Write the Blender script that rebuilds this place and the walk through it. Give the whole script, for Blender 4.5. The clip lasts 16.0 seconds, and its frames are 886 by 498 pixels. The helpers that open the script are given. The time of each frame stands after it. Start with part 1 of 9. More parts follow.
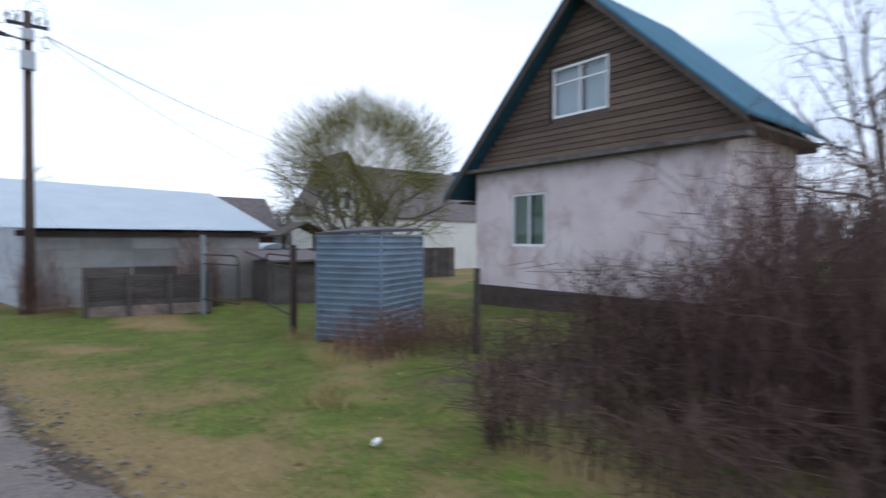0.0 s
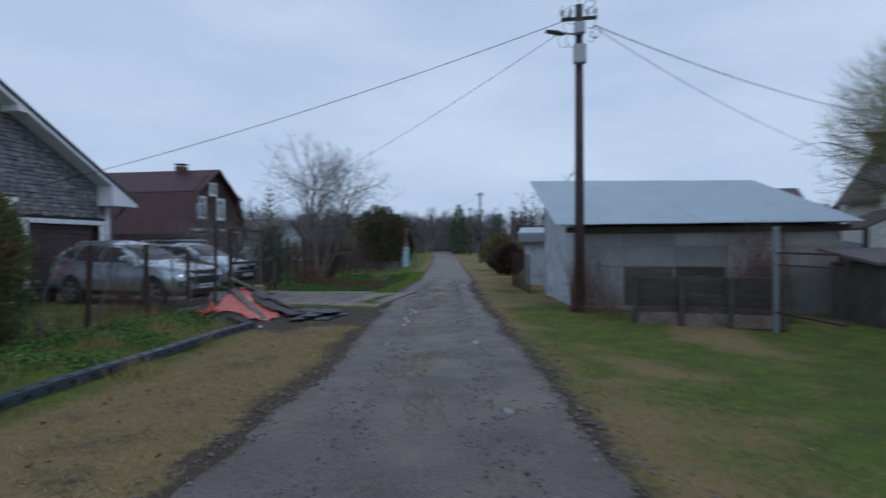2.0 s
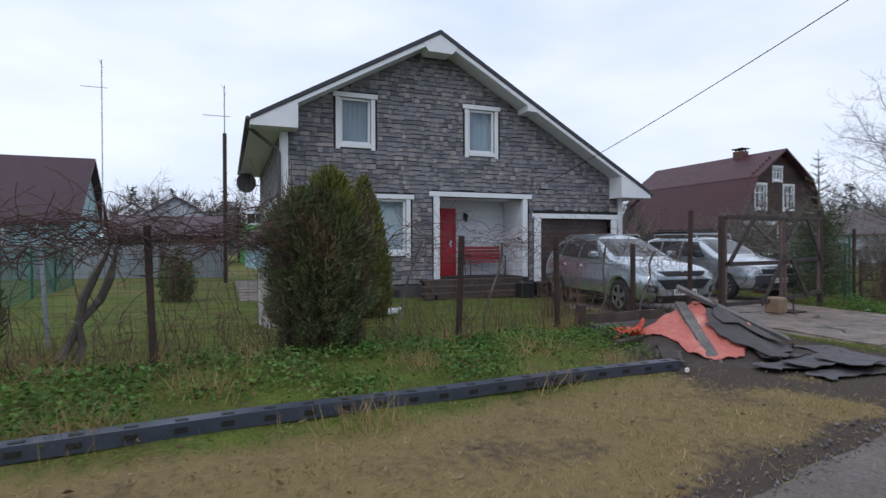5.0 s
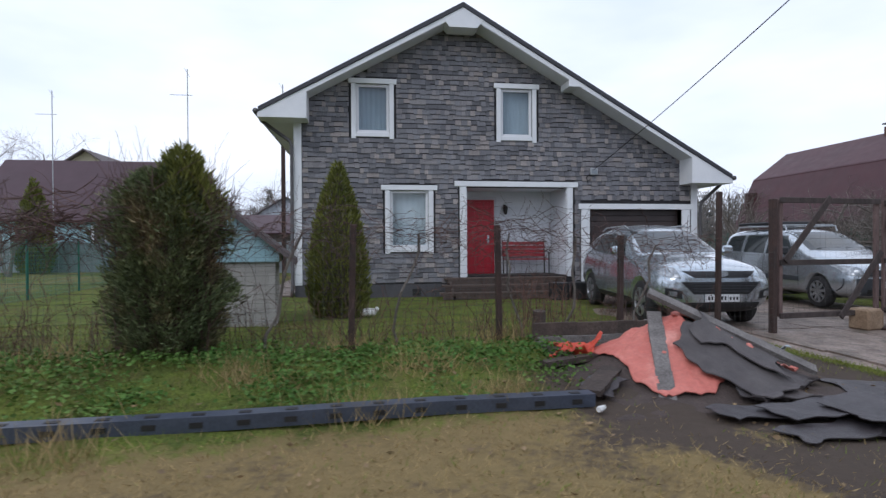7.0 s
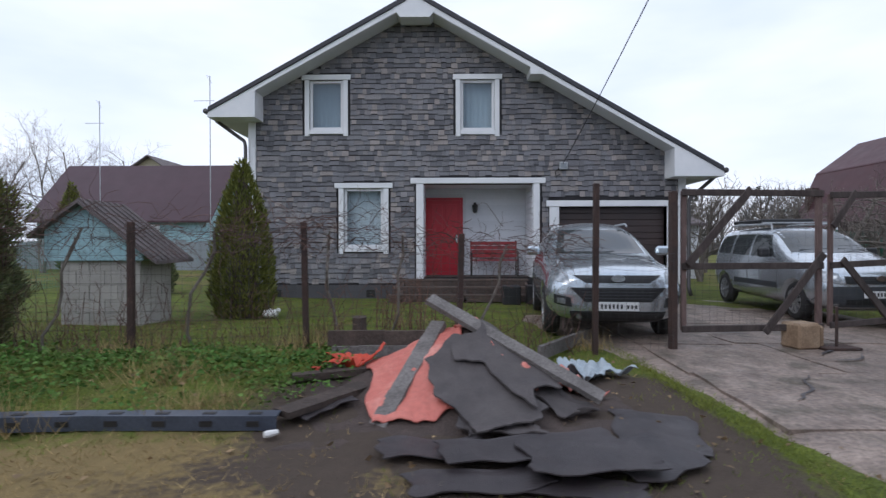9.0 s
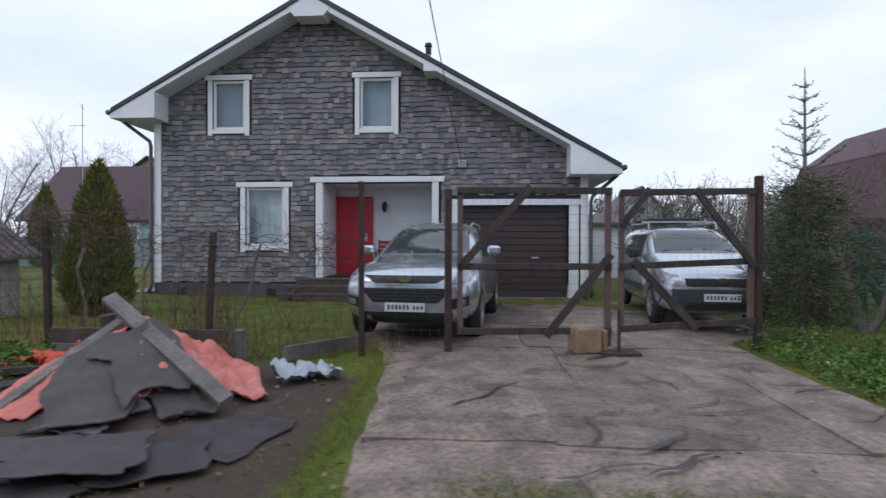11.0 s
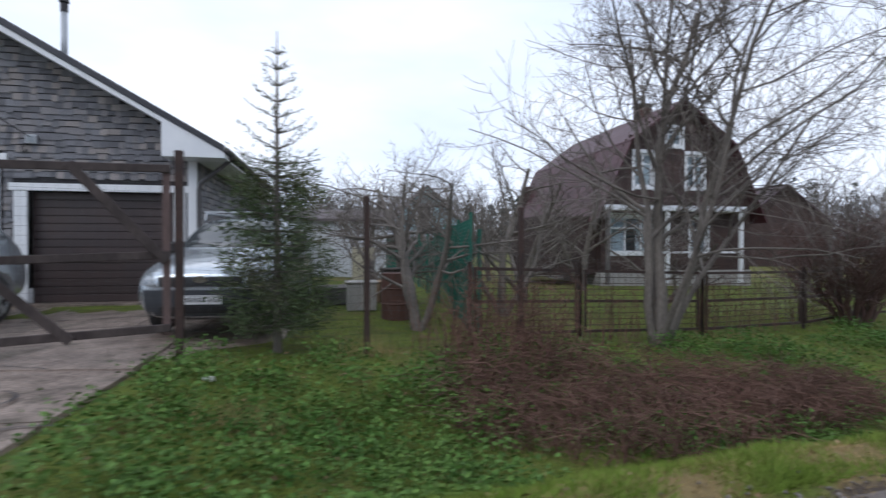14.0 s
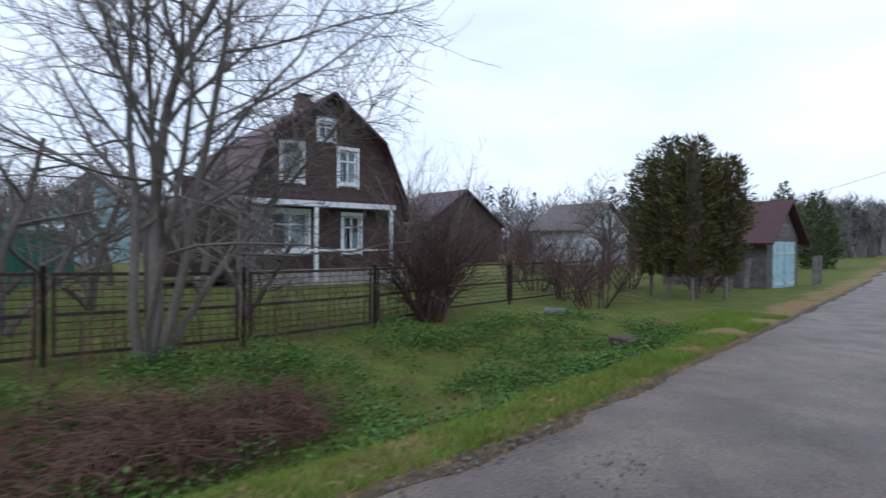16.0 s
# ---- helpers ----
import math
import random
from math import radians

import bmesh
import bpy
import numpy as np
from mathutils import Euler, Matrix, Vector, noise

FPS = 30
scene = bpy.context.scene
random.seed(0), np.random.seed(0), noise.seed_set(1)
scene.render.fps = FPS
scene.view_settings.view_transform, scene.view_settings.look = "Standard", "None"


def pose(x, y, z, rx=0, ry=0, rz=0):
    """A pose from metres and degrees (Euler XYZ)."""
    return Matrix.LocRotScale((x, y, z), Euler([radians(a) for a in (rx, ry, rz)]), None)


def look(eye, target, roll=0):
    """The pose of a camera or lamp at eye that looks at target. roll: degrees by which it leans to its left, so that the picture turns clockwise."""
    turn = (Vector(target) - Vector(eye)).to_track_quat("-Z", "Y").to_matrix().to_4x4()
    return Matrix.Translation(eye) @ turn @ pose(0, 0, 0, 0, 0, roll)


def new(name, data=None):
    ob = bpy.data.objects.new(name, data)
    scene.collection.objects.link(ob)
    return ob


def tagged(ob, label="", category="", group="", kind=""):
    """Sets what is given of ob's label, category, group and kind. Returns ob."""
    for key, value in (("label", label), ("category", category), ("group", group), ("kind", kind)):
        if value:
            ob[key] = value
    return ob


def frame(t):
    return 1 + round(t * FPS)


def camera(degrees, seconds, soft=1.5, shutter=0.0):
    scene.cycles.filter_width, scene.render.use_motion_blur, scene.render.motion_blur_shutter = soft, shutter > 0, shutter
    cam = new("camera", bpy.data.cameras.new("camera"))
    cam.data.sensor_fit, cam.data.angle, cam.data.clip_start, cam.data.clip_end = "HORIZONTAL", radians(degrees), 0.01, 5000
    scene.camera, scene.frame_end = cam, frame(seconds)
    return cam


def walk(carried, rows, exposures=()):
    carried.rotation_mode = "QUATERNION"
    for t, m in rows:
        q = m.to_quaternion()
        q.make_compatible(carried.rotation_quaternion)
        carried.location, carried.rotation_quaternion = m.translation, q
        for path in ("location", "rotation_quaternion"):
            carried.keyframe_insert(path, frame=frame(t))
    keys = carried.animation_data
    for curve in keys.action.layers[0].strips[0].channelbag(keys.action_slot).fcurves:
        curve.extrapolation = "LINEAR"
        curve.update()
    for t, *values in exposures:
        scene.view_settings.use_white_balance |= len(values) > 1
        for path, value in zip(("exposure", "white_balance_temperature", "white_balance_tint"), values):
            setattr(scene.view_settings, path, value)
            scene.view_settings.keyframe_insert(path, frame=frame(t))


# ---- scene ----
cam = camera(78.8, 16.0, soft=1.4, shutter=0.4)
PATH = [
    (0, (0.006, -0.055, 1.796), (1.547, 1.836, 1.760), 0.1),
    (0.5, (-0.156, 0.999, 1.680), (0.917, 3.190, 1.663), 0.1),
    (1, (-0.320, 1.792, 1.643), (0.345, 4.139, 1.625), 0.0),
    (1.5, (-0.399, 2.606, 1.635), (-0.276, 5.043, 1.615), -0.0),
    (2, (-0.572, 3.201, 1.647), (-0.980, 5.607, 1.624), -0.3),
    (2.5, (-0.639, 4.033, 1.636), (-1.713, 6.224, 1.615), -0.3),
    (3, (-0.736, 4.799, 1.588), (-2.292, 6.677, 1.575), -0.5),
    (3.5, (-0.854, 5.617, 1.558), (-2.746, 7.158, 1.547), -0.5),
    (4, (-0.894, 6.372, 1.555), (-2.960, 7.670, 1.545), -0.4),
    (4.5, (-0.953, 7.161, 1.547), (-3.133, 8.258, 1.534), -0.3),
    (7, (-1.586, 11.011, 1.440), (-4.002, 11.356, 1.416), -0.3),
    (7.5, (-1.721, 11.817, 1.415), (-4.147, 12.073, 1.394), -0.2),
    (8, (-1.845, 12.611, 1.413), (-4.280, 12.765, 1.391), -0.2),
    (10.5, (-2.145, 16.697, 1.412), (-4.580, 16.538, 1.391), 0.1),
    (11, (-2.228, 17.541, 1.410), (-4.662, 17.373, 1.386), 0.1),
    (11.5, (-2.341, 18.457, 1.405), (-4.776, 18.305, 1.379), -0.1),
    (12, (-2.555, 19.389, 1.388), (-4.991, 19.244, 1.363), -0.1),
    (12.5, (-2.777, 20.311, 1.387), (-5.217, 20.280, 1.365), -0.1),
    (13, (-2.994, 21.145, 1.343), (-5.431, 21.255, 1.325), 0.0),
    (13.5, (-3.209, 22.048, 1.307), (-5.630, 22.342, 1.290), 0.0),
    (14, (-3.361, 22.957, 1.311), (-5.754, 23.439, 1.287), 0.1),
    (14.5, (-3.459, 23.897, 1.215), (-5.352, 24.542, 1.205), 0.0),
    (15, (-3.475, 24.820, 1.165), (-5.278, 25.685, 1.164), -0.2),
    (15.5, (-3.478, 25.755, 1.205), (-5.176, 26.812, 1.199), -0.2),
    (16, (-3.525, 26.650, 1.268), (-5.098, 27.885, 1.247), 0.3),
]
EXPOSURES = [(0, 0.45, 5900, 12), (0.5, 0.28, 5880, 12), (1.0, -0.2, 5650, 9), (1.5, -0.5, 5400, 8), (2.0, -0.55, 5350, 8), (2.5, -0.4, 5500, 8), (3.0, -0.25, 5700, 8), (3.5, -0.1, 5850, 9), (4.5, 0.05, 6050, 12), (7.0, 0.28, 6170, 14), (8.0, 0.28, 6170, 14), (10.5, 0.2, 6170, 14), (12.5, 0.25, 6170, 14), (14.5, 0.36, 6060, 12), (15.5, 0.34, 5860, 11), (16.0, 0.28, 5860, 11)]
walk(cam, [(t, look(eye, target, roll)) for t, eye, target, roll in PATH], EXPOSURES)

# ---- overcast daylight ----
world = bpy.data.worlds.new("overcast")
scene.world = world
world.use_nodes = True
wn, wl = world.node_tree.nodes, world.node_tree.links
wn.clear()
w_out = wn.new("ShaderNodeOutputWorld")
w_sky = wn.new("ShaderNodeTexSky")
w_sky.sky_type, w_sky.sun_disc = "NISHITA", False
w_sky.sun_elevation, w_sky.sun_rotation = radians(38), radians(250)
w_bg_sky = wn.new("ShaderNodeBackground")
w_bg_sky.inputs["Strength"].default_value = 0.06
wl.new(w_sky.outputs[0], w_bg_sky.inputs["Color"])
w_co = wn.new("ShaderNodeTexCoord")
w_map = wn.new("ShaderNodeMapping")
w_map.inputs["Scale"].default_value = (1.0, 1.0, 3.2)
wl.new(w_co.outputs["Generated"], w_map.inputs["Vector"])
w_noise = wn.new("ShaderNodeTexNoise")
w_noise.inputs["Scale"].default_value, w_noise.inputs["Detail"].default_value, w_noise.inputs["Roughness"].default_value = 1.6, 5, 0.5
wl.new(w_map.outputs[0], w_noise.inputs["Vector"])
w_ramp = wn.new("ShaderNodeValToRGB")
w_ramp.color_ramp.elements[0].position, w_ramp.color_ramp.elements[0].color = 0.3, (0.58, 0.67, 0.82, 1)
w_ramp.color_ramp.elements[1].position, w_ramp.color_ramp.elements[1].color = 0.72, (0.93, 0.96, 1.0, 1)
wl.new(w_noise.outputs[0], w_ramp.inputs[0])
w_bg_cloud = wn.new("ShaderNodeBackground")
w_bg_cloud.inputs["Strength"].default_value = 1.12
wl.new(w_ramp.outputs[0], w_bg_cloud.inputs["Color"])
w_add = wn.new("ShaderNodeMixShader")
w_add.inputs[0].default_value = 0.88
wl.new(w_bg_sky.outputs[0], w_add.inputs[1])
wl.new(w_bg_cloud.outputs[0], w_add.inputs[2])
wl.new(w_add.outputs[0], w_out.inputs["Surface"])

sun = new("sun", bpy.data.lights.new("sun", "SUN"))
sun.data.energy, sun.data.angle, sun.data.color = 0.5, radians(25), (1.0, 0.97, 0.93)
sun.matrix_world = look((12, -8, 22), (-4, 8, 0))

# ---- materials ----
def material(name, c1, c2=None, scale=3.0, rough=0.7, metal=0.0, bump=0.0, bscale=40.0, grain=0.25, rnd=0.0, island=0.0, stretch=(1, 1, 1), spec=0.5, c3=None, c3scale=0.8, c3amount=0.5, rvar=0.12):
    """A surface with broad stains between c1 and c2, patches of c3, fine grain, relief and, for loose pieces, a shade of their own."""
    m = bpy.data.materials.new(name)
    m.use_nodes = True
    n, l = m.node_tree.nodes, m.node_tree.links
    b = n["Principled BSDF"]
    co = n.new("ShaderNodeTexCoord")
    mp = n.new("ShaderNodeMapping")
    mp.inputs["Scale"].default_value = stretch
    l.new(co.outputs["Object"], mp.inputs["Vector"])

    def noise_at(s, detail=6.0, r=0.6):
        t = n.new("ShaderNodeTexNoise")
        t.inputs["Scale"].default_value, t.inputs["Detail"].default_value, t.inputs["Roughness"].default_value = s, detail, r
        l.new(mp.outputs[0], t.inputs["Vector"])
        return t.outputs[0]

    def ramp(src, lo, hi):
        r = n.new("ShaderNodeMapRange")
        r.inputs[1].default_value, r.inputs[2].default_value = lo, hi
        l.new(src, r.inputs[0])
        return r.outputs[0]

    def mix(fac, a, bb, kind="MIX"):
        x = n.new("ShaderNodeMix")
        x.data_type, x.blend_type = "RGBA", kind
        for sock, v in ((x.inputs[0], fac), (x.inputs[6], a), (x.inputs[7], bb)):
            if isinstance(v, (int, float)):
                sock.default_value = v
            elif isinstance(v, tuple):
                sock.default_value = (*v, 1)
            else:
                l.new(v, sock)
        return x.outputs[2]

    c2 = c2 or tuple(0.75 * v for v in c1)
    col = mix(ramp(noise_at(scale), 0.32, 0.68), c1, c2)
    if c3:
        hit = n.new("ShaderNodeMath")
        hit.operation = "MULTIPLY"
        hit.inputs[1].default_value = c3amount
        l.new(ramp(noise_at(c3scale, 8), 0.5, 0.66), hit.inputs[0])
        col = mix(hit.outputs[0], col, c3)
    fine = noise_at(bscale, 4)
    if grain:
        g = n.new("ShaderNodeMapRange")
        g.inputs[1].default_value, g.inputs[2].default_value = 0.25, 0.75
        g.inputs[3].default_value, g.inputs[4].default_value = 1 - grain, 1 + grain
        l.new(fine, g.inputs[0])
        hsv = n.new("ShaderNodeHueSaturation")
        l.new(col, hsv.inputs["Color"])
        l.new(g.outputs[0], hsv.inputs["Value"])
        col = hsv.outputs[0]
    for amount, socket in ((rnd, "obj"), (island, "isl")):
        if amount:
            src = n.new("ShaderNodeObjectInfo").outputs["Random"] if socket == "obj" else n.new("ShaderNodeNewGeometry").outputs["Random Per Island"]
            g = n.new("ShaderNodeMapRange")
            g.inputs[3].default_value, g.inputs[4].default_value = 1 - amount, 1 + amount
            l.new(src, g.inputs[0])
            hsv = n.new("ShaderNodeHueSaturation")
            l.new(col, hsv.inputs["Color"])
            l.new(g.outputs[0], hsv.inputs["Value"])
            col = hsv.outputs[0]
    l.new(col, b.inputs["Base Color"])
    rr = n.new("ShaderNodeMapRange")
    rr.inputs[3].default_value, rr.inputs[4].default_value = max(rough - rvar, 0.02), min(rough + rvar, 1)
    l.new(noise_at(scale * 2.3), rr.inputs[0])
    l.new(rr.outputs[0], b.inputs["Roughness"])
    b.inputs["Metallic"].default_value = metal
    b.inputs["Specular IOR Level"].default_value = spec
    if bump:
        bp = n.new("ShaderNodeBump")
        bp.inputs["Strength"].default_value, bp.inputs["Distance"].default_value = bump, 0.02
        l.new(fine, bp.inputs["Height"])
        l.new(bp.outputs[0], b.inputs["Normal"])
    return m


def glass_material(name, tint=(0.75, 0.8, 0.82), rough=0.03):
    m = bpy.data.materials.new(name)
    m.use_nodes = True
    b = m.node_tree.nodes["Principled BSDF"]
    b.inputs["Base Color"].default_value = (*tint, 1)
    b.inputs["Roughness"].default_value = rough
    b.inputs["Transmission Weight"].default_value = 1.0
    b.inputs["IOR"].default_value = 1.45
    return m


M_SHINGLE = material("asphalt_shingle", (0.225, 0.222, 0.226), (0.175, 0.172, 0.178), 1.2, 0.85, bump=0.5, bscale=120, grain=0.3)


def blend_tabs(m):
    """Each tab takes one of a few granule tones: slate, blue-grey, near-black, brown-grey or pale tan."""
    n, l = m.node_tree.nodes, m.node_tree.links
    b = n["Principled BSDF"]
    base = b.inputs["Base Color"].links[0].from_socket
    add = n.new("ShaderNodeMath")
    add.operation = "ADD"
    l.new(n.new("ShaderNodeObjectInfo").outputs["Random"], add.inputs[0])
    l.new(n.new("ShaderNodeNewGeometry").outputs["Random Per Island"], add.inputs[1])
    fr = n.new("ShaderNodeMath")
    fr.operation = "FRACT"
    l.new(add.outputs[0], fr.inputs[0])
    r = n.new("ShaderNodeValToRGB")
    r.color_ramp.interpolation = "CONSTANT"
    tones = ((0.0, (0.62, 0.63, 0.67)), (0.17, (0.96, 0.98, 1.03)), (0.42, (0.8, 0.81, 0.85)), (0.6, (1.04, 1.01, 1.01)), (0.75, (1.18, 1.15, 1.14)), (0.88, (1.32, 1.22, 1.13)), (0.955, (1.58, 1.45, 1.34)))
    while len(r.color_ramp.elements) < len(tones):
        r.color_ramp.elements.new(0.5)
    for e, (at, c) in zip(r.color_ramp.elements, tones):
        e.position, e.color = at, (*c, 1)
    l.new(fr.outputs[0], r.inputs[0])
    x = n.new("ShaderNodeMix")
    x.data_type, x.blend_type = "RGBA", "MULTIPLY"
    x.inputs[0].default_value = 1.0
    l.new(base, x.inputs[6])
    l.new(r.outputs[0], x.inputs[7])
    l.new(x.outputs[2], b.inputs["Base Color"])


blend_tabs(M_SHINGLE)
# near-black, so strips bared below short tabs stand for their shadow
M_SHINGLE_BACK = material("shingle_shadow_underlay", (0.028, 0.027, 0.03), None, 2, 0.9, bump=0.3)
M_WHITE = material("white_paint", (0.8, 0.81, 0.82), (0.7, 0.72, 0.74), 1.5, 0.45, bump=0.05, bscale=60, grain=0.04)
M_SIDING = material("white_siding", (0.74, 0.76, 0.79), (0.66, 0.68, 0.72), 1.0, 0.5, bump=0.05, grain=0.05, rnd=0.05)
M_SOFFIT = material("white_soffit", (0.72, 0.73, 0.75), (0.64, 0.65, 0.67), 1.0, 0.55, grain=0.05)
M_ROOF_DARK = material("dark_metal_roof", (0.035, 0.036, 0.042), (0.05, 0.05, 0.055), 2, 0.4, 0.3, grain=0.1)
M_PLINTH = material("grey_plinth", (0.085, 0.083, 0.09), (0.06, 0.06, 0.065), 1.5, 0.8, bump=0.2, grain=0.2)
M_RED = material("red_door_paint", (0.5, 0.015, 0.03), (0.42, 0.012, 0.025), 1.5, 0.4, grain=0.08)
M_GARAGE = material("brown_garage_slat", (0.055, 0.037, 0.034), (0.042, 0.03, 0.03), 2, 0.42, grain=0.1, rnd=0.1)
M_BLACK_METAL = material("black_painted_metal", (0.02, 0.02, 0.022), (0.035, 0.032, 0.03), 6, 0.5, 0.2, grain=0.2)
M_DOWNPIPE = material("grey_brown_pipe", (0.09, 0.085, 0.085), (0.07, 0.066, 0.066), 3, 0.4, 0.3, grain=0.1)
M_GLASS = glass_material("window_glass")
M_CURTAIN = material("pale_curtain", (0.66, 0.75, 0.8), (0.6, 0.69, 0.74), 2.0, 0.9, grain=0.04)
# blind coloured like the sky that the upper panes reflect
M_SKY_BLIND = material("sky_reflection_blind", (0.4, 0.5, 0.57), (0.34, 0.44, 0.51), 1.2, 0.9, grain=0.04)
# room backing lightened and blued to stand for sky reflected in the panes
M_ROOM_SKY = material("sky_toned_room", (0.34, 0.42, 0.46), (0.26, 0.33, 0.37), 1.0, 0.9, grain=0.1)
M_POST = material("rusty_brown_post", (0.042, 0.029, 0.026), (0.07, 0.04, 0.032), 6, 0.75, 0.2, bump=0.3, bscale=60, grain=0.3)
M_STILE = material("pinkish_brown_timber", (0.15, 0.1, 0.09), (0.1, 0.066, 0.06), 4, 0.8, bump=0.5, bscale=30, grain=0.3, stretch=(1, 1, 0.3))
M_GATEWOOD = material("weathered_gate_wood", (0.036, 0.027, 0.025), (0.075, 0.058, 0.053), 5, 0.85, bump=0.5, bscale=30, grain=0.35, stretch=(1, 1, 0.3))
M_GREYWOOD = material("grey_weathered_wood", (0.2, 0.185, 0.175), (0.1, 0.09, 0.085), 4, 0.9, bump=0.7, bscale=45, grain=0.4, rnd=0.25)
M_DARKWOOD = material("dark_wet_wood", (0.05, 0.036, 0.03), (0.085, 0.062, 0.05), 4, 0.8, bump=0.6, bscale=30, grain=0.35, rnd=0.25, island=0.25)
M_WIRE = material("wire", (0.13, 0.14, 0.14), (0.08, 0.075, 0.07), 8, 0.5, 0.6, grain=0.1)
M_RUBBER = material("wet_black_rubber", (0.035, 0.033, 0.04), (0.055, 0.05, 0.058), 2, 0.35, grain=0.25, bump=0.3, bscale=50)
M_BARK = material("grey_bark", (0.2, 0.175, 0.15), (0.115, 0.1, 0.088), 4, 0.9, bump=0.8, bscale=35, grain=0.35, stretch=(1, 1, 0.35))
M_TWIG = material("bare_twig", (0.12, 0.1, 0.088), (0.17, 0.145, 0.125), 2, 0.85, island=0.25, grain=0)
M_REDTWIG = material("red_brown_twig", (0.115, 0.062, 0.05), (0.075, 0.045, 0.04), 2, 0.85, island=0.3, grain=0)
M_WILLOW = material("yellow_green_twig", (0.235, 0.21, 0.075), (0.17, 0.16, 0.055), 0.7, 0.8, island=0.3, grain=0, spec=0.15)
M_JUNIPER = material("juniper_foliage", (0.12, 0.155, 0.075), (0.16, 0.175, 0.08), 2.0, 0.75, island=0.5, grain=0, c3=(0.26, 0.16, 0.1), c3scale=2.2, c3amount=0.75, spec=0.15)
M_THUJA_DARK = material("old_thuja_foliage", (0.12, 0.12, 0.042), (0.08, 0.078, 0.035), 1.2, 0.8, island=0.45, grain=0, c3=(0.13, 0.085, 0.045), c3scale=1.0, c3amount=0.6, spec=0.12)
M_THUJA = material("thuja_foliage", (0.18, 0.185, 0.045), (0.12, 0.14, 0.04), 3.0, 0.75, island=0.4, grain=0, spec=0.15)
M_SPRUCE = material("spruce_needles", (0.1, 0.135, 0.06), (0.07, 0.1, 0.048), 3.0, 0.7, island=0.45, grain=0, c3=(0.13, 0.095, 0.06), c3scale=1.6, c3amount=0.6, spec=0.15)
M_LEAF = material("green_weed_leaf", (0.06, 0.14, 0.028), (0.115, 0.19, 0.045), 1.6, 0.6, island=0.4, grain=0, spec=0.15)
M_GRASS = material("green_grass_blade", (0.13, 0.19, 0.03), (0.185, 0.2, 0.046), 0.9, 0.7, island=0.35, grain=0, spec=0.15)
M_BANK = material("lush_bank_grass", (0.15, 0.25, 0.035), (0.19, 0.24, 0.05), 1.4, 0.7, island=0.4, grain=0, spec=0.15)
M_STRAW = material("dry_grass_blade", (0.4, 0.3, 0.14), (0.3, 0.22, 0.105), 1.2, 0.8, island=0.3, grain=0, spec=0.15)
M_BRAMBLE = material("dead_bramble", (0.185, 0.105, 0.08), (0.11, 0.066, 0.052), 2, 0.85, island=0.35, grain=0, spec=0.15)
M_CONCRETE = material("worn_concrete", (0.27, 0.212, 0.175), (0.14, 0.106, 0.088), 2.6, 0.6, bump=1.0, bscale=22, grain=0.5, rnd=0.2, c3=(0.085, 0.07, 0.05), c3scale=2.4, c3amount=0.85, rvar=0.3)
M_STONE = material("pale_block", (0.42, 0.4, 0.37), (0.33, 0.32, 0.3), 2, 0.85, bump=0.3, bscale=50, grain=0.15, rnd=0.1)
M_REDROOF = material("maroon_metal_roof", (0.066, 0.016, 0.021), (0.052, 0.014, 0.018), 1.0, 0.55, 0.0, grain=0.12)
M_LOG = material("dark_brown_boards", (0.04, 0.024, 0.021), (0.06, 0.034, 0.028), 1.6, 0.75, bump=0.3, grain=0.25, rnd=0.25)
M_PLUM = material("pale_pink_plaster", (0.68, 0.6, 0.61), (0.58, 0.5, 0.51), 1.0, 0.9, bump=0.4, bscale=30, grain=0.12, c3=(0.36, 0.26, 0.25), c3scale=1.3, c3amount=0.6)
M_GABLE = material("weathered_brown_board", (0.12, 0.085, 0.06), (0.08, 0.055, 0.042), 1.5, 0.85, bump=0.5, bscale=30, grain=0.3, rnd=0.3, stretch=(1, 0.25, 1))
M_BLUEROOF = material("blue_metal_roof", (0.05, 0.15, 0.22), (0.04, 0.11, 0.165), 1.5, 0.8, 0.0, grain=0.15, spec=0.15)
M_ZINC = material("pale_corrugated_roof", (0.36, 0.42, 0.46), (0.42, 0.48, 0.52), 0.9, 0.35, 0.4, grain=0.1)
M_BLUEBOX = material("blue_grey_sheet_metal", (0.22, 0.29, 0.37), (0.17, 0.23, 0.3), 1.5, 0.45, 0.25, grain=0.15, c3=(0.12, 0.09, 0.08), c3scale=3, c3amount=0.3)
M_SHEDWALL = material("grey_shed_panel", (0.32, 0.32, 0.31), (0.21, 0.21, 0.21), 1.0, 0.85, bump=0.3, grain=0.2, rnd=0.2, c3=(0.3, 0.22, 0.17), c3scale=0.9, c3amount=0.4)
M_SHEDWHITE = material("whitewashed_panel", (0.6, 0.64, 0.68), (0.42, 0.46, 0.5), 1.1, 0.8, bump=0.3, grain=0.15, c3=(0.22, 0.25, 0.27), c3scale=2, c3amount=0.6)
M_RUSTWALL = material("rusty_brown_sheet", (0.13, 0.06, 0.045), (0.09, 0.045, 0.036), 2, 0.7, 0.2, grain=0.2)
M_OLDWOOD = material("old_dark_planks", (0.1, 0.085, 0.075), (0.05, 0.04, 0.036), 3, 0.9, bump=0.6, grain=0.4, rnd=0.3, stretch=(0.3, 1, 1))
M_WHITEWALL = material("cream_siding_house", (0.6, 0.6, 0.56), (0.52, 0.52, 0.48), 0.8, 0.7, grain=0.08)
M_PALEBLUE = material("pale_blue_paint", (0.3, 0.5, 0.56), (0.36, 0.53, 0.57), 2, 0.7, grain=0.15, c3=(0.14, 0.2, 0.22), c3scale=4, c3amount=0.6, bump=0.2)
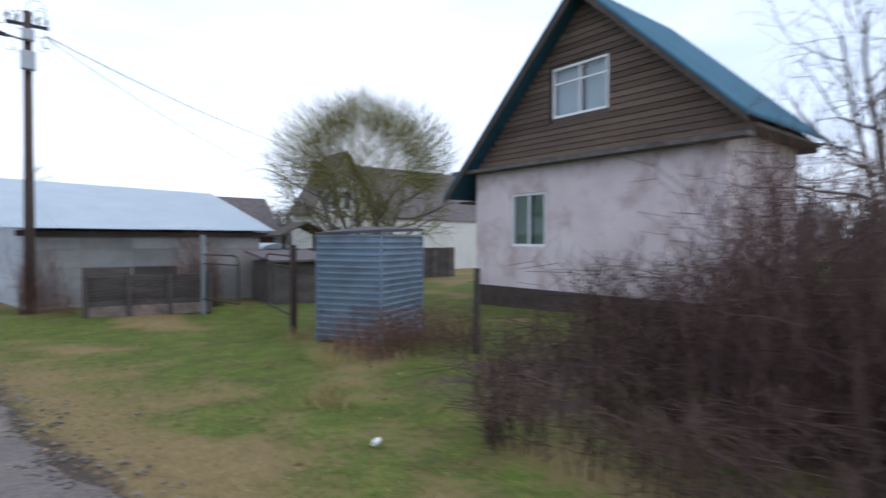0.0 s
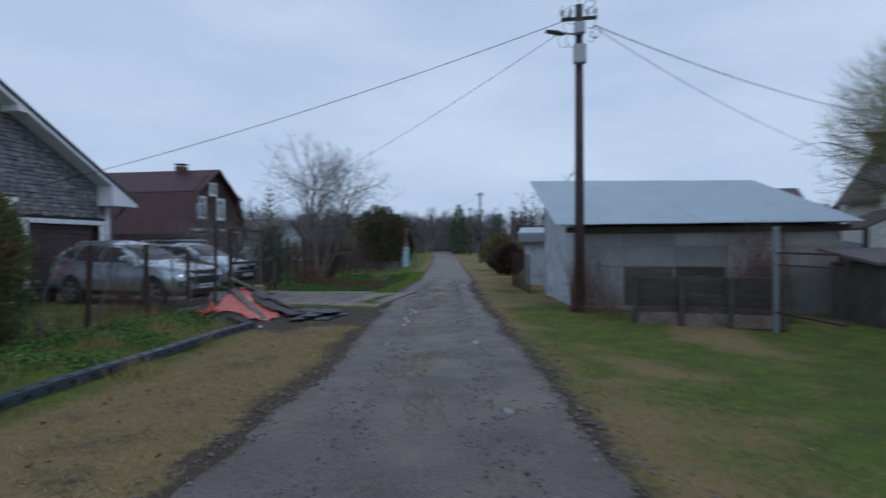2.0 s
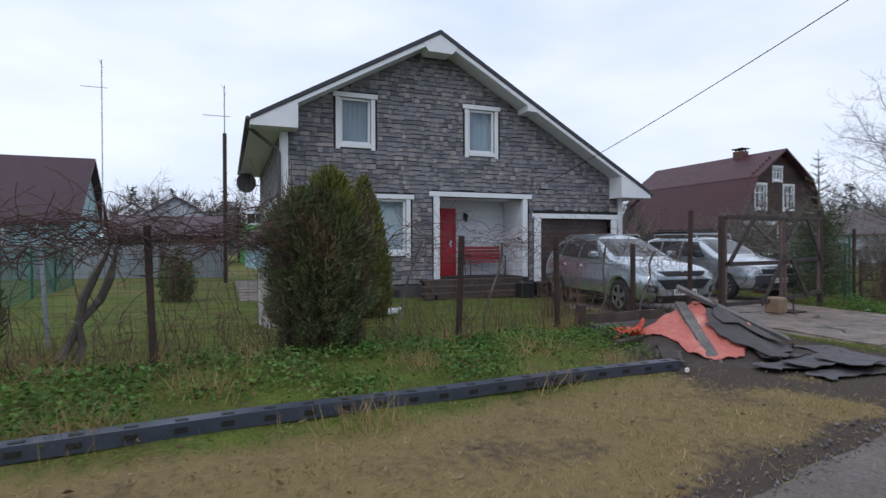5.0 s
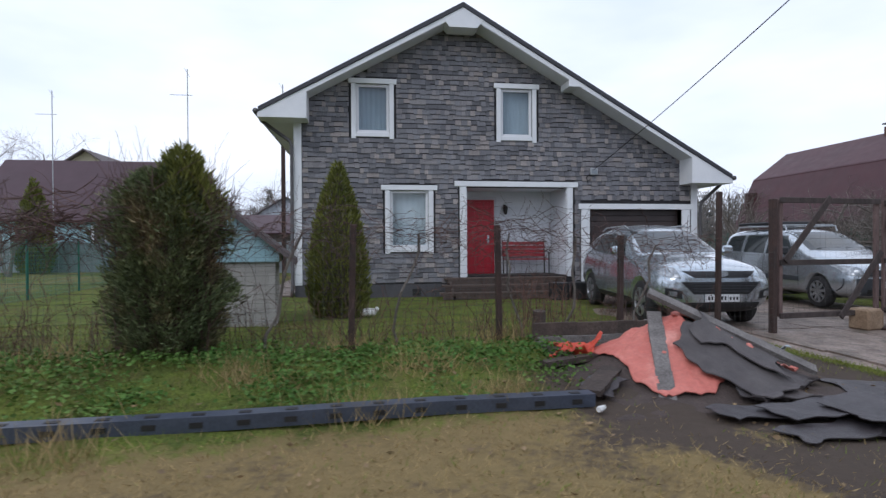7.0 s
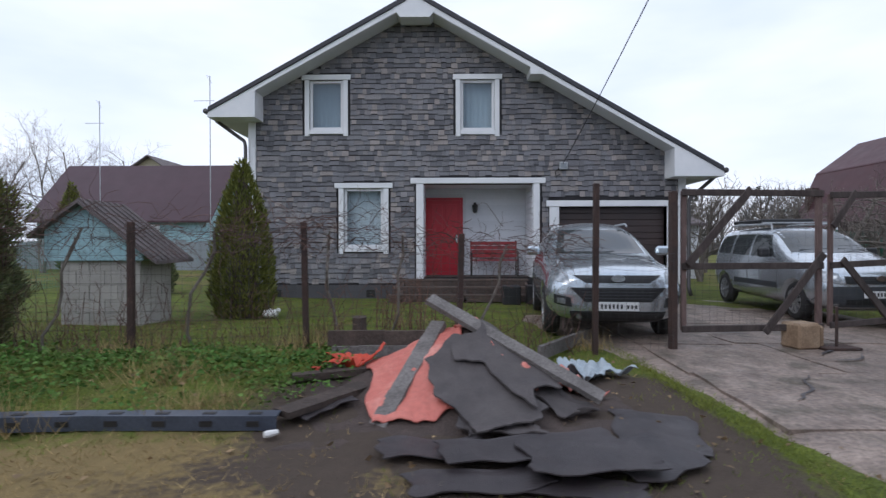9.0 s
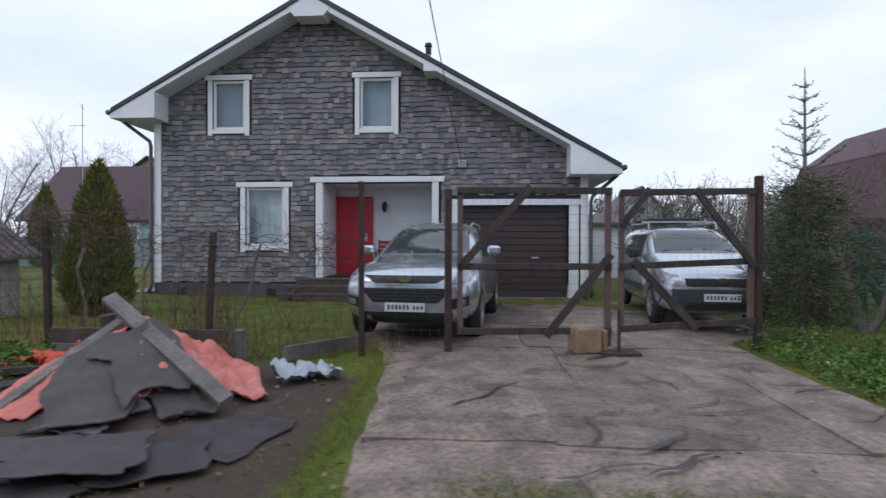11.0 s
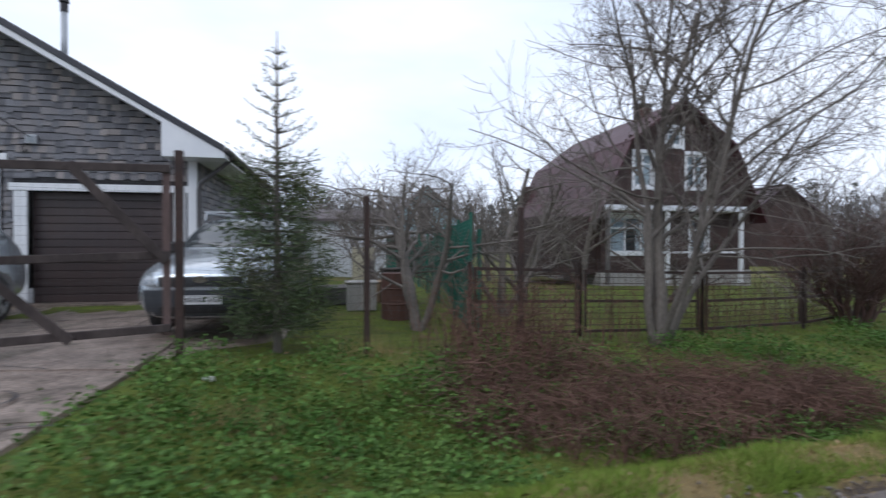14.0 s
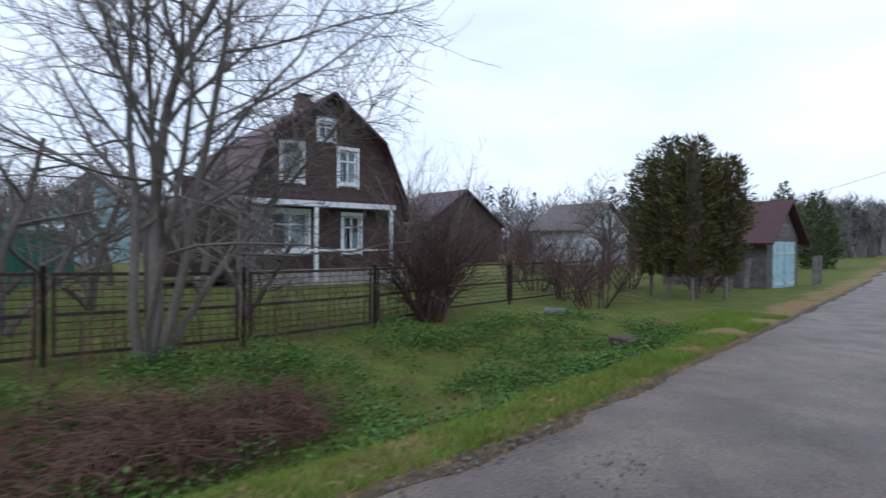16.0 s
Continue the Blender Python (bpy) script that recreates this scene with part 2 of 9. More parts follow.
M_SLATE = material("old_fibre_cement_roof", (0.15, 0.125, 0.125), (0.1, 0.085, 0.085), 3, 0.85, grain=0.25, bump=0.3)
M_GREENPAINT = material("bright_green_wall", (0.13, 0.4, 0.1), (0.1, 0.34, 0.09), 1, 0.7, grain=0.1)
M_GREENFENCE = material("dark_green_fence", (0.02, 0.14, 0.095), (0.018, 0.11, 0.08), 2, 0.5, 0.1, grain=0.1)
M_TARP = material("faded_red_tarpaulin", (0.62, 0.2, 0.155), (0.5, 0.13, 0.1), 3, 0.6, bump=0.4, bscale=25, grain=0.12, c3=(0.7, 0.36, 0.3), c3scale=2.5, c3amount=0.6)
M_ORANGE = material("orange_red_plastic", (0.6, 0.07, 0.03), (0.45, 0.05, 0.025), 6, 0.5, grain=0.15)
M_FELT = material("grey_roofing_felt", (0.095, 0.082, 0.08), (0.06, 0.052, 0.053), 4, 0.7, bump=0.4, bscale=90, grain=0.2, rvar=0.2)
M_WETFELT = material("wet_dark_felt", (0.03, 0.026, 0.029), (0.055, 0.046, 0.048), 4, 0.42, bump=0.4, bscale=70, grain=0.25, rvar=0.2)
M_GRAVEL = material("gravel_heap", (0.085, 0.062, 0.053), (0.06, 0.044, 0.038), 6, 0.9, bump=0.9, bscale=55, grain=0.4)
M_PLASTIC_GREY = material("grey_plastic_sheet", (0.4, 0.46, 0.5), (0.32, 0.38, 0.42), 4, 0.35, grain=0.1)
M_SILVER = material("silver_car_paint", (0.56, 0.62, 0.665), (0.53, 0.59, 0.635), 1, 0.24, 0.8, grain=0.0, rvar=0.04)
M_SILVER_DARK = material("grey_silver_van_paint", (0.54, 0.59, 0.63), (0.51, 0.56, 0.6), 1, 0.25, 0.75, grain=0.0, rvar=0.04)
for m_paint in (M_SILVER, M_SILVER_DARK):
    m_paint.node_tree.nodes["Principled BSDF"].inputs["Coat Weight"].default_value = 1.0
    m_paint.node_tree.nodes["Principled BSDF"].inputs["Coat Roughness"].default_value = 0.04
M_TYRE = material("tyre_rubber", (0.018, 0.018, 0.02), (0.03, 0.028, 0.027), 6, 0.85, grain=0.2)
M_CARBLACK = material("black_car_plastic", (0.015, 0.016, 0.018), (0.022, 0.022, 0.024), 4, 0.5, grain=0.1)
M_CARGREY = material("dark_grey_bumper", (0.05, 0.056, 0.065), (0.04, 0.045, 0.052), 4, 0.55, grain=0.1)
M_RIM = material("alloy_rim", (0.5, 0.51, 0.53), (0.42, 0.43, 0.45), 5, 0.3, 0.8, grain=0.05)
M_CHROME = material("chrome", (0.75, 0.76, 0.78), (0.7, 0.71, 0.73), 5, 0.12, 1.0, grain=0.0, rvar=0.05)
M_CARGLASS = material("tinted_car_glass", (0.035, 0.042, 0.045), (0.05, 0.058, 0.06), 1.5, 0.06, 0.0, grain=0.0, spec=0.8, rvar=0.03)
M_HEADLAMP = material("clear_headlamp", (0.55, 0.58, 0.6), (0.16, 0.18, 0.2), 14, 0.12, 0.5, grain=0.0, rvar=0.05)
M_PLATE = material("white_number_plate", (0.72, 0.73, 0.74), (0.66, 0.67, 0.68), 5, 0.4, grain=0.03)
M_INK = material("dark_ink", (0.03, 0.03, 0.035), None, 5, 0.6, grain=0)
M_SAND = material("tan_board", (0.32, 0.23, 0.15), (0.2, 0.13, 0.08), 4, 0.85, grain=0.25, bump=0.3)
M_BENCHRED = material("red_bench_slat", (0.33, 0.03, 0.035), (0.26, 0.022, 0.03), 3, 0.55, grain=0.15)
# distance haze is mixed into this colour as a lighter grey
M_FOREST = material("hazed_far_woods", (0.17, 0.16, 0.15), (0.12, 0.112, 0.108), 0.08, 0.95, island=0.3, grain=0)
M_FARGREEN = material("far_conifer", (0.035, 0.05, 0.042), (0.05, 0.062, 0.05), 0.1, 0.9, island=0.3, grain=0)
M_YELLOWBUSH = material("yellowish_far_bush", (0.2, 0.17, 0.06), (0.15, 0.13, 0.05), 0.5, 0.9, island=0.3, grain=0)
M_PUDDLE = material("puddle_water", (0.075, 0.064, 0.056), (0.1, 0.085, 0.072), 9, 0.1, 0.0, grain=0.0, spec=0.5, rvar=0.1, bump=0.15, bscale=30)
M_SNOWWHITE = material("white_ceramic", (0.8, 0.8, 0.78), (0.7, 0.7, 0.68), 8, 0.4, grain=0.05)
M_CREAM = material("cream_gable", (0.55, 0.5, 0.36), (0.48, 0.44, 0.32), 1, 0.7, grain=0.1)
M_PURPLEROOF = material("dark_plum_roof", (0.06, 0.026, 0.036), (0.05, 0.022, 0.03), 0.6, 0.5, 0.1, grain=0.1)
M_LAMPGREY = material("light_grey_metal", (0.45, 0.47, 0.49), (0.36, 0.38, 0.4), 5, 0.5, 0.3, grain=0.1)
M_GREYTILE = material("grey_metal_sheet", (0.28, 0.31, 0.33), (0.22, 0.25, 0.27), 1, 0.5, 0.3, grain=0.1)


# ---- mesh helpers ----
class Geo:
    """Vertices and faces gathered for one mesh."""

    def __init__(self):
        self.v, self.f, self.weld = [], [], False

    def add(self, verts, faces):
        k = len(self.v)
        self.v += [tuple(p) for p in verts]
        self.f += [tuple(k + i for i in q) for q in faces]
        return self

    def box(self, x0, x1, y0, y1, z0, z1, m=None):
        vs = [Vector((x, y, z)) for z in (z0, z1) for x, y in ((x0, y0), (x1, y0), (x1, y1), (x0, y1))]
        if m is not None:
            vs = [m @ p for p in vs]
        return self.add(vs, [(3, 2, 1, 0), (4, 5, 6, 7), (0, 1, 5, 4), (1, 2, 6, 5), (2, 3, 7, 6), (3, 0, 4, 7)])

    def beam(self, a, b, w, h, up=(0, 0, 1)):
        """A board from a to b, w across and h along up."""
        a, b = Vector(a), Vector(b)
        d = (b - a).normalized()
        s = d.cross(Vector(up))
        s = s.normalized() if s.length > 1e-6 else Vector((1, 0, 0))
        u = s.cross(d).normalized()
        vs = [p + s * i * w / 2 + u * j * h / 2 for p in (a, b) for i, j in ((-1, -1), (1, -1), (1, 1), (-1, 1))]
        return self.add(vs, [(0, 1, 2, 3), (7, 6, 5, 4), (0, 4, 5, 1), (1, 5, 6, 2), (2, 6, 7, 3), (3, 7, 4, 0)])

    def tube(self, pts, radii, n=6, cap=True):
        pts = [Vector(p) for p in pts]
        if isinstance(radii, (int, float)):
            radii = [radii] * len(pts)
        k, rings = len(self.v), len(pts)
        side = None
        for i, p in enumerate(pts):
            d = (pts[min(i + 1, rings - 1)] - pts[max(i - 1, 0)]).normalized()
            if side is None:
                side = d.orthogonal().normalized()
            side = (side - d * side.dot(d)).normalized()
            w = d.cross(side)
            for j in range(n):
                a = 2 * math.pi * j / n
                self.v.append(tuple(p + (side * math.cos(a) + w * math.sin(a)) * radii[i]))
        for i in range(rings - 1):
            for j in range(n):
                self.f.append((k + i * n + j, k + i * n + (j + 1) % n, k + (i + 1) * n + (j + 1) % n, k + (i + 1) * n + j))
        if cap:
            self.f.append(tuple(k + j for j in reversed(range(n))))
            self.f.append(tuple(k + (rings - 1) * n + j for j in range(n)))
        return self

    def prism(self, outline, d):
        """An outline of 3D points in one plane, thickened by the vector d."""
        n, d = len(outline), Vector(d)
        vs = [Vector(p) for p in outline] + [Vector(p) + d for p in outline]
        return self.add(vs, [tuple(reversed(range(n))), tuple(range(n, 2 * n))] + [(i, (i + 1) % n, n + (i + 1) % n, n + i) for i in range(n)])

    def mesh(self, name, mat, smooth=False, bevel=0.0):
        me = bpy.data.meshes.new(name)
        me.from_pydata(self.v, [], self.f)
        if bevel or len(self.f) < 20000:
            bm = bmesh.new()
            bm.from_mesh(me)
            if self.weld:
                bmesh.ops.remove_doubles(bm, verts=bm.verts, dist=0.0005)
            bmesh.ops.recalc_face_normals(bm, faces=bm.faces)
            if bevel:
                bmesh.ops.bevel(bm, geom=[e for e in bm.edges if len(e.link_faces) == 2 and e.calc_face_angle(0) > 0.5], offset=bevel, segments=1, affect="EDGES", clamp_overlap=True)
            bm.to_mesh(me)
            bm.free()
        me.materials.append(mat)
        if smooth:
            me.shade_smooth()
        return me


def part(name, geo, mat, parent=None, label="", smooth=False, bevel=0.0, kind=""):
    me = geo.mesh(name, mat, smooth, bevel) if isinstance(geo, Geo) else geo
    ob = new(name, me)
    if parent is not None:
        ob.parent = parent
    return tagged(ob, label=label, kind=kind)


def thing(name, label, category, at=(0, 0, 0), rz=0, group="", kind=""):
    """An Empty at the base of a thing."""
    ob = new(name)
    ob.matrix_basis = pose(*at, 0, 0, rz)
    return tagged(ob, label, category, group, kind)


def lerp_table(table, y):
    xs, vs = zip(*table)
    return float(np.interp(y, xs, vs))


def wpart(name, geo, mat, parent, label="", smooth=False, bevel=0.0, kind=""):
    """A part whose shape is given in the world's metres."""
    ob = part(name, geo, mat, parent, label, smooth, bevel, kind)
    if parent.parent is None:
        ob.matrix_parent_inverse = parent.matrix_basis.inverted()
    return ob


def group_part(name, parent, label=""):
    """A part that only holds its pieces together."""
    ob = new(name)
    ob.parent = parent
    ob.matrix_parent_inverse = parent.matrix_basis.inverted()
    return tagged(ob, label=label)


def wall_pieces(geo, axis, at, thick, span, bottom, top, holes):
    """A wall across u in span at the plane axis=at, from bottom to the line top(u), with rectangular holes (u0, u1, z0, z1)."""
    geo.weld = True
    us = sorted({span[0], span[1], *[u for h in holes for u in h[:2]], *top[1]})
    us = [u for u in us if span[0] <= u <= span[1]]
    for a, b in zip(us, us[1:]):
        mid = (a + b) / 2
        cuts = sorted((h[2], h[3]) for h in holes if h[0] <= mid <= h[1])
        z = bottom
        for z0, z1 in cuts + [(None, None)]:
            ta, tb = (z0, z0) if z0 is not None else (top[0](a), top[0](b))
            if min(ta, tb) > z + 1e-4:
                outline = [(a, z), (b, z), (b, tb), (a, ta)]
                pts = [(at, u, w) if axis == "x" else (u, at, w) for u, w in outline]
                geo.prism(pts, (thick, 0, 0) if axis == "x" else (0, thick, 0))
            z = z1


def casement(parent, axis, at, out, y0, y1, z0, z1, mats, bars=1, cross=False, casing=0.0, head=0.0, name="window", curtain=None, deep=0.1):
    """A window in the opening, with frame, panes, sill, casing and what hangs behind it. out: +1 or -1, the outer side."""
    frame_mat, pane_mat = mats

    def bx(g, u0, u1, d0, d1, w0, w1):
        a, b = sorted((at + out * d0, at + out * d1))
        return g.box(a, b, u0, u1, w0, w1) if axis == "x" else g.box(u0, u1, a, b, w0, w1)

    g = Geo()
    t = 0.07
    bx(g, y0, y0 + t, -deep, -deep + 0.07, z0, z1)
    bx(g, y1 - t, y1, -deep, -deep + 0.07, z0, z1)
    bx(g, y0 + t, y1 - t, -deep, -deep + 0.07, z0, z0 + t)
    bx(g, y0 + t, y1 - t, -deep, -deep + 0.07, z1 - t, z1)
    for i in range(1, bars):
        u = y0 + (y1 - y0) * i / bars
        bx(g, u - 0.03, u + 0.03, -deep, -deep + 0.06, z0 + t, z1 - t)
    if cross:
        w = z0 + (z1 - z0) * 0.68
        bx(g, y0 + t, y1 - t, -deep + 0.005, -deep + 0.055, w - 0.025, w + 0.025)
    win = wpart(name, g, frame_mat, parent, bevel=0.006)
    g = Geo()
    bx(g, y0 + t, y1 - t, -deep + 0.025, -deep + 0.033, z0 + t, z1 - t)
    pane = wpart("pane", g, pane_mat, win)
    pane.visible_shadow = False
    if curtain:
        # backing board whose blue-grey colour carries the sky reflection of the glass
        g = Geo()
        bx(g, y0 - 0.1, y1 + 0.1, -deep - 0.75, -deep - 0.7, z0 - 0.1, z1 + 0.1)
        wpart("dark_interior", g, M_ROOM_SKY, win)
        kind_c, cover = curtain
        n = 24
        for a0, a1 in cover:
            gc = Geo()
            row = []
            for i in range(n + 1):
                u = y0 + (y1 - y0) * (a0 + (a1 - a0) * i / n)
                row.append((u, -deep - 0.12 + (0.022 if a1 - a0 < 0.6 else 0.004) * math.sin(i * 1.7)))
            for (ua, da), (ub, db) in zip(row, row[1:]):
                q = [(at + out * da, ua, z0), (at + out * db, ub, z0), (at + out * db, ub, z1), (at + out * da, ua, z1)]
                if axis != "x":
                    q = [(b, a, c) for a, b, c in q]
                gc.add(q, [(0, 1, 2, 3)])
            wpart("curtain", gc, kind_c, win)
    if casing:
        for nm, a in (("casing", (y0 - casing, y0, 0.0, 0.035, z0 - 0.16, z1)), ("casing", (y1, y1 + casing, 0.0, 0.035, z0 - 0.16, z1)), ("sill", (y0, y1, -0.03, 0.05, z0 - 0.11, z0)), ("head_board", (y0 - casing - head, y1 + casing + head, 0.0, 0.05, z1, z1 + 0.13))):
            g = Geo()
            bx(g, *a)
            wpart(nm, g, frame_mat, win, bevel=0.008)
    return win

# ---- lie of the land ----
ROAD_LEFT = [(-60, 9.5), (0, -1.55), (6, -2.7), (10, -3.2), (13, -3.75), (20, -4.95), (26, -5.95), (30, -6.3), (40, -8.0), (51, -9.8), (70, -13.0), (120, -22)]
ROAD_WIDTH = [(-60, 2.8), (0, 2.8), (8, 2.75), (20, 2.6), (40, 2.8), (120, 3.0)]
ROAD_Z = [(-60, 0.6), (0, 0.24), (4, 0.19), (8, 0.1), (11, 0.02), (20, 0.0), (24, -0.1), (28, -0.18), (40, -0.32), (60, -0.42), (90, -0.2), (140, 0.6)]


def smooth01(a, b, v):
    t = min(max((v - a) / (b - a), 0), 1)
    return t * t * (3 - 2 * t)


def road_l(y):
    return lerp_table(ROAD_LEFT, y)


def road_r(y):
    return road_l(y) + lerp_table(ROAD_WIDTH, y)


def ground_z(x, y):
    """Height of the soil."""
    z = lerp_table(ROAD_Z, y)
    d = road_l(y) - x
    if d > 0:
        # raised verge behind the rail, sloping lawn, ditch further on
        z += 0.22 * smooth01(2.0, 4.0, d) * (1 - smooth01(5.5, 9.0, d)) * smooth01(2, 6, y) * (1 - smooth01(13.0, 15.5, y))
        z += 0.05 * smooth01(6, 10, d)
        along = smooth01(21.0, 23.5, y) * (1 - smooth01(35, 38, y))
        z -= 0.42 * along * smooth01(0.5, 1.6, d) * (1 - smooth01(2.6, 4.4, d))
        z -= 0.1 * smooth01(23, 28, y) * smooth01(1.0, 5.0, d) * (1 - smooth01(8, 12, d))
    d = x - road_r(y)
    if d > 0:
        z -= 0.08 * smooth01(0.3, 3, d) * (1 - smooth01(12, 16, y))
    inside = min(x - road_l(y), road_r(y) - x)
    z -= 0.08 * smooth01(0.0, 0.35, inside)
    z += 0.03 * noise.noise(Vector((x * 0.9, y * 0.9, 3))) + 0.014 * noise.noise(Vector((x * 3.1, y * 3.1, 9)))
    return z


def wear_at(x, y):
    """How much of the turf is dry straw (first) and bare soil (second)."""
    dl, dr = road_l(y) - x, x - road_r(y)
    n1 = noise.noise(Vector((x * 0.55, y * 0.55, 20)))
    n2 = noise.noise(Vector((x * 1.7, y * 1.7, 31)))
    straw = 0.12 + 0.3 * n1 + 0.2 * n2
    soil = 0.0
    if dl > -0.3:
        strip = (1 - smooth01(1.7, 2.6, dl)) * smooth01(1, 4, y) * (1 - smooth01(13.5, 15.5, y))
        straw += 0.85 * strip
        soil += 0.55 * strip * (0.45 + n2)
        heap = math.hypot(x + 6.1, (y - 14.9) * 0.95)
        soil += (1.0 + 0.5 * n2) * (1 - smooth01(1.7, 2.5 + 0.4 * n1, heap)) * (1 - smooth01(16.34, 16.48, y))
        far = smooth01(20, 23, y)
        straw += 1.15 * far * (1 - smooth01(0.35, 1.3, dl)) * (0.75 + n2) + 0.25 * smooth01(12, 16, dl)
    if dr > -0.3:
        straw += 0.45 * (1 - smooth01(0.3, 1.0, dr)) + 0.4 * smooth01(14, 20, y) + 0.8 * max(n1, 0) + 0.3 * max(n2, 0)
        straw += 0.35 * (1 - smooth01(3.0, 7.0, y))
        soil += 0.5 * max(n2 - 0.15, 0) + (0.5 + 0.6 * n1 + 0.4 * n2) * smooth01(2.6 + n2, 4.2 + n2, x) * (1 - smooth01(8.0, 10.5 + 2 * n1, x)) * (1 - smooth01(5.0, 7.0, y)) * smooth01(-4.0, -1.0 + 2 * n1, y)
    near = min(abs(dl), abs(dr)) if (dl > 0 or dr > 0) else 0
    soil += 0.8 * (1 - smooth01(0.0, 0.35 + 0.25 * n2, near))
    return min(max(straw, 0), 1), min(max(soil, 0), 1)


def sheet(name, xs, ys, zf, mat, colour=None):
    """A grid of ground; colour gives two weights a vertex for the material."""
    me = bpy.data.meshes.new(name)
    nx, ny = len(xs), len(ys)
    co = [(x, y, zf(x, y)) for y in ys for x in xs]
    me.from_pydata(co, [], [(j * nx + i, j * nx + i + 1, (j + 1) * nx + i + 1, (j + 1) * nx + i) for j in range(ny - 1) for i in range(nx - 1)])
    if colour:
        at = me.color_attributes.new("wear", "FLOAT_COLOR", "POINT")
        vals = []
        for x, y, z in co:
            a, b = colour(x, y)
            vals += [a, b, 0, 1]
        at.data.foreach_set("color", vals)
    me.materials.append(mat)
    me.shade_smooth()
    return new(name, me)


def turf_material():
    m = material("turf", (0.132, 0.165, 0.032), (0.074, 0.096, 0.025), 2.2, 0.9, bump=1.0, bscale=40, grain=0.6, spec=0.12, c3=(0.115, 0.092, 0.038), c3scale=1.9, c3amount=0.75)
    n, l = m.node_tree.nodes, m.node_tree.links
    b = n["Principled BSDF"]
    base = b.inputs["Base Color"].links[0].from_socket
    at = n.new("ShaderNodeVertexColor")
    at.layer_name = "wear"
    sep = n.new("ShaderNodeSeparateColor")
    l.new(at.outputs[0], sep.inputs[0])
    co = n.new("ShaderNodeTexCoord")
    for channel, tone_a, tone_b, sc in ((0, (0.29, 0.215, 0.1), (0.16, 0.118, 0.056), 9.0), (1, (0.1, 0.078, 0.062), (0.07, 0.055, 0.045), 13.0)):
        t = n.new("ShaderNodeTexNoise")
        t.inputs["Scale"].default_value, t.inputs["Detail"].default_value = sc, 7
        l.new(co.outputs["Object"], t.inputs["Vector"])
        tone = n.new("ShaderNodeMix")
        tone.data_type = "RGBA"
        tone.inputs[6].default_value, tone.inputs[7].default_value = (*tone_a, 1), (*tone_b, 1)
        l.new(t.outputs[0], tone.inputs[0])
        addn = n.new("ShaderNodeMath")
        addn.operation = "ADD"
        l.new(sep.outputs[channel], addn.inputs[0])
        l.new(t.outputs[0], addn.inputs[1])
        rng = n.new("ShaderNodeMapRange")
        rng.inputs[1].default_value, rng.inputs[2].default_value = 0.78, 1.2
        l.new(addn.outputs[0], rng.inputs[0])
        mx = n.new("ShaderNodeMix")
        mx.data_type = "RGBA"
        l.new(rng.outputs[0], mx.inputs[0])
        l.new(base, mx.inputs[6])
        l.new(tone.outputs[2], mx.inputs[7])
        base = mx.outputs[2]
    l.new(base, b.inputs["Base Color"])
    return m


def spaced(segments):
    out = []
    for a, b, s in segments:
        k = max(int(round((b - a) / s)), 1)
        out += [a + (b - a) * i / k for i in range(k)]
    return out + [segments[-1][1]]


M_TURF = turf_material()
gx = spaced([(-900, -100, 100), (-100, -30, 7), (-30, -14, 0.8), (-14, 6, 0.16), (6, 16, 0.5), (16, 100, 7), (100, 900, 100)])
gy = spaced([(-900, -60, 100), (-60, -4, 6), (-4, 2, 0.4), (2, 34, 0.16), (34, 60, 0.6), (60, 130, 5), (130, 1400, 120)])
tagged(sheet("ground", gx, gy, ground_z, M_TURF, wear_at), "patchy autumn grass, green and straw yellow, worn soil", "ground", kind="structure")

M_ROAD = material("wet_gravel_track", (0.172, 0.138, 0.117), (0.1, 0.079, 0.068), 0.9, 0.56, bump=1.0, bscale=42, grain=0.65, c3=(0.205, 0.168, 0.125), c3scale=0.8, c3amount=0.7, rvar=0.3)


def road_sheet():
    ys = spaced([(-40, -4, 3), (-4, 32, 0.2), (32, 60, 0.8), (60, 130, 5)])
    us = [i / 22 for i in range(23)]
    co, fc = [], []
    for y in ys:
        wob_l, wob_r = 0.16 * noise.noise(Vector((0, y * 0.8, 5))) + 0.07 * noise.noise(Vector((0, y * 3, 7))), 0.16 * noise.noise(Vector((4, y * 0.8, 5))) + 0.07 * noise.noise(Vector((4, y * 3, 7)))
        a, b = road_l(y) - 0.2 + wob_l, road_r(y) + 0.2 + wob_r
        for u in us:
            x = a + (b - a) * u
            edge = min(u, 1 - u) * (b - a)
            rut = 0.022 * (math.exp(-((u - 0.3) / 0.08) ** 2) + math.exp(-((u - 0.7) / 0.08) ** 2))
            z = lerp_table(ROAD_Z, y) + 0.05 * smooth01(0.0, 0.4, edge) - 0.03 - rut + 0.012 * noise.noise(Vector((x * 2, y * 2, 1)))
            co.append((x, y, z))
    nx = len(us)
    for j in range(len(ys) - 1):
        for i in range(nx - 1):
            fc.append((j * nx + i, j * nx + i + 1, (j + 1) * nx + i + 1, (j + 1) * nx + i))
    g = Geo()
    g.v, g.f = co, fc
    return tagged(part("road", g, M_ROAD, smooth=True), "wet unpaved gravel track with wheel ruts", "road", kind="structure")


road_sheet()

# ---- the shingled house ----
FX = -15.48          # plane of the front wall
HY0, HY1 = 9.27, 20.12
APEX_Y, APEX_Z = 13.45, 7.46


def rake(y):
    """Upper edge of the roof."""
    return APEX_Z - (0.572 if y > APEX_Y else 0.555) * abs(y - APEX_Y)


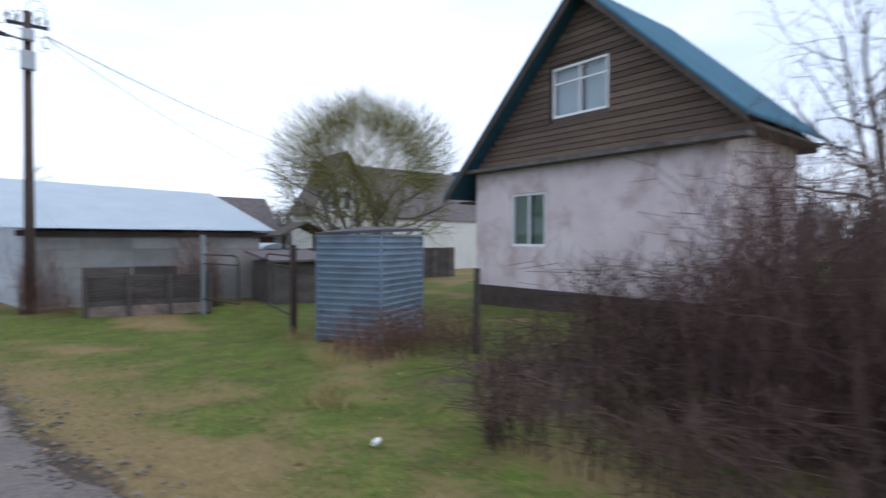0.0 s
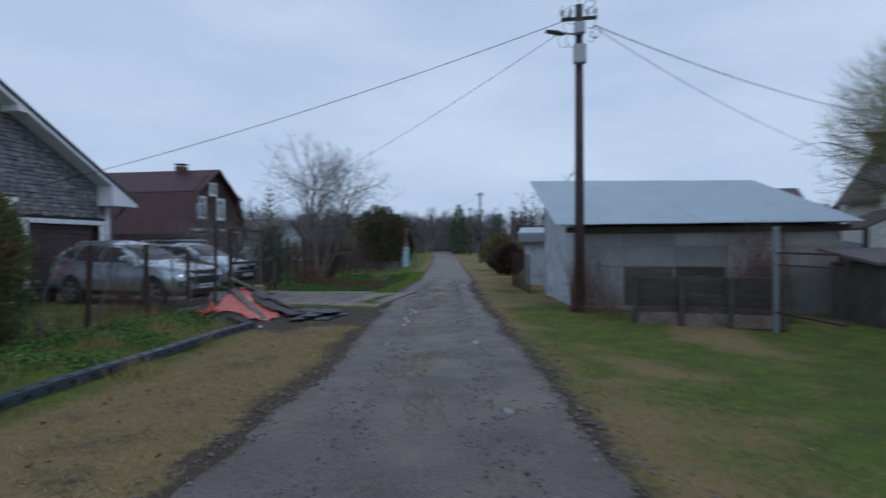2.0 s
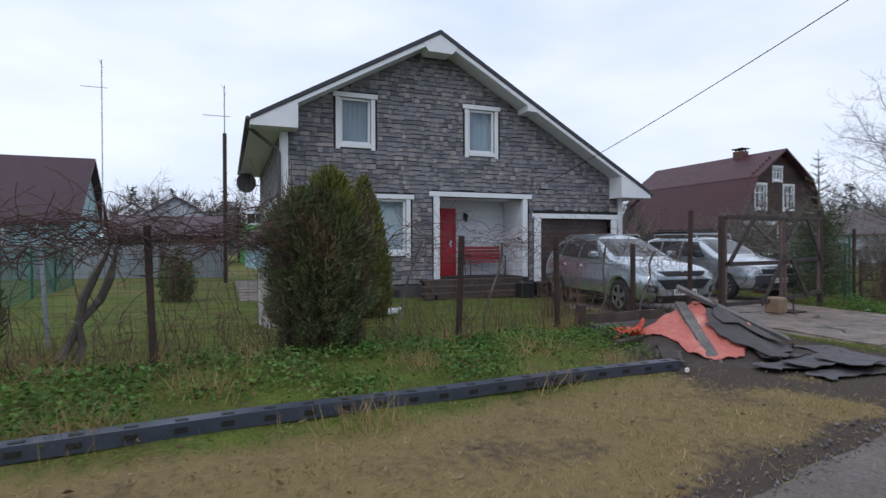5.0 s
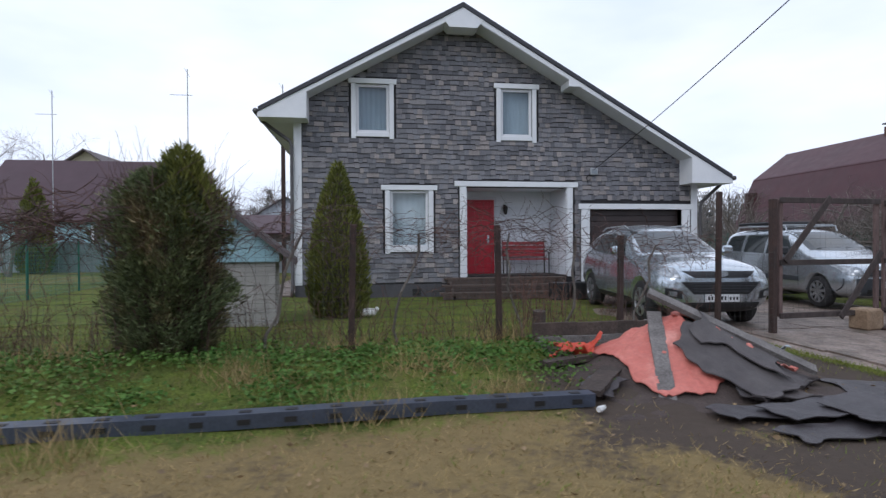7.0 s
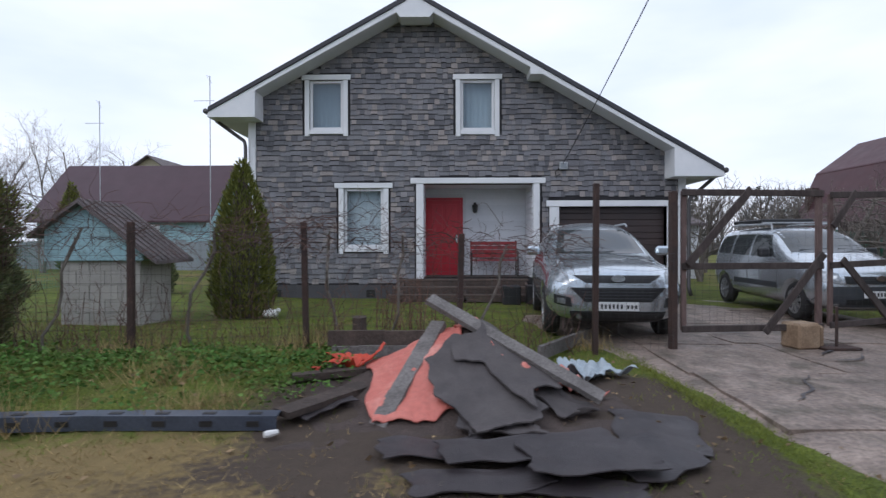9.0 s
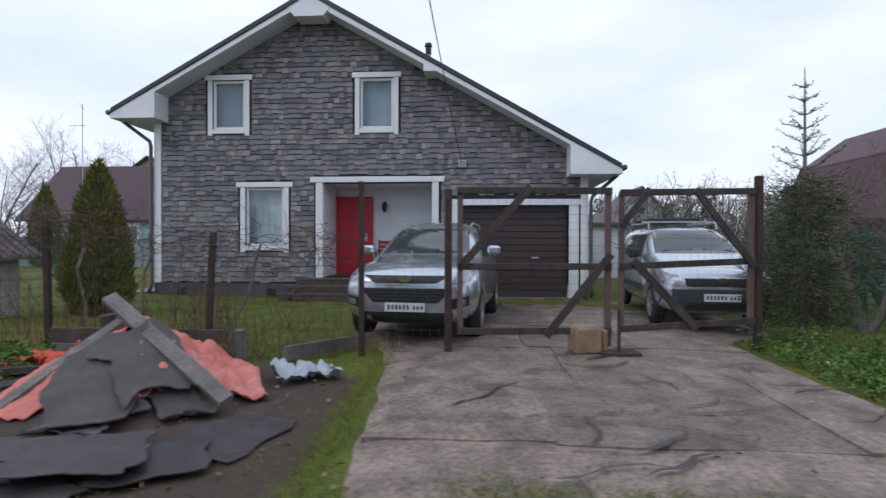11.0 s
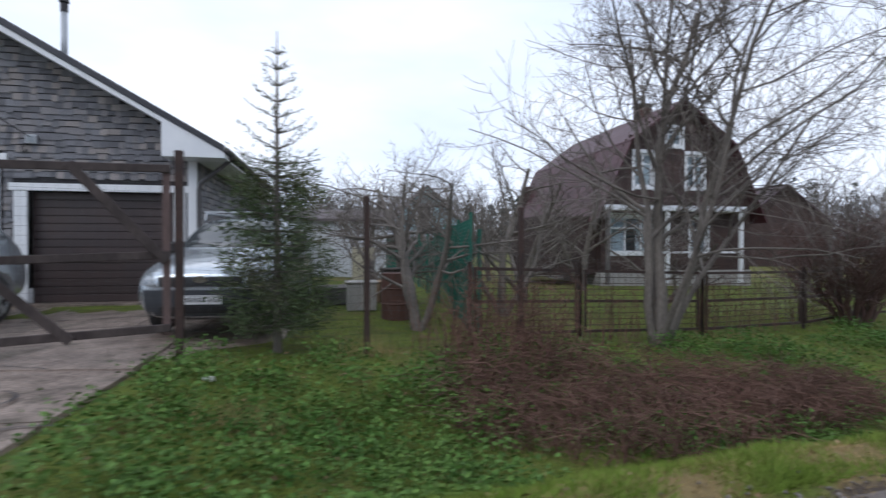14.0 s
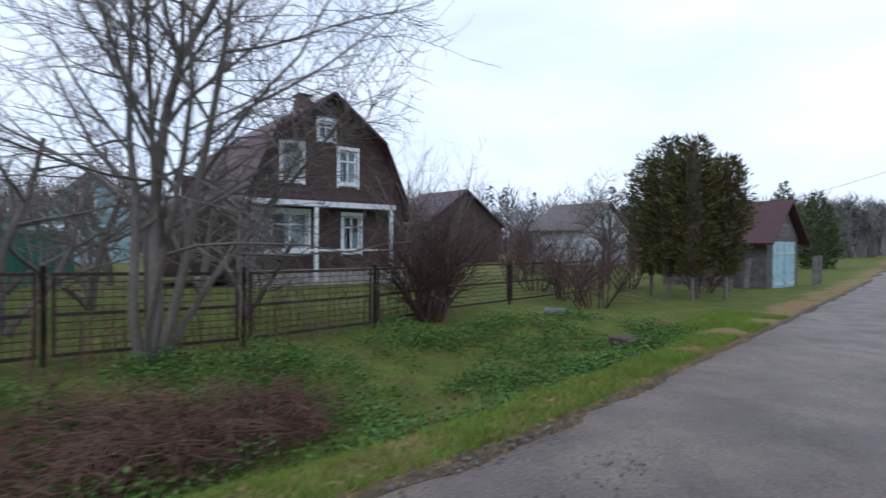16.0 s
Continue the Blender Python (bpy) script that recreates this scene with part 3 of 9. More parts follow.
def shingle_rows(y0, y1, z0, top, holes, rng, pitch=0.128):
    """Places and widths of the shingle tabs of one wall: (u, z, width, lift)."""
    out, z = [], z0
    while True:
        if z > max(top(y0), top(y1), top(min(max(APEX_Y, y0), y1))):
            return out
        u = y0 - rng.random() * 0.15
        while u < y1:
            # a cut foot bares dark underlay as a painted shadow line
            cut = rng.choice((0.0, 0.0, 0.026, 0.034))
            w = rng.choice((0.12, 0.16, 0.24)) if cut else rng.choice((0.1, 0.13, 0.16))
            spans = [(max(u, y0), min(u + w - 0.004, y1))]
            u += w
            for h in holes:
                if z + pitch * 0.6 > h[2] and z + 0.03 < h[3]:
                    spans = [q for a, b in spans for q in ((a, min(b, h[0])), (max(a, h[1]), b)) if q[1] - q[0] > 0.02]
            for a, b in spans:
                if b - a > 0.02 and z + 0.06 < min(top(a), top(b)):
                    out.append((a, b, z, cut))
        z += pitch


def shingle_tab(w, cut, pitch=0.128):
    """One tab that leans out at its foot; x is outwards."""
    g = Geo()
    z0, z1 = cut, pitch + 0.012
    lip = 0.032 if cut == 0 else 0.02
    g.add([(lip, 0, z0), (lip, w, z0), (0.004, w, z1), (0.004, 0, z1), (0.001, 0, z0), (0.001, w, z0), (0.001, w, z1), (0.001, 0, z1)], [(0, 1, 2, 3), (4, 7, 6, 5), (0, 4, 5, 1), (1, 5, 6, 2), (2, 6, 7, 3), (3, 7, 4, 0)])
    return g


def shingled_house():
    root = thing("house", "two-storey house clad in grey asphalt shingles with white trim", "house", (FX - 4.6, 14.7, 0.0))
    rng = random.Random(4)
    h_w1, h_w2, h_w3 = (10.78, 11.62, 4.28, 5.52), (14.55, 15.4, 4.26, 5.52), (11.63, 12.62, 1.34, 2.82)
    h_porch, h_garage = (13.62, 16.36, 0.58, 2.93), (17.0, 19.68, 0.1, 2.35)
    holes = [h_w1, h_w2, h_w3, h_porch, h_garage]
    under = (lambda y: rake(y) - 0.14, [APEX_Y])
    g = Geo()
    wall_pieces(g, "x", FX - 0.3, 0.3, (HY0, HY1), 0.4, under, holes)
    front = wpart("front_wall", g, M_SHINGLE_BACK, root, "grey shingled gable wall")
    sides = [(-17.75, -17.05, 1.5, 2.75), (-19.5, -18.8, 1.5, 2.75), (-21.6, -20.6, 1.5, 2.75)]
    g = Geo()
    wall_pieces(g, "y", HY0, 0.3, (-24.8, FX - 0.3), 0.4, (lambda u: 4.85, []), sides)
    side = wpart("side_wall", g, M_SHINGLE_BACK, root, "grey shingled long wall")
    g = Geo()
    g.box(-24.8, FX - 0.3, HY1 - 0.3, HY1, 0.4, 3.45)
    wpart("low_side_wall", g, M_SHINGLE_BACK, root)
    g = Geo()
    wall_pieces(g, "x", -25.1, 0.3, (HY0, HY1), 0.4, under, [])
    wpart("back_wall", g, M_SHINGLE_BACK, root)
    # shingle tabs: near ones singly, the rest joined
    widths = {}
    rest, rest_side, single = Geo(), Geo(), 0
    trims = [(10.6, 11.8, 4.12, 5.68), (14.37, 15.58, 4.1, 5.68), (11.45, 12.8, 1.2, 2.98), (13.4, 16.58, 0.4, 3.08), (16.74, 19.96, 0.4, 2.5)]
    for a, b, z, cut in shingle_rows(HY0 + 0.17, HY1 - 0.17, 0.42, lambda y: rake(y) - 0.2, trims, rng):
        if b < 13.4 and z < 2.75 and single < 300:
            key = (round(b - a, 2), cut)
            if key not in widths:
                widths[key] = shingle_tab(key[0], cut).mesh("shingle", M_SHINGLE)
            ob = new("shingle", widths[key])
            ob.parent = front
            ob.location = (FX, a, z)
            single += 1
        else:
            t = shingle_tab(b - a, cut)
            rest.add([(FX + x, a + y, z + w) for x, y, w in t.v], t.f)
    wpart("shingles", rest, M_SHINGLE, front, kind="stuff")
    trims = [(u0 - 0.12, u1 + 0.12, 1.3, 2.9) for u0, u1, _, _ in sides]
    for a, b, z, cut in shingle_rows(-24.8, FX - 0.17, 0.42, lambda y: 4.6, trims, rng):
        t = shingle_tab(b - a, cut)
        rest_side.add([(a + y, HY0 - x, z + w) for x, y, w in t.v], t.f)
    wpart("shingles", rest_side, M_SHINGLE, side, kind="stuff")
    rest_low = Geo()
    for a, b, z, cut in shingle_rows(-24.8, FX - 0.17, 0.42, lambda y: 3.2, [], rng):
        t = shingle_tab(b - a, cut)
        rest_low.add([(a + y, HY1 + x, z + w) for x, y, w in t.v], t.f)
    wpart("low_wall_shingles", rest_low, M_SHINGLE, root, kind="stuff")
    # plinth
    g = Geo()
    g.box(-25.05, FX + 0.03, HY0 - 0.02, 13.3, -0.3, 0.4)
    g.box(-25.05, FX + 0.03, 13.3, 16.7, -0.3, 0.38)
    g.box(-25.05, FX - 0.2, 16.7, 19.9, -0.3, 0.1)
    g.box(-25.05, FX + 0.03, 19.9, HY1 + 0.02, -0.3, 0.4)
    wpart("plinth", g, M_PLINTH, root, "dark grey rendered plinth")
    for y in (9.95, 12.3, 16.6):
        g = Geo()
        g.box(FX + 0.02, FX + 0.036, y - 0.11, y + 0.11, 0.1, 0.28)
        wpart("plinth_vent", g, M_BLACK_METAL, root)
    # corner boards
    for y0, y1, z1 in ((HY0 - 0.02, HY0 + 0.16, 4.72), (HY1 - 0.16, HY1 + 0.02, 3.3)):
        g = Geo()
        g.box(FX - 0.02, FX + 0.04, y0, y1, 0.41, z1)
        wpart("corner_board", g, M_WHITE, root, bevel=0.006)
    g = Geo()
    g.box(FX - 0.16, FX - 0.02, HY0 - 0.04, HY0, 0.41, 4.7)
    wpart("corner_board", g, M_WHITE, root, bevel=0.006)
    # roof slabs with a dark edge, white bargeboards and soffits
    x0, x1 = -25.5, -14.84
    for side_sign, y_end in ((-1, 8.5), (1, 20.78)):
        ze = rake(y_end)
        g = Geo()
        g.prism([(x1, APEX_Y, APEX_Z), (x1, y_end, ze), (x1, y_end, ze - 0.12), (x1, APEX_Y, APEX_Z - 0.13)], (x0 - x1, 0, 0))
        slab = wpart("roof", g, M_ROOF_DARK, root, "dark grey metal roof slope", bevel=0.01)
        k = 26
        for i in range(k):
            xx = x0 + (x1 - x0) * (i + 0.5) / k
            g = Geo()
            g.prism([(xx, APEX_Y, APEX_Z + 0.003), (xx, y_end, ze + 0.003), (xx, y_end, ze + 0.028), (xx, APEX_Y, APEX_Z + 0.028)], (0.03, 0, 0))
            wpart("roof_rib", g, M_ROOF_DARK, slab)
        g = Geo()
        d = 0.13
        g.prism([(x1 - 0.035, APEX_Y, APEX_Z - d), (x1 - 0.035, y_end, ze - d), (x1 - 0.035, y_end, ze - d - 0.09), (x1 - 0.035, APEX_Y, APEX_Z - d - 0.14)], (-0.03, 0, 0))
        wpart("bargeboard", g, M_WHITE, root)
        g = Geo()
        g.prism([(x1 - 0.07, APEX_Y, APEX_Z - 0.26), (x1 - 0.07, y_end, ze - 0.2), (x1 - 0.07, y_end, ze - 0.215), (x1 - 0.07, APEX_Y, APEX_Z - 0.28)], (FX - x1 + 0.06, 0, 0))
        wpart("soffit", g, M_SOFFIT, root)
        # boxed return at the eave, and the level soffit along the long wall
        yi = 9.62 if side_sign < 0 else 19.62
        zb = rake(y_end) - 0.24
        g = Geo()
        g.prism([(x1 - 0.03, y_end + 0.02 * side_sign, ze - 0.12), (x1 - 0.03, y_end + 0.02 * side_sign, zb), (x1 - 0.03, yi, zb), (x1 - 0.03, yi, rake(yi) - 0.13)], (FX - x1 + 0.03, 0, 0))
        wpart("eave_return", g, M_WHITE, root, "white boxed eave end")
        wall_y = HY0 if side_sign < 0 else HY1
        a, b = sorted((y_end, wall_y))
        g = Geo()
        g.box(x0 + 0.05, FX, a, b, zb, zb + 0.03)
        wpart("eave_soffit", g, M_SOFFIT, root)
        g = Geo()
        g.tube([(x1 - 0.02, y_end + side_sign * 0.06, ze - 0.1), (x0, y_end + side_sign * 0.06, ze - 0.12)], 0.065, 10)
        wpart("gutter", g, M_DOWNPIPE, root, smooth=True)
        g = Geo()
        xa = FX + 0.09
        yw = wall_y + side_sign * 0.07
        g.tube([(xa + 0.1, y_end + side_sign * 0.05, ze - 0.12), (xa, y_end + side_sign * 0.02, ze - 0.22), (xa, yw + side_sign * 0.03, ze - 0.72), (xa, yw, ze - 0.85), (xa, yw, 0.35), (xa + 0.12, yw, 0.15)], 0.045, 10)
        wpart("downpipe", g, M_DOWNPIPE, root, "grey-brown metal downpipe", smooth=True)
    g = Geo()
    g.prism([(x1 - 0.025, 12.93, rake(12.93) - 0.13), (x1 - 0.025, APEX_Y, APEX_Z - 0.12), (x1 - 0.025, 13.97, rake(13.97) - 0.13), (x1 - 0.025, 13.8, 6.83), (x1 - 0.025, 13.1, 6.83)], (-0.5, 0, 0))
    wpart("gable_peak_box", g, M_WHITE, root, "white boxed gable peak")
    g = Geo()
    g.prism([(x1 - 0.03, 16.2, rake(16.2) - 0.13), (x1 - 0.03, 16.2, rake(16.2) - 0.42), (x1 - 0.03, 16.62, rake(16.2) - 0.42), (x1 - 0.03, 16.95, rake(16.95) - 0.13)], (FX - x1 + 0.03, 0, 0))
    wpart("rake_block", g, M_WHITE, root)
    g = Geo()
    g.tube([(-19.6, 15.86, 5.8), (-19.6, 15.86, 7.55)], 0.08, 14)
    flue = wpart("flue", g, M_LAMPGREY, root, "pale metal flue pipe", smooth=True)
    g = Geo()
    g.tube([(-19.6, 15.86, 7.5), (-19.6, 15.86, 7.72)], 0.095, 14).tube([(-19.6, 15.86, 7.76), (-19.6, 15.86, 7.86)], [0.13, 0.1], 14)
    wpart("flue_cap", g, M_BLACK_METAL, flue)
    # windows
    white = (M_WHITE, M_GLASS)
    # full blinds in the upper two windows carry a painted sky reflection
    casement(root, "x", FX, 1, *h_w1, white, casing=0.12, head=0.07, curtain=(M_SKY_BLIND, [(0.0, 1.0)]))
    casement(root, "x", FX, 1, *h_w2, white, casing=0.12, head=0.07, curtain=(M_SKY_BLIND, [(0.0, 1.0)]))
    casement(root, "x", FX, 1, *h_w3, white, casing=0.13, head=0.1, curtain=(M_CURTAIN, [(0.0, 1.0)]))
    for u0, u1, w0, w1 in sides:
        casement(root, "y", HY0, -1, u0, u1, w0, w1, white, casing=0.1, head=0.02, curtain=(M_CURTAIN, [(0.0, 0.5)]))
    # porch
    y0, y1, z0, z1 = h_porch
    xb = FX - 1.25
    g = Geo()
    g.box(xb - 0.12, xb, y0 - 0.1, y1 + 0.1, z0 - 0.2, z1 + 0.1)
    back = wpart("porch_wall", g, M_SIDING, root, "white clapboard porch wall")
    kinds = {}
    nrow = 16
    for i in range(nrow):
        zz = z0 + (z1 - z0) * i / nrow
        hgt = (z1 - z0) / nrow
        for a, b in ((14.72, y1),) if zz < 2.66 else ((y0, y1),):
            g = Geo()
            g.prism([(xb + 0.002, a, zz), (xb + 0.022, a, zz), (xb + 0.006, a, zz + hgt), (xb + 0.002, a, zz + hgt)], (0, b - a, 0))
            wpart("clapboard", g, M_SIDING, back)
    for a, b, nm in ((y0 - 0.12, y0, "porch_cheek"), (y1, y1 + 0.12, "porch_cheek")):
        g = Geo()
        g.box(xb - 0.1, FX - 0.3, a, b, z0 - 0.1, z1 + 0.1)
        wpart(nm, g, M_SIDING, root)
        s = y0 if a < y0 else y1
        for i in range(nrow):
            zz, hgt = z0 + (z1 - z0) * i / nrow, (z1 - z0) / nrow
            g = Geo()
            d = 1 if s == y0 else -1
            g.prism([(FX, s + d * 0.002, zz), (FX, s + d * 0.022, zz), (FX, s + d * 0.006, zz + hgt), (FX, s + d * 0.002, zz + hgt)], (-1.22, 0, 0))
            wpart("clapboard", g, M_SIDING, back)
    g = Geo()
    g.box(xb - 0.1, FX - 0.3, y0 - 0.1, y1 + 0.1, z1, z1 + 0.08)
    wpart("porch_ceiling", g, M_SIDING, root)
    g = Geo()
    g.box(xb - 0.1, FX - 0.01, y0 - 0.1, y1 + 0.1, z0 - 0.12, z0)
    wpart("porch_floor", g, M_OLDWOOD, root)
    for a in ((13.44, 13.62, 0.55, 2.94), (16.36, 16.52, 0.55, 2.94), (13.3, 16.66, 2.93, 3.07)):
        g = Geo()
        g.box(FX - 0.02, FX + (0.06 if a[2] > 2 else 0.045), *a)
        wpart("porch_casing", g, M_WHITE, root, bevel=0.008)
    # red door with frame, panels and handle
    g = Geo()
    g.box(xb + 0.01, xb + 0.06, 13.66, 14.58, z0, 2.62)
    for zz0, zz1 in ((0.75, 1.3), (1.42, 2.5)):
        for ya, yb in ((13.78, 14.08), (14.16, 14.46)):
            g.box(xb + 0.06, xb + 0.07, ya, yb, zz0, zz1)
    door = wpart("front_door", g, M_RED, root, "closed red panelled front door", bevel=0.008)
    for a in ((13.6, 13.66, z0, 2.68), (14.58, 14.64, z0, 2.68), (13.66, 14.58, 2.62, 2.68)):
        g = Geo()
        g.box(xb + 0.012, xb + 0.08, *a)
        wpart("door_frame", g, M_RED, door)
    g = Geo()
    g.tube([(xb + 0.1, 14.48, 1.55), (xb + 0.1, 14.38, 1.55)], 0.012, 8).box(xb + 0.06, xb + 0.072, 14.44, 14.5, 1.45, 1.68)
    wpart("door_handle", g, M_CHROME, door)
    # wall lamp by the door
    g = Geo()
    g.box(xb + 0.02, xb + 0.05, 14.93, 15.0, 2.35, 2.55).tube([(xb + 0.05, 14.965, 2.45), (xb + 0.13, 14.965, 2.52)], 0.012, 6)
    g.tube([(xb + 0.13, 14.965, 2.52), (xb + 0.13, 14.965, 2.48), (xb + 0.13, 14.965, 2.3), (xb + 0.13, 14.965, 2.26)], [0.02, 0.075, 0.05, 0.02], 8)
    wpart("wall_lantern", g, M_BLACK_METAL, root, "black wall lantern")
    # dark plank steps
    for i in range(3):
        top = 0.56 - 0.16 * i
        xo = FX + 0.32 + 0.34 * i
        for k in range(2):
            g = Geo()
            g.box(xo - 0.3 + k * 0.155, xo - 0.3 + k * 0.155 + 0.145, 13.0 - 0.1 * i, 16.2, top - 0.05, top)
            wpart("step_board", g, M_DARKWOOD, root, bevel=0.006)
        g = Geo()
        g.box(xo - 0.02, xo + 0.0, 13.05 - 0.1 * i, 16.15, top - 0.16, top - 0.055)
        wpart("riser", g, M_DARKWOOD, root)
    for y in (13.1, 14.6, 16.1):
        g = Geo()
        g.prism([(FX + 0.04, y, -0.05), (FX + 1.0, y, -0.05), (FX + 1.0, y, 0.17), (FX + 0.28, y, 0.5), (FX + 0.04, y, 0.5)], (0, 0.06, 0))
        wpart("stringer", g, M_DARKWOOD, root)
    # garage door of slats
    y0, y1, z0, z1 = h_garage
    g = Geo()
    g.box(FX - 0.24, FX - 0.2, y0 - 0.02, y1 + 0.02, z0, z1)
    gd = wpart("garage_door", g, M_GARAGE, root, "closed dark brown slatted garage door")
    ns = 14
    for i in range(ns):
        zz, hgt = z0 + (z1 - z0) * i / ns, (z1 - z0) / ns
        g = Geo()
        g.box(FX - 0.2, FX - 0.175, y0, y1, zz + 0.006, zz + hgt - 0.006)
        wpart("slat", g, M_GARAGE, gd, bevel=0.006)
    g = Geo()
    g.box(FX - 0.175, FX - 0.14, 18.8, 18.98, 1.05, 1.09)
    wpart("garage_handle", g, M_LAMPGREY, gd)
    for a in ((16.76, 17.0, 0.1, 2.36), (19.68, 19.92, 0.1, 2.36), (16.68, 20.0, 2.35, 2.5)):
        g = Geo()
        g.box(FX - 0.2, FX + (0.055 if a[2] > 2 else 0.04), *a)
        wpart("garage_casing", g, M_WHITE, root, bevel=0.008)
    g = Geo()
    g.box(FX - 0.3, FX + 0.25, 16.7, 19.98, 0.0, 0.1)
    wpart("garage_threshold", g, M_CONCRETE, root)
    # floodlight with its junction box
    g = Geo()
    g.box(FX + 0.02, FX + 0.1, 17.0, 17.2, 3.27, 3.45)
    flood = wpart("floodlight", g, M_LAMPGREY, root, "small white floodlight", bevel=0.01)
    g = Geo()
    g.box(FX + 0.1, FX + 0.106, 17.03, 17.17, 3.3, 3.42)
    wpart("lamp_glass", g, M_GREYTILE, flood)
    g = Geo()
    g.tube([(FX + 0.04, 17.0, 3.3), (FX + 0.04, 16.9, 3.2), (FX + 0.04, 16.93, 3.1), (FX + 0.04, 17.02, 3.16)], 0.012, 5)
    wpart("loose_cable", g, M_BLACK_METAL, root)
    return root


shingled_house()

# ---- drive, gate, fences ----
from mathutils.bvhtree import BVHTree


def drive():
    """Worn concrete drive of cracked slabs, from the track to the garage."""
    root = thing("driveway", "cracked wet concrete driveway slabs", "driveway", (-10, 18.6, 0), kind="structure")
    rng = random.Random(8)
    g = Geo()
    us, vs = 40, 30
    for i in range(us + 1):
        x = -4.6 + (-15.3 + 4.6) * i / us
        lo = lerp_table([(-15.3, 15.3), (-12, 15.45), (-10, 15.85), (-8.5, 16.25), (-7, 16.5), (-4.6, 16.62)], x) + 0.16 * noise.noise(Vector((x * 1.4, 0, 2))) + 0.06 * noise.noise(Vector((x * 5, 0, 2)))
        hi = 21.0 + 0.4 * smooth01(-5.6, -4.8, x) + 1.4 * smooth01(9.8, 11.5, -x) + 0.16 * noise.noise(Vector((x * 1.4, 9, 2))) + 0.06 * noise.noise(Vector((x * 5, 9, 2)))
        for j in range(vs + 1):
            y = lo + (hi - lo) * j / vs
            edge = min(j, vs - j) / vs * (hi - lo)
            g.v.append((x, y, lerp_table(ROAD_Z, y) + 0.075 * smooth01(0, 0.25, edge) - 0.04 + 0.01 * noise.noise(Vector((x, y, 4)))))
    for i in range(us):
        for j in range(vs):
            k = i * (vs + 1) + j
            g.f.append((k, k + vs + 1, k + vs + 2, k + 1))
    wpart("drive_base", g, M_CONCRETE, root, smooth=True)
    # slabs with open joints
    xs = [-5.95, -7.7, -9.35, -11.2, -13.1, -15.2]
    for a, b in zip(xs, xs[1:]):
        ys = [16.75 if a > -9.5 else 16.45]
        while ys[-1] < 20.2:
            ys.append(ys[-1] + rng.uniform(1.1, 2.1))
        ys[-1] = 20.95
        for c, d in zip(ys, ys[1:]):
            j = [rng.uniform(-0.06, 0.06) for _ in range(8)]
            n = 5
            top = []
            for p, q in (((a + j[0], c + j[1]), (b + j[2], c + j[3])), ((b + j[2], c + j[3]), (b + j[4], d + j[5])), ((b + j[4], d + j[5]), (a + j[6], d + j[7])), ((a + j[6], d + j[7]), (a + j[0], c + j[1]))):
                for k in range(n):
                    u = k / n
                    x, y = p[0] + (q[0] - p[0]) * u, p[1] + (q[1] - p[1]) * u
                    top.append((x + 0.035 * noise.noise(Vector((x * 3, y * 3, 1))), y + 0.035 * noise.noise(Vector((x * 3, y * 3, 8)))))
            cx, cy = sum(p[0] for p in top) / len(top), sum(p[1] for p in top) / len(top)
            zt = 0.052 + rng.uniform(-0.008, 0.012)
            tilt = rng.uniform(-0.006, 0.006)
            s = Geo()
            pts = [(cx + (x - cx) * 0.988, cy + (y - cy) * 0.988, lerp_table(ROAD_Z, y) + zt + tilt * (x - cx)) for x, y in top]
            s.prism([(x, y, z - 0.08) for x, y, z in pts], (0, 0, 0.08))
            wpart("slab", s, M_CONCRETE, root)
    # jagged open cracks across the slabs
    for k in range(22):
        x, y = rng.uniform(-10.2, -5.0), rng.uniform(16.9, 20.6)
        a = rng.choice((0.1, 1.45, 1.6, 1.75)) + rng.uniform(-0.35, 0.35)
        line = []
        for _ in range(rng.randint(5, 11)):
            line.append((x, y))
            a += rng.uniform(-0.55, 0.55)
            x, y = x + math.cos(a) * 0.13, y + math.sin(a) * 0.13
        wide = rng.uniform(0.006, 0.02)
        c = Geo()
        for i, (px, py) in enumerate(line):
            w = wide * (0.25 + math.sin(math.pi * (i + 0.5) / len(line))) * rng.uniform(0.6, 1.3)
            z = lerp_table(ROAD_Z, py) + 0.067
            c.v += [(px - w * math.sin(a), py + w * math.cos(a), z), (px + w * math.sin(a), py - w * math.cos(a), z)]
        c.f = [(2 * i, 2 * i + 1, 2 * i + 3, 2 * i + 2) for i in range(len(line) - 1)]
        wpart("crack", c, M_WETFELT, root)
    return root


drive()


def post(name, label, x, y, h, r=0.035, mat=None, lean=(0, 0), group=""):
    z = ground_z(x, y)
    g = Geo()
    g.box(-r, r, -r, r, -0.15, h)
    me = g.mesh(name, mat or M_POST, bevel=0.008)
    ob = new(name, me)
    ob.matrix_basis = pose(x, y, z, lean[0], lean[1], 8)
    return tagged(ob, label, "post", group)


FENCE = [(-5.9, 1.2), (-6.5, 4.4), (-7.1, 7.26), (-7.72, 10.84), (-8.05, 12.63), (-8.35, 14.35), (-8.8, 16.08)]
for i, (x, y) in enumerate(FENCE):
    post("fence_post", "rusty brown steel fence post in the grass", x, y, 2.15 if i == 6 else 1.42, 0.034, lean=((i * 37 % 5) - 2, (i * 53 % 5) - 2), group="front fence posts")


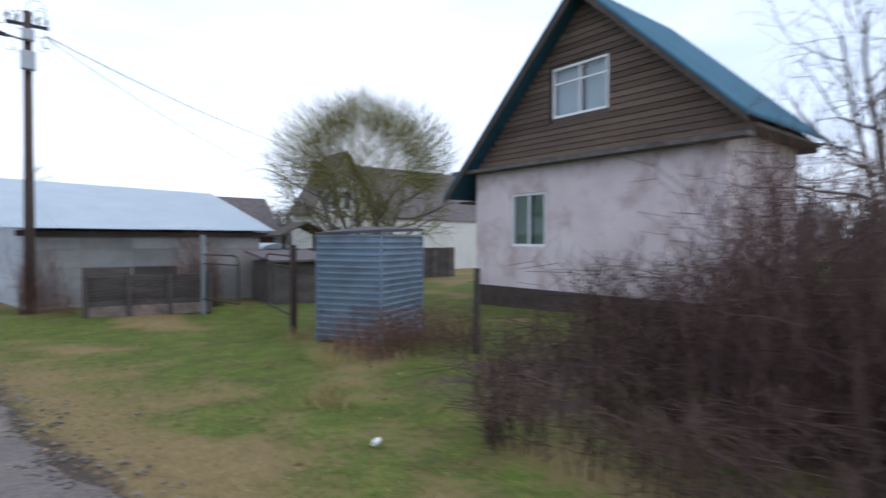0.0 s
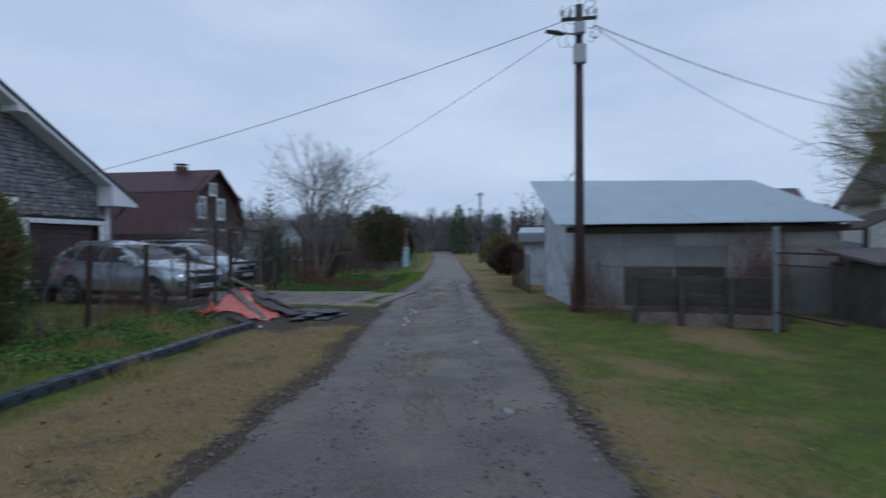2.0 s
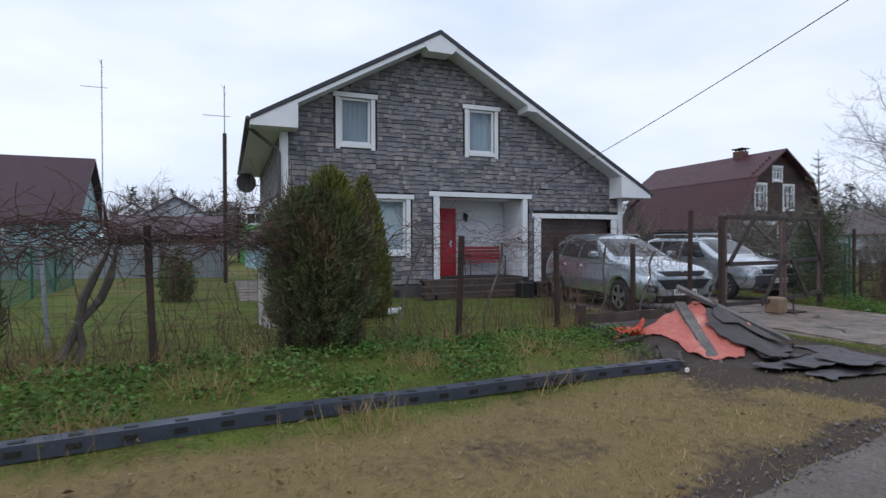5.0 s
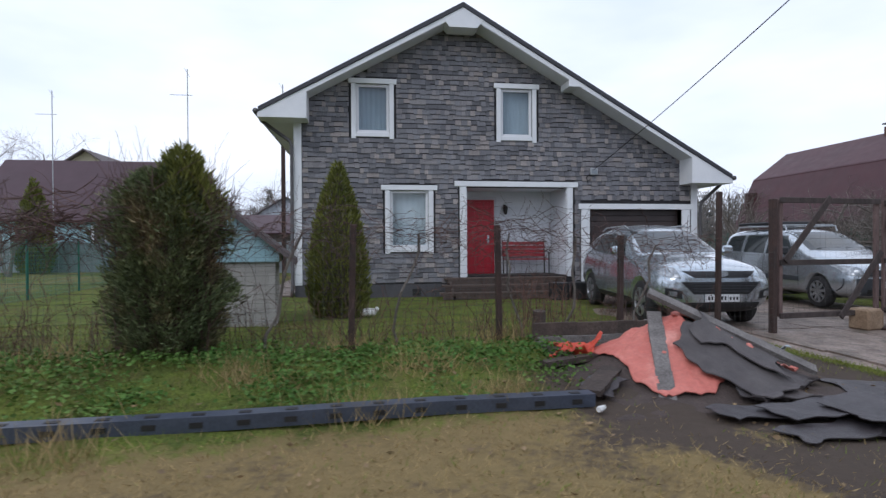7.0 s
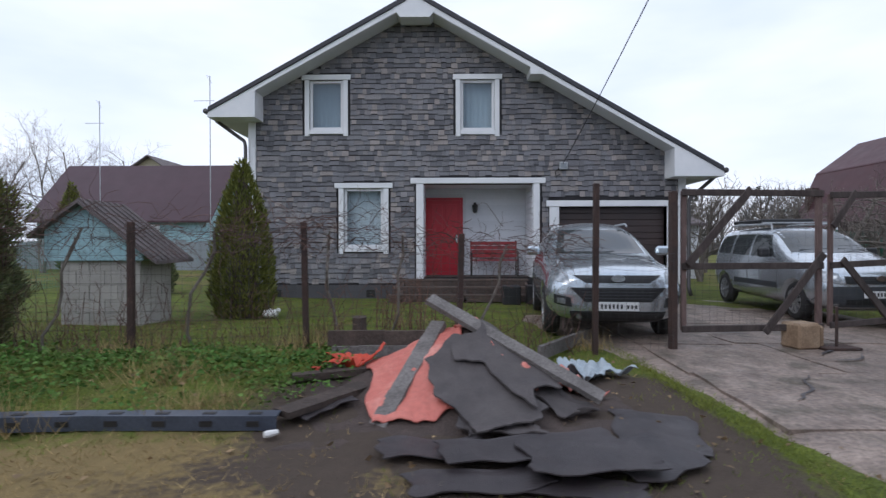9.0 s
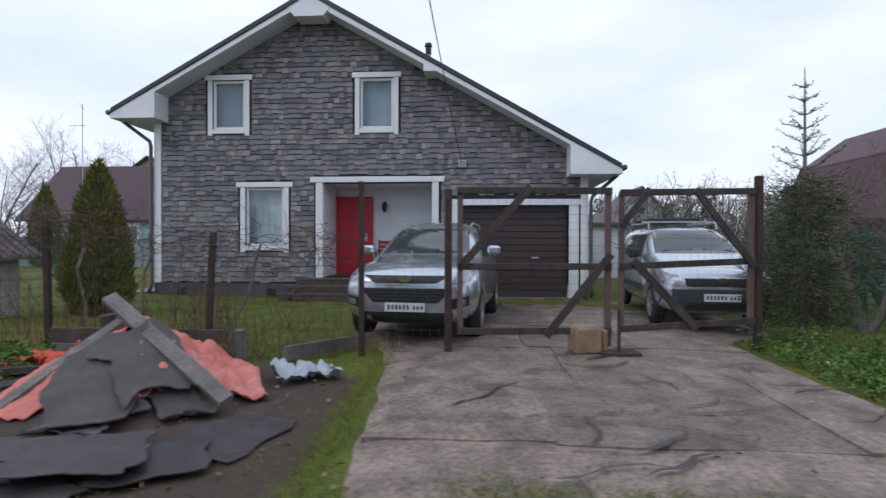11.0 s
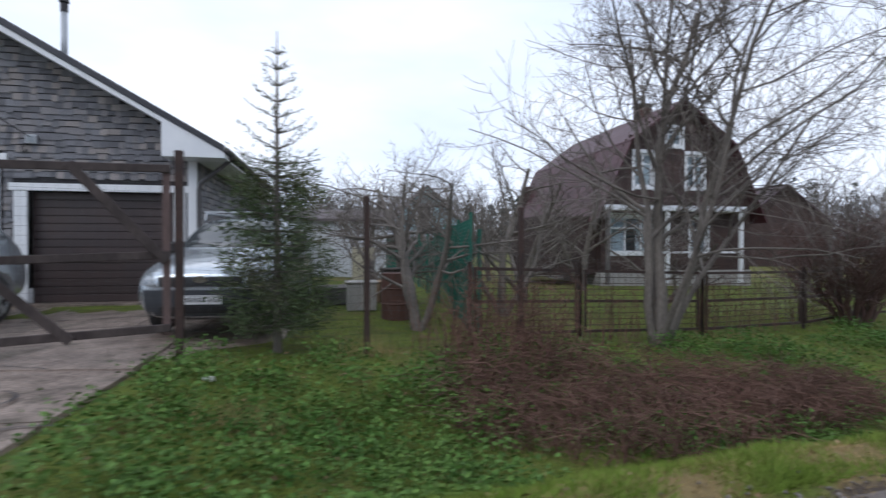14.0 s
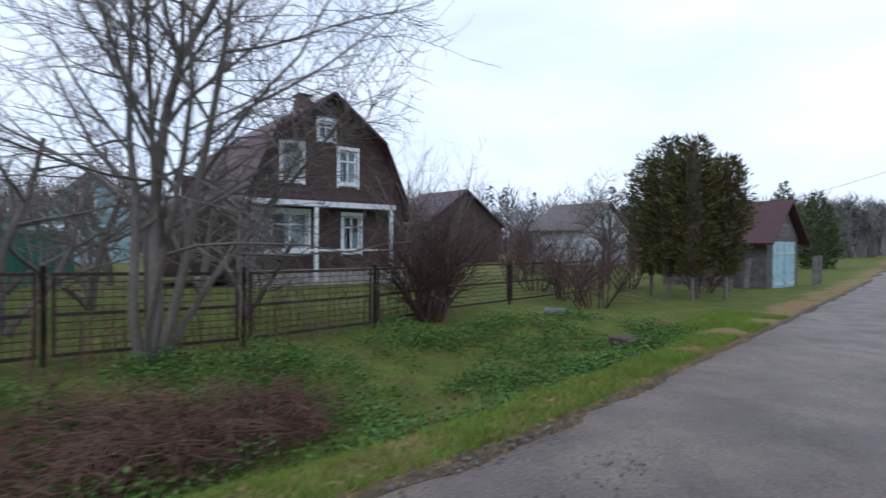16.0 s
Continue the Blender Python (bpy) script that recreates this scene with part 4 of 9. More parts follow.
def mesh_panel(a, b, h, step=0.1, rows=13, r=0.0016, mat=None, name="wire_fence", label="sagging rusty wire mesh between fence posts"):
    """Welded wire mesh hung between two posts."""
    ax, ay = a
    bx, by = b
    ln = math.hypot(bx - ax, by - ay)
    n = max(int(ln / step), 2)

    def pt(u, v):
        x, y = ax + (bx - ax) * u, ay + (by - ay) * u
        sag = 0.05 * math.sin(math.pi * u)
        return (x + 0.02 * math.sin(9 * u + 4 * v), y, ground_z(x, y) + 0.06 + (h - sag - 0.06) * v)

    root = thing(name, label, "fence", (ax, ay, ground_z(ax, ay)), group="wire fence panels")
    lines = [([pt(i / n, 0), pt(i / n, 0.5), pt(i / n, 1)], r) for i in range(n + 1)]
    lines += [([pt(k / 6, j / rows) for k in range(7)], r * (1.6 if j == rows else 1)) for j in range(rows + 1)]
    for pts, rr in lines:
        g = Geo()
        g.tube(pts, rr, 3, cap=False)
        wpart("wire", g, mat or M_WIRE, root)
    return root


for a, b in zip(FENCE, FENCE[1:]):
    mesh_panel(a, b, 1.36)
mesh_panel(FENCE[-1], (-8.95, 17.13), 1.3)


def gate_leaf(x0, y0, x1, y1, zb, zt, hinge_first):
    """A leaf of brown boards: two stiles, three rails and diagonal braces."""
    root = thing("gate_leaf", "weathered brown wooden gate leaf with diagonal braces and wire mesh", "gate", (x0, y0, zb), group="driveway gate leaves")
    zm = zb + (zt - zb) * 0.46

    def board(name, a, b, w, h, off=0.0):
        g = Geo()
        d = Vector((x1 - x0, y1 - y0, 0)).normalized()
        nrm = Vector((d.y, -d.x, 0))
        pa, pb = (Vector((x0 + (x1 - x0) * u, y0 + (y1 - y0) * u, z)) + nrm * off for u, z in (a, b))
        g.beam(pa, pb, w, h, up=nrm)
        wpart(name, g, M_STILE if name == "stile" else M_GATEWOOD, root, bevel=0.006)

    lean = 0.1 if hinge_first else 0.06
    board("stile", (0.02, zb - 0.02), (0.02, zt + 0.02), 0.07, 0.04)
    board("stile", (0.98, zb - (0.2 if hinge_first else 0.02)), (0.98, zt + 0.02), 0.08, 0.05)
    for z in (zb, zm, zt):
        board("rail", (0, z), (1, z + (0.0 if hinge_first else lean)), 0.085, 0.035, 0.04)
    if hinge_first:
        board("brace", (0.03, zm + 0.02), (0.47, zt + 0.05), 0.1, 0.03, 0.075)
        board("brace", (0.57, zb - 0.06), (0.99, zm + 0.16), 0.1, 0.03, 0.075)
    else:
        board("brace", (0.0, zt - 0.42), (0.2, zt + 0.05), 0.09, 0.03, 0.075)
        board("brace", (0.53, zt + 0.06), (0.98, zm - 0.02), 0.1, 0.03, 0.075)
        board("brace", (0.08, zm + 0.08), (0.54, zb - 0.02), 0.1, 0.03, 0.075)
    n = int(math.hypot(x1 - x0, y1 - y0) / 0.1)
    g = Geo()
    for i in range(1, n):
        u = i / n
        g.tube([(x0 + (x1 - x0) * u - 0.02, y0 + (y1 - y0) * u, zb), (x0 + (x1 - x0) * u - 0.02, y0 + (y1 - y0) * u, zt)], 0.0014, 3, cap=False)
    for j in range(1, 18):
        z = zb + (zt - zb) * j / 18
        g.tube([(x0 - 0.02, y0, z), (x1 - 0.02, y1, z)], 0.0014, 3, cap=False)
    wpart("mesh_infill", g, M_WIRE, root)
    return root


gate_leaf(-9.03, 17.25, -9.22, 19.2, 0.31, 2.08, True)
gate_leaf(-9.24, 19.3, -9.74, 21.2, 0.33, 2.06, False)
for x, y, h in ((-9.0, 17.14, 2.1), (-9.77, 21.28, 2.36)):
    post("gate_post", "dark rusty steel gate post on the driveway", x, y, h, 0.045, group="gate posts")

# blocks that hold the gate
g = Geo()
g.box(-0.16, 0.16, -0.24, 0.1, 0, 0.34).box(-0.12, 0.12, 0.1, 0.2, 0, 0.3)
ob = tagged(part("sandy_block", g, M_SAND, bevel=0.03), "tan worn block leaning at the gate foot", "block")
ob.matrix_basis = pose(-9.12, 18.92, 0.045, 0, 0, 12)
g = Geo()
g.box(-0.14, 0.14, -0.24, 0.24, 0, 0.035).box(-0.01, 0.01, -0.02, 0.02, 0.035, 0.55)
ob = tagged(part("gate_stop", g, M_POST, bevel=0.006), "flat board with an iron pin under the gate", "gate stop")
ob.matrix_basis = pose(-9.0, 19.25, 0.05, 0, 0, 4)

# fence beyond the drive: steel posts and wire
FENCE2 = [(-9.77, 21.28), (-10.25, 23.36), (-10.5, 25.5), (-11.0, 27.2)]
for x, y in FENCE2[1:3]:
    post("fence_post", "rusty brown steel fence post in the grass", x, y, 2.0, 0.035, group="front fence posts")
for a, b in zip(FENCE2, FENCE2[1:]):
    mesh_panel(a, b, 1.35)


root = thing("net_fence", "tall dark green wire net fence between gardens", "fence", (-11.35, 25.0, 0.0))
NET = [(-11.35 - 2.4 * i, 25.0 + 0.36 * i) for i in range(8)]
for x, y in NET:
    g = Geo()
    g.tube([(x, y, ground_z(x, y) - 0.1), (x, y, ground_z(x, y) + 1.95)], 0.03, 6)
    wpart("net_post", g, M_GREENFENCE, root)
g = Geo()
(ax, ay), (bx, by) = NET[0], NET[-1]
for i in range(281):
    u = i / 280
    x, y = ax + (bx - ax) * u, ay + (by - ay) * u
    g.tube([(x, y, ground_z(x, y) + 0.05), (x, y, ground_z(x, y) + 1.85)], 0.0035, 3, cap=False)
for j in range(31):
    z = 0.05 + 0.06 * j
    g.tube([(ax + (bx - ax) * k / 14, ay + (by - ay) * k / 14, ground_z(ax + (bx - ax) * k / 14, ay + (by - ay) * k / 14) + z) for k in range(15)], 0.0035, 3, cap=False)
wpart("net", g, M_GREENFENCE, root, kind="stuff")


def grid_panel(a, b, h):
    """A panel of bars in a frame, on two posts."""
    root = thing("framed_fence", "rusty steel frame fence panel with a mesh of bars", "fence", (*a, ground_z(*a)), group="framed fence panels")
    (ax, ay), (bx, by) = a, b
    za, zb = ground_z(ax, ay), ground_z(bx, by)

    def p(u, v):
        return (ax + (bx - ax) * u, ay + (by - ay) * u, za + (zb - za) * u + 0.12 + (h - 0.12) * v)

    for u in (0.0, 1.0):
        g = Geo()
        x, y, _ = p(u, 0)
        g.tube([(x, y, ground_z(x, y) - 0.1), (x, y, ground_z(x, y) + h + 0.1)], 0.035, 6)
        wpart("panel_post", g, M_POST, root)
    for v in (0, 0.5, 1):
        g = Geo()
        g.beam(p(0.03, v), p(0.97, v), 0.035, 0.045)
        wpart("panel_rail", g, M_POST, root)
    for u in (0.04, 0.96):
        g = Geo()
        g.beam(p(u, 0), p(u, 1), 0.035, 0.035, (1, 0, 0))
        wpart("panel_stile", g, M_POST, root)
    g = Geo()
    for i in range(1, 20):
        g.tube([p(i / 20, 0), p(i / 20, 1)], 0.004, 3, cap=False)
    for j in range(1, 10):
        g.tube([p(0.03, j / 10), p(0.97, j / 10)], 0.008, 4, cap=False)
    wpart("bar_grid", g, M_POST, root)


PANELS = [(-11.0, 24.9), (-11.5, 26.87), (-11.75, 29.3), (-12.2, 31.85), (-13.4, 34.5), (-14.0, 37.2), (-14.6, 40.0), (-15.1, 43.0)]
for a, b in zip(PANELS, PANELS[1:]):
    grid_panel(a, b, 1.1)


# ---- rail along the verge ----
def kerb_rail():
    root = thing("edging_rail", "long dark perforated steel edging rail lying along the grass verge", "rail", (-5.5, 9.0, 0.1))
    pts = [(-4.85, 3.9), (-5.15, 6.2), (-5.47, 8.1), (-5.68, 9.95), (-5.88, 11.6), (-5.97, 12.95)]
    for (ax, ay), (bx, by) in zip(pts, pts[1:]):
        za, zb = (max(ground_z(x, y) + 0.05, lerp_table(ROAD_Z, y) + 0.06) for x, y in ((ax, ay), (bx, by)))
        g = Geo()
        a, b = Vector((ax, ay, za)), Vector((bx, by, zb))
        g.beam(a + Vector((0, 0, 0.01)), b + Vector((0, 0, 0.01)), 0.012, 0.1)
        g.beam(a + Vector((-0.07, 0, 0.062)), b + Vector((-0.07, 0, 0.062)), 0.15, 0.012)
        wpart("rail_length", g, M_RAIL, root)
        n = int((b - a).length / 0.3)
        for i in range(n):
            c = a.lerp(b, (i + 0.5) / n)
            d = (b - a).normalized()
            q = Geo()
            q.beam(c + Vector((0.009, 0, 0.012)) - d * 0.045, c + Vector((0.009, 0, 0.012)) + d * 0.045, 0.008, 0.04)
            q.beam(c + Vector((-0.06, 0, 0.07)) - d * 0.045, c + Vector((-0.06, 0, 0.07)) + d * 0.045, 0.05, 0.006)
            wpart("slot", q, M_BLACK_METAL, root)


M_RAIL = material("blue_black_painted_steel", (0.085, 0.1, 0.14), (0.06, 0.072, 0.1), 3, 0.38, 0.3, grain=0.2)
kerb_rail()
g = Geo()
g.beam((-4.35, 1.2, 0.26), (-4.87, 3.95, 0.22), 0.09, 0.14)
tagged(part("timber_edging", g, M_DARKWOOD, bevel=0.01), "old brown timber edging in the verge", "beam")


# ---- heap of felt, tarpaulin and planks ----
def blanket(name, outline_fn, nu, nv, mat, parent, thick=0.02, label=""):
    """A limp sheet given by a function of u and v."""
    g = Geo()
    for s in (0, -thick):
        for i in range(nu + 1):
            for j in range(nv + 1):
                x, y, z = outline_fn(i / nu, j / nv)
                g.v.append((x, y, z + s))
    m = (nu + 1) * (nv + 1)
    for i in range(nu):
        for j in range(nv):
            k = i * (nv + 1) + j
            g.f.append((k, k + 1, k + nv + 2, k + nv + 1))
            g.f.append((m + k, m + k + nv + 1, m + k + nv + 2, m + k + 1))
    rim = [i * (nv + 1) for i in range(nu + 1)] + [nu * (nv + 1) + j for j in range(1, nv + 1)] + [i * (nv + 1) + nv for i in range(nu - 1, -1, -1)] + list(range(nv - 1, 0, -1))
    for a, b in zip(rim, rim[1:] + rim[:1]):
        g.f.append((a, b, m + b, m + a))
    return wpart(name, g, mat, parent, label, smooth=True) if parent else part(name, g, mat, label=label, smooth=True)


HEAP = (-7.0, 14.4)


def heap_z(x, y):
    dx, dy = (x - HEAP[0]) / 1.1, (y - HEAP[1]) / 1.15
    d = math.sqrt(dx * dx + dy * dy)
    return ground_z(x, y) + 0.6 * max(0, 1 - d) ** 1.1 + 0.02 * noise.noise(Vector((x * 4, y * 4, 2)))


g = Geo()
n = 44
for i in range(n + 1):
    for j in range(n + 1):
        x, y = HEAP[0] - 1.4 + 2.8 * i / n, HEAP[1] - 1.45 + 2.9 * j / n
        g.v.append((x, y, heap_z(x, y) - 0.0 - (0.06 if min(i, j, n - i, n - j) == 0 else 0)))
for i in range(n):
    for j in range(n):
        k = i * (n + 1) + j
        g.f.append((k, k + n + 1, k + n + 2, k + 1))
tagged(part("gravel_heap", g, M_GRAVEL, smooth=True), "heap of wet brown gravel under felt and tarpaulin", "gravel heap")


def laid(cx, cy, w, h, rz, lift=0.03, ragged=0.07, curl=0.0, seed=0.0, flat=False):
    """A sheet of w by h laid on the heap, or flat on the soil, round (cx, cy)."""
    c, s = math.cos(radians(rz)), math.sin(radians(rz))

    def fn(u, v):
        a, b = (u - 0.5) * w, (v - 0.5) * h
        e = max(abs(u - 0.5), abs(v - 0.5)) * 2
        a += ragged * (noise.noise(Vector((v * 2.2 + seed, seed, 0.3))) + 0.15 * noise.noise(Vector((v * 8, seed, 2)))) * abs(u - 0.5) * 2
        b += ragged * (noise.noise(Vector((u * 2.2 + seed, seed + 4, 0.3))) + 0.15 * noise.noise(Vector((u * 8, seed + 3, 2)))) * abs(v - 0.5) * 2
        x, y = cx + c * a - s * b, cy + s * a + c * b
        base = ground_z(x, y) + 0.012 * noise.noise(Vector((x * 2.5, y * 2.5, seed))) if flat else heap_z(x, y) + 0.012 * noise.noise(Vector((x * 5, y * 5, seed)))
        return x, y, base + lift + curl * max(0, e - 0.8) * (0.4 + noise.noise(Vector((u * 3, v * 3, seed + 2))))

    return fn


def crumpled(fn, amount, seed):
    def out(u, v):
        x, y, z = fn(u, v)
        f = abs(noise.noise(Vector((x * 5, y * 5, seed)))) + 0.5 * abs(noise.noise(Vector((x * 11, y * 11, seed))))
        return x, y, z + amount * f

    return out


def lying(name, label, category, fn, mat, nu=26, nv=26, thick=0.02, group=""):
    ob = blanket(name, fn, nu, nv, mat, None, thick)
    if "felt" in name:
        ob.data.shade_flat()
    return tagged(ob, label, category, group)


lying("tarpaulin", "faded salmon-red tarpaulin crumpled over the heap", "tarpaulin", crumpled(laid(-6.72, 13.95, 1.2, 0.8, 10, 0.02, 0.15, 0.0, 1.0), 0.06, 1), M_TARP, 44, 44, 0.012)
lying("tarpaulin", "bright red tarpaulin folds on the back of the heap", "tarpaulin", crumpled(laid(-7.0, 15.0, 0.95, 1.0, 40, 0.02, 0.2, 0.1, 2.0), 0.16, 2), M_TARP, 44, 44, 0.012)
felt_label = "torn grey roofing felt sheet draped on the heap"
lying("roofing_felt", felt_label, "roofing felt", laid(-6.3, 14.5, 0.95, 0.6, 28, 0.1, 0.2, 0.12, 3.0), M_FELT, thick=0.012, group="felt sheets")
lying("roofing_felt", felt_label, "roofing felt", laid(-6.55, 14.75, 0.75, 0.6, 62, 0.135, 0.2, 0.12, 4.0), M_FELT, thick=0.012, group="felt sheets")
lying("roofing_felt", felt_label, "roofing felt", laid(-6.0, 14.6, 0.6, 0.55, 5, 0.06, 0.25, 0.3, 5.0), M_FELT, thick=0.012, group="felt sheets")
lying("roofing_felt", felt_label, "roofing felt", laid(-6.35, 15.1, 0.5, 0.35, 70, 0.05, 0.2, 0.25, 5.5), M_FELT, thick=0.012, group="felt sheets")
for cx, cy, w, h, rz, lf, sd in ((-5.5, 14.75, 0.36, 1.2, 12, 0.09, 6.0), (-5.12, 14.4, 0.3, 0.85, 20, 0.04, 7.0), (-5.3, 15.1, 0.42, 0.8, 2, 0.11, 8.0), (-5.55, 14.1, 0.32, 0.7, 8, 0.06, 9.0), (-6.0, 15.75, 0.8, 0.6, -15, 0.02, 10.0), (-5.05, 15.0, 0.3, 0.62, -12, 0.03, 11.0), (-5.45, 15.5, 0.5, 0.65, 30, 0.05, 12.0), (-6.35, 13.2, 0.3, 0.5, 50, 0.06, 13.0)):
    lying("wet_felt", "wet dark roofing felt lying flat on the ground", "roofing felt", laid(cx, cy, w, h, rz, lf, 0.09, 0.05, sd, True), M_WETFELT, thick=0.008, group="flat felt sheets")


def plank(name, label, a, b, w, t, mat=None, up=(0, 0, 1)):
    g = Geo()
    a, b = Vector(a), Vector(b)
    m = 6
    for i in range(m):
        p, q = a.lerp(b, i / m), a.lerp(b, (i + 1) / m)
        g.beam(p, q, w * (1 + 0.05 * math.sin(i * 2.1)), t, up)
    return tagged(part(name, g, mat or M_GREYWOOD), label, "plank")


plank("plank", "grey weathered plank leaning on the front of the heap", (-6.0, 13.65, -0.04), (-7.13, 14.14, 0.66), 0.15, 0.06, up=(0.5, -0.2, 1))
plank("plank", "long grey weathered plank across the heap", (-7.08, 14.05, 0.9), (-6.44, 15.5, 0.14), 0.13, 0.05, up=(0.7, 0.3, 1))
plank("plank", "dark wet plank behind the heap", (-7.7, 12.95, 0.42), (-8.1, 14.7, 0.36), 0.16, 0.05, M_DARKWOOD, up=(1, 0, 0))
plank("plank", "dark wet plank behind the heap", (-7.66, 13.0, 0.27), (-8.06, 14.6, 0.22), 0.14, 0.05, M_GREYWOOD, up=(1, 0, 0))
plank("plank", "short dark board in the weeds", (-6.1, 12.95, 0.12), (-6.9, 13.6, 0.17), 0.2, 0.05, M_DARKWOOD)
plank("plank", "short dark board in the weeds", (-6.9, 12.8, 0.2), (-7.2, 13.7, 0.22), 0.12, 0.06, M_DARKWOOD)
plank("plank", "timber edging beside the driveway", (-8.3, 15.3, 0.14), (-9.9, 16.3, 0.1), 0.06, 0.16, M_GREYWOOD)
lying("plastic_sheet", "crumpled grey plastic sheet by the heap", "plastic sheet", crumpled(laid(-7.65, 15.75, 0.45, 0.6, 40, 0.03, 0.25, 0.1, 14.0), 0.22, 4), M_PLASTIC_GREY, 24, 24, 0.006)
lying("orange_bag", "crumpled orange-red plastic bag in the weeds", "plastic bag", crumpled(laid(-7.2, 13.3, 0.3, 0.45, 10, 0.05, 0.3, 0.1, 15.0), 0.18, 5), M_ORANGE, 24, 24, 0.006)


def stump(x, y, h, r, mat, label):
    g = Geo()
    z = ground_z(x, y)
    g.tube([(x, y, z - 0.1), (x, y, z + h * 0.5), (x + 0.02, y, z + h)], [r * 1.1, r, r * 0.96], 12)
    tagged(part("stump", g, mat), label, "stump")


stump(-8.25, 13.2, 0.34, 0.085, M_DARKWOOD, "short dark wooden stump by the fence")
stump(-8.35, 14.75, 0.34, 0.07, M_GREYWOOD, "short grey wooden stump by the fence")


# ---- cars ----
def car_body(name, rows, root, mat, axles, wheel_r, half_track):
    """A body lofted through sections, rounded, with open wheel arches. Returns the part and a tree to lay trim on it."""
    g = Geo()
    k = len(rows[0][1]) + 2
    ring = 2 * k - 2
    for x, pts, zc in rows:
        half = [(0, pts[0][1])] + list(pts) + [(0, zc)]
        loop = half + [(-y, z) for y, z in reversed(half[1:-1])]
        g.v += [(x, y, z) for y, z in loop]
    for i in range(len(rows) - 1):
        for j in range(ring):
            a, b = i * ring + j, i * ring + (j + 1) % ring
            g.f.append((a, b, b + ring, a + ring))
    g.f.append(tuple(range(ring)))
    g.f.append(tuple(reversed(range((len(rows) - 1) * ring, len(rows) * ring))))
    ob = new(name, g.mesh(name, mat))
    sub = ob.modifiers.new("round", "SUBSURF")
    sub.levels = sub.render_levels = 3
    cutters = []
    for ax in axles:
        for s in (-1, 1):
            c = Geo()
            c.tube([(ax, s * (half_track - 0.22), wheel_r), (ax, s * (half_track + 0.5), wheel_r)], wheel_r + 0.055, 40)
            cut = new("cutter", c.mesh("cutter", M_CARBLACK))
            md = ob.modifiers.new("arch", "BOOLEAN")
            md.operation, md.object = "DIFFERENCE", cut
            cutters.append(cut)
    dg = bpy.context.evaluated_depsgraph_get()
    me = bpy.data.meshes.new_from_object(ob.evaluated_get(dg))
    for c in [ob] + cutters:
        bpy.data.objects.remove(c)
    me.materials.clear()
    me.materials.append(mat)
    me.materials.append(M_CARBLACK)
    me.shade_smooth()
    body = new("body", me)
    body.parent = root
    bm = bmesh.new()
    bm.from_mesh(me)
    tree = BVHTree.FromBMesh(bm)
    bm.free()
    return body, tree


def trim(name, tree, axis, corners, mat, parent, label="", n=8, off=0.006, sign=1):
    """A plate laid on the body: corners in (y, z) seen from the front, or in (x, z) seen from the side."""
    g = Geo()
    pts = []
    for i in range(n + 1):
        for j in range(n + 1):
            u, v = i / n, j / n
            a = (1 - u) * (1 - v) * Vector(corners[0]) + u * (1 - v) * Vector(corners[1]) + u * v * Vector(corners[2]) + (1 - u) * v * Vector(corners[3])
            if axis == "x":
                o, d = Vector((5 * sign, a[0], a[1])), Vector((-sign, 0, 0))
            else:
                o, d = Vector((a[0], 5 * sign, a[1])), Vector((0, -sign, 0))
            hit = tree.ray_cast(o, d)
            pts.append((hit[0], hit[1]) if hit[0] is not None else None)
    good = [p for p in pts if p]
    if len(good) < len(pts):
        mean = sum((p[0] for p in good), Vector()) / max(len(good), 1)
        pts = [p or (mean, Vector((sign, 0, 0)) if axis == "x" else Vector((0, sign, 0))) for p in pts]
    for lift in (off, -0.004):
        g.v += [tuple(p + nn * lift) for p, nn in pts]
    m = (n + 1) ** 2
    for i in range(n):
        for j in range(n):
            k = i * (n + 1) + j
            g.f.append((k, k + 1, k + n + 2, k + n + 1))
    rim = [i * (n + 1) for i in range(n + 1)] + [n * (n + 1) + j for j in range(1, n + 1)] + [i * (n + 1) + n for i in range(n - 1, -1, -1)] + list(range(n - 1, 0, -1))
    for a, b in zip(rim, rim[1:] + rim[:1]):
        g.f.append((a, b, m + b, m + a))
    ob = part(name, g, mat, parent, label, smooth=False)
    return ob


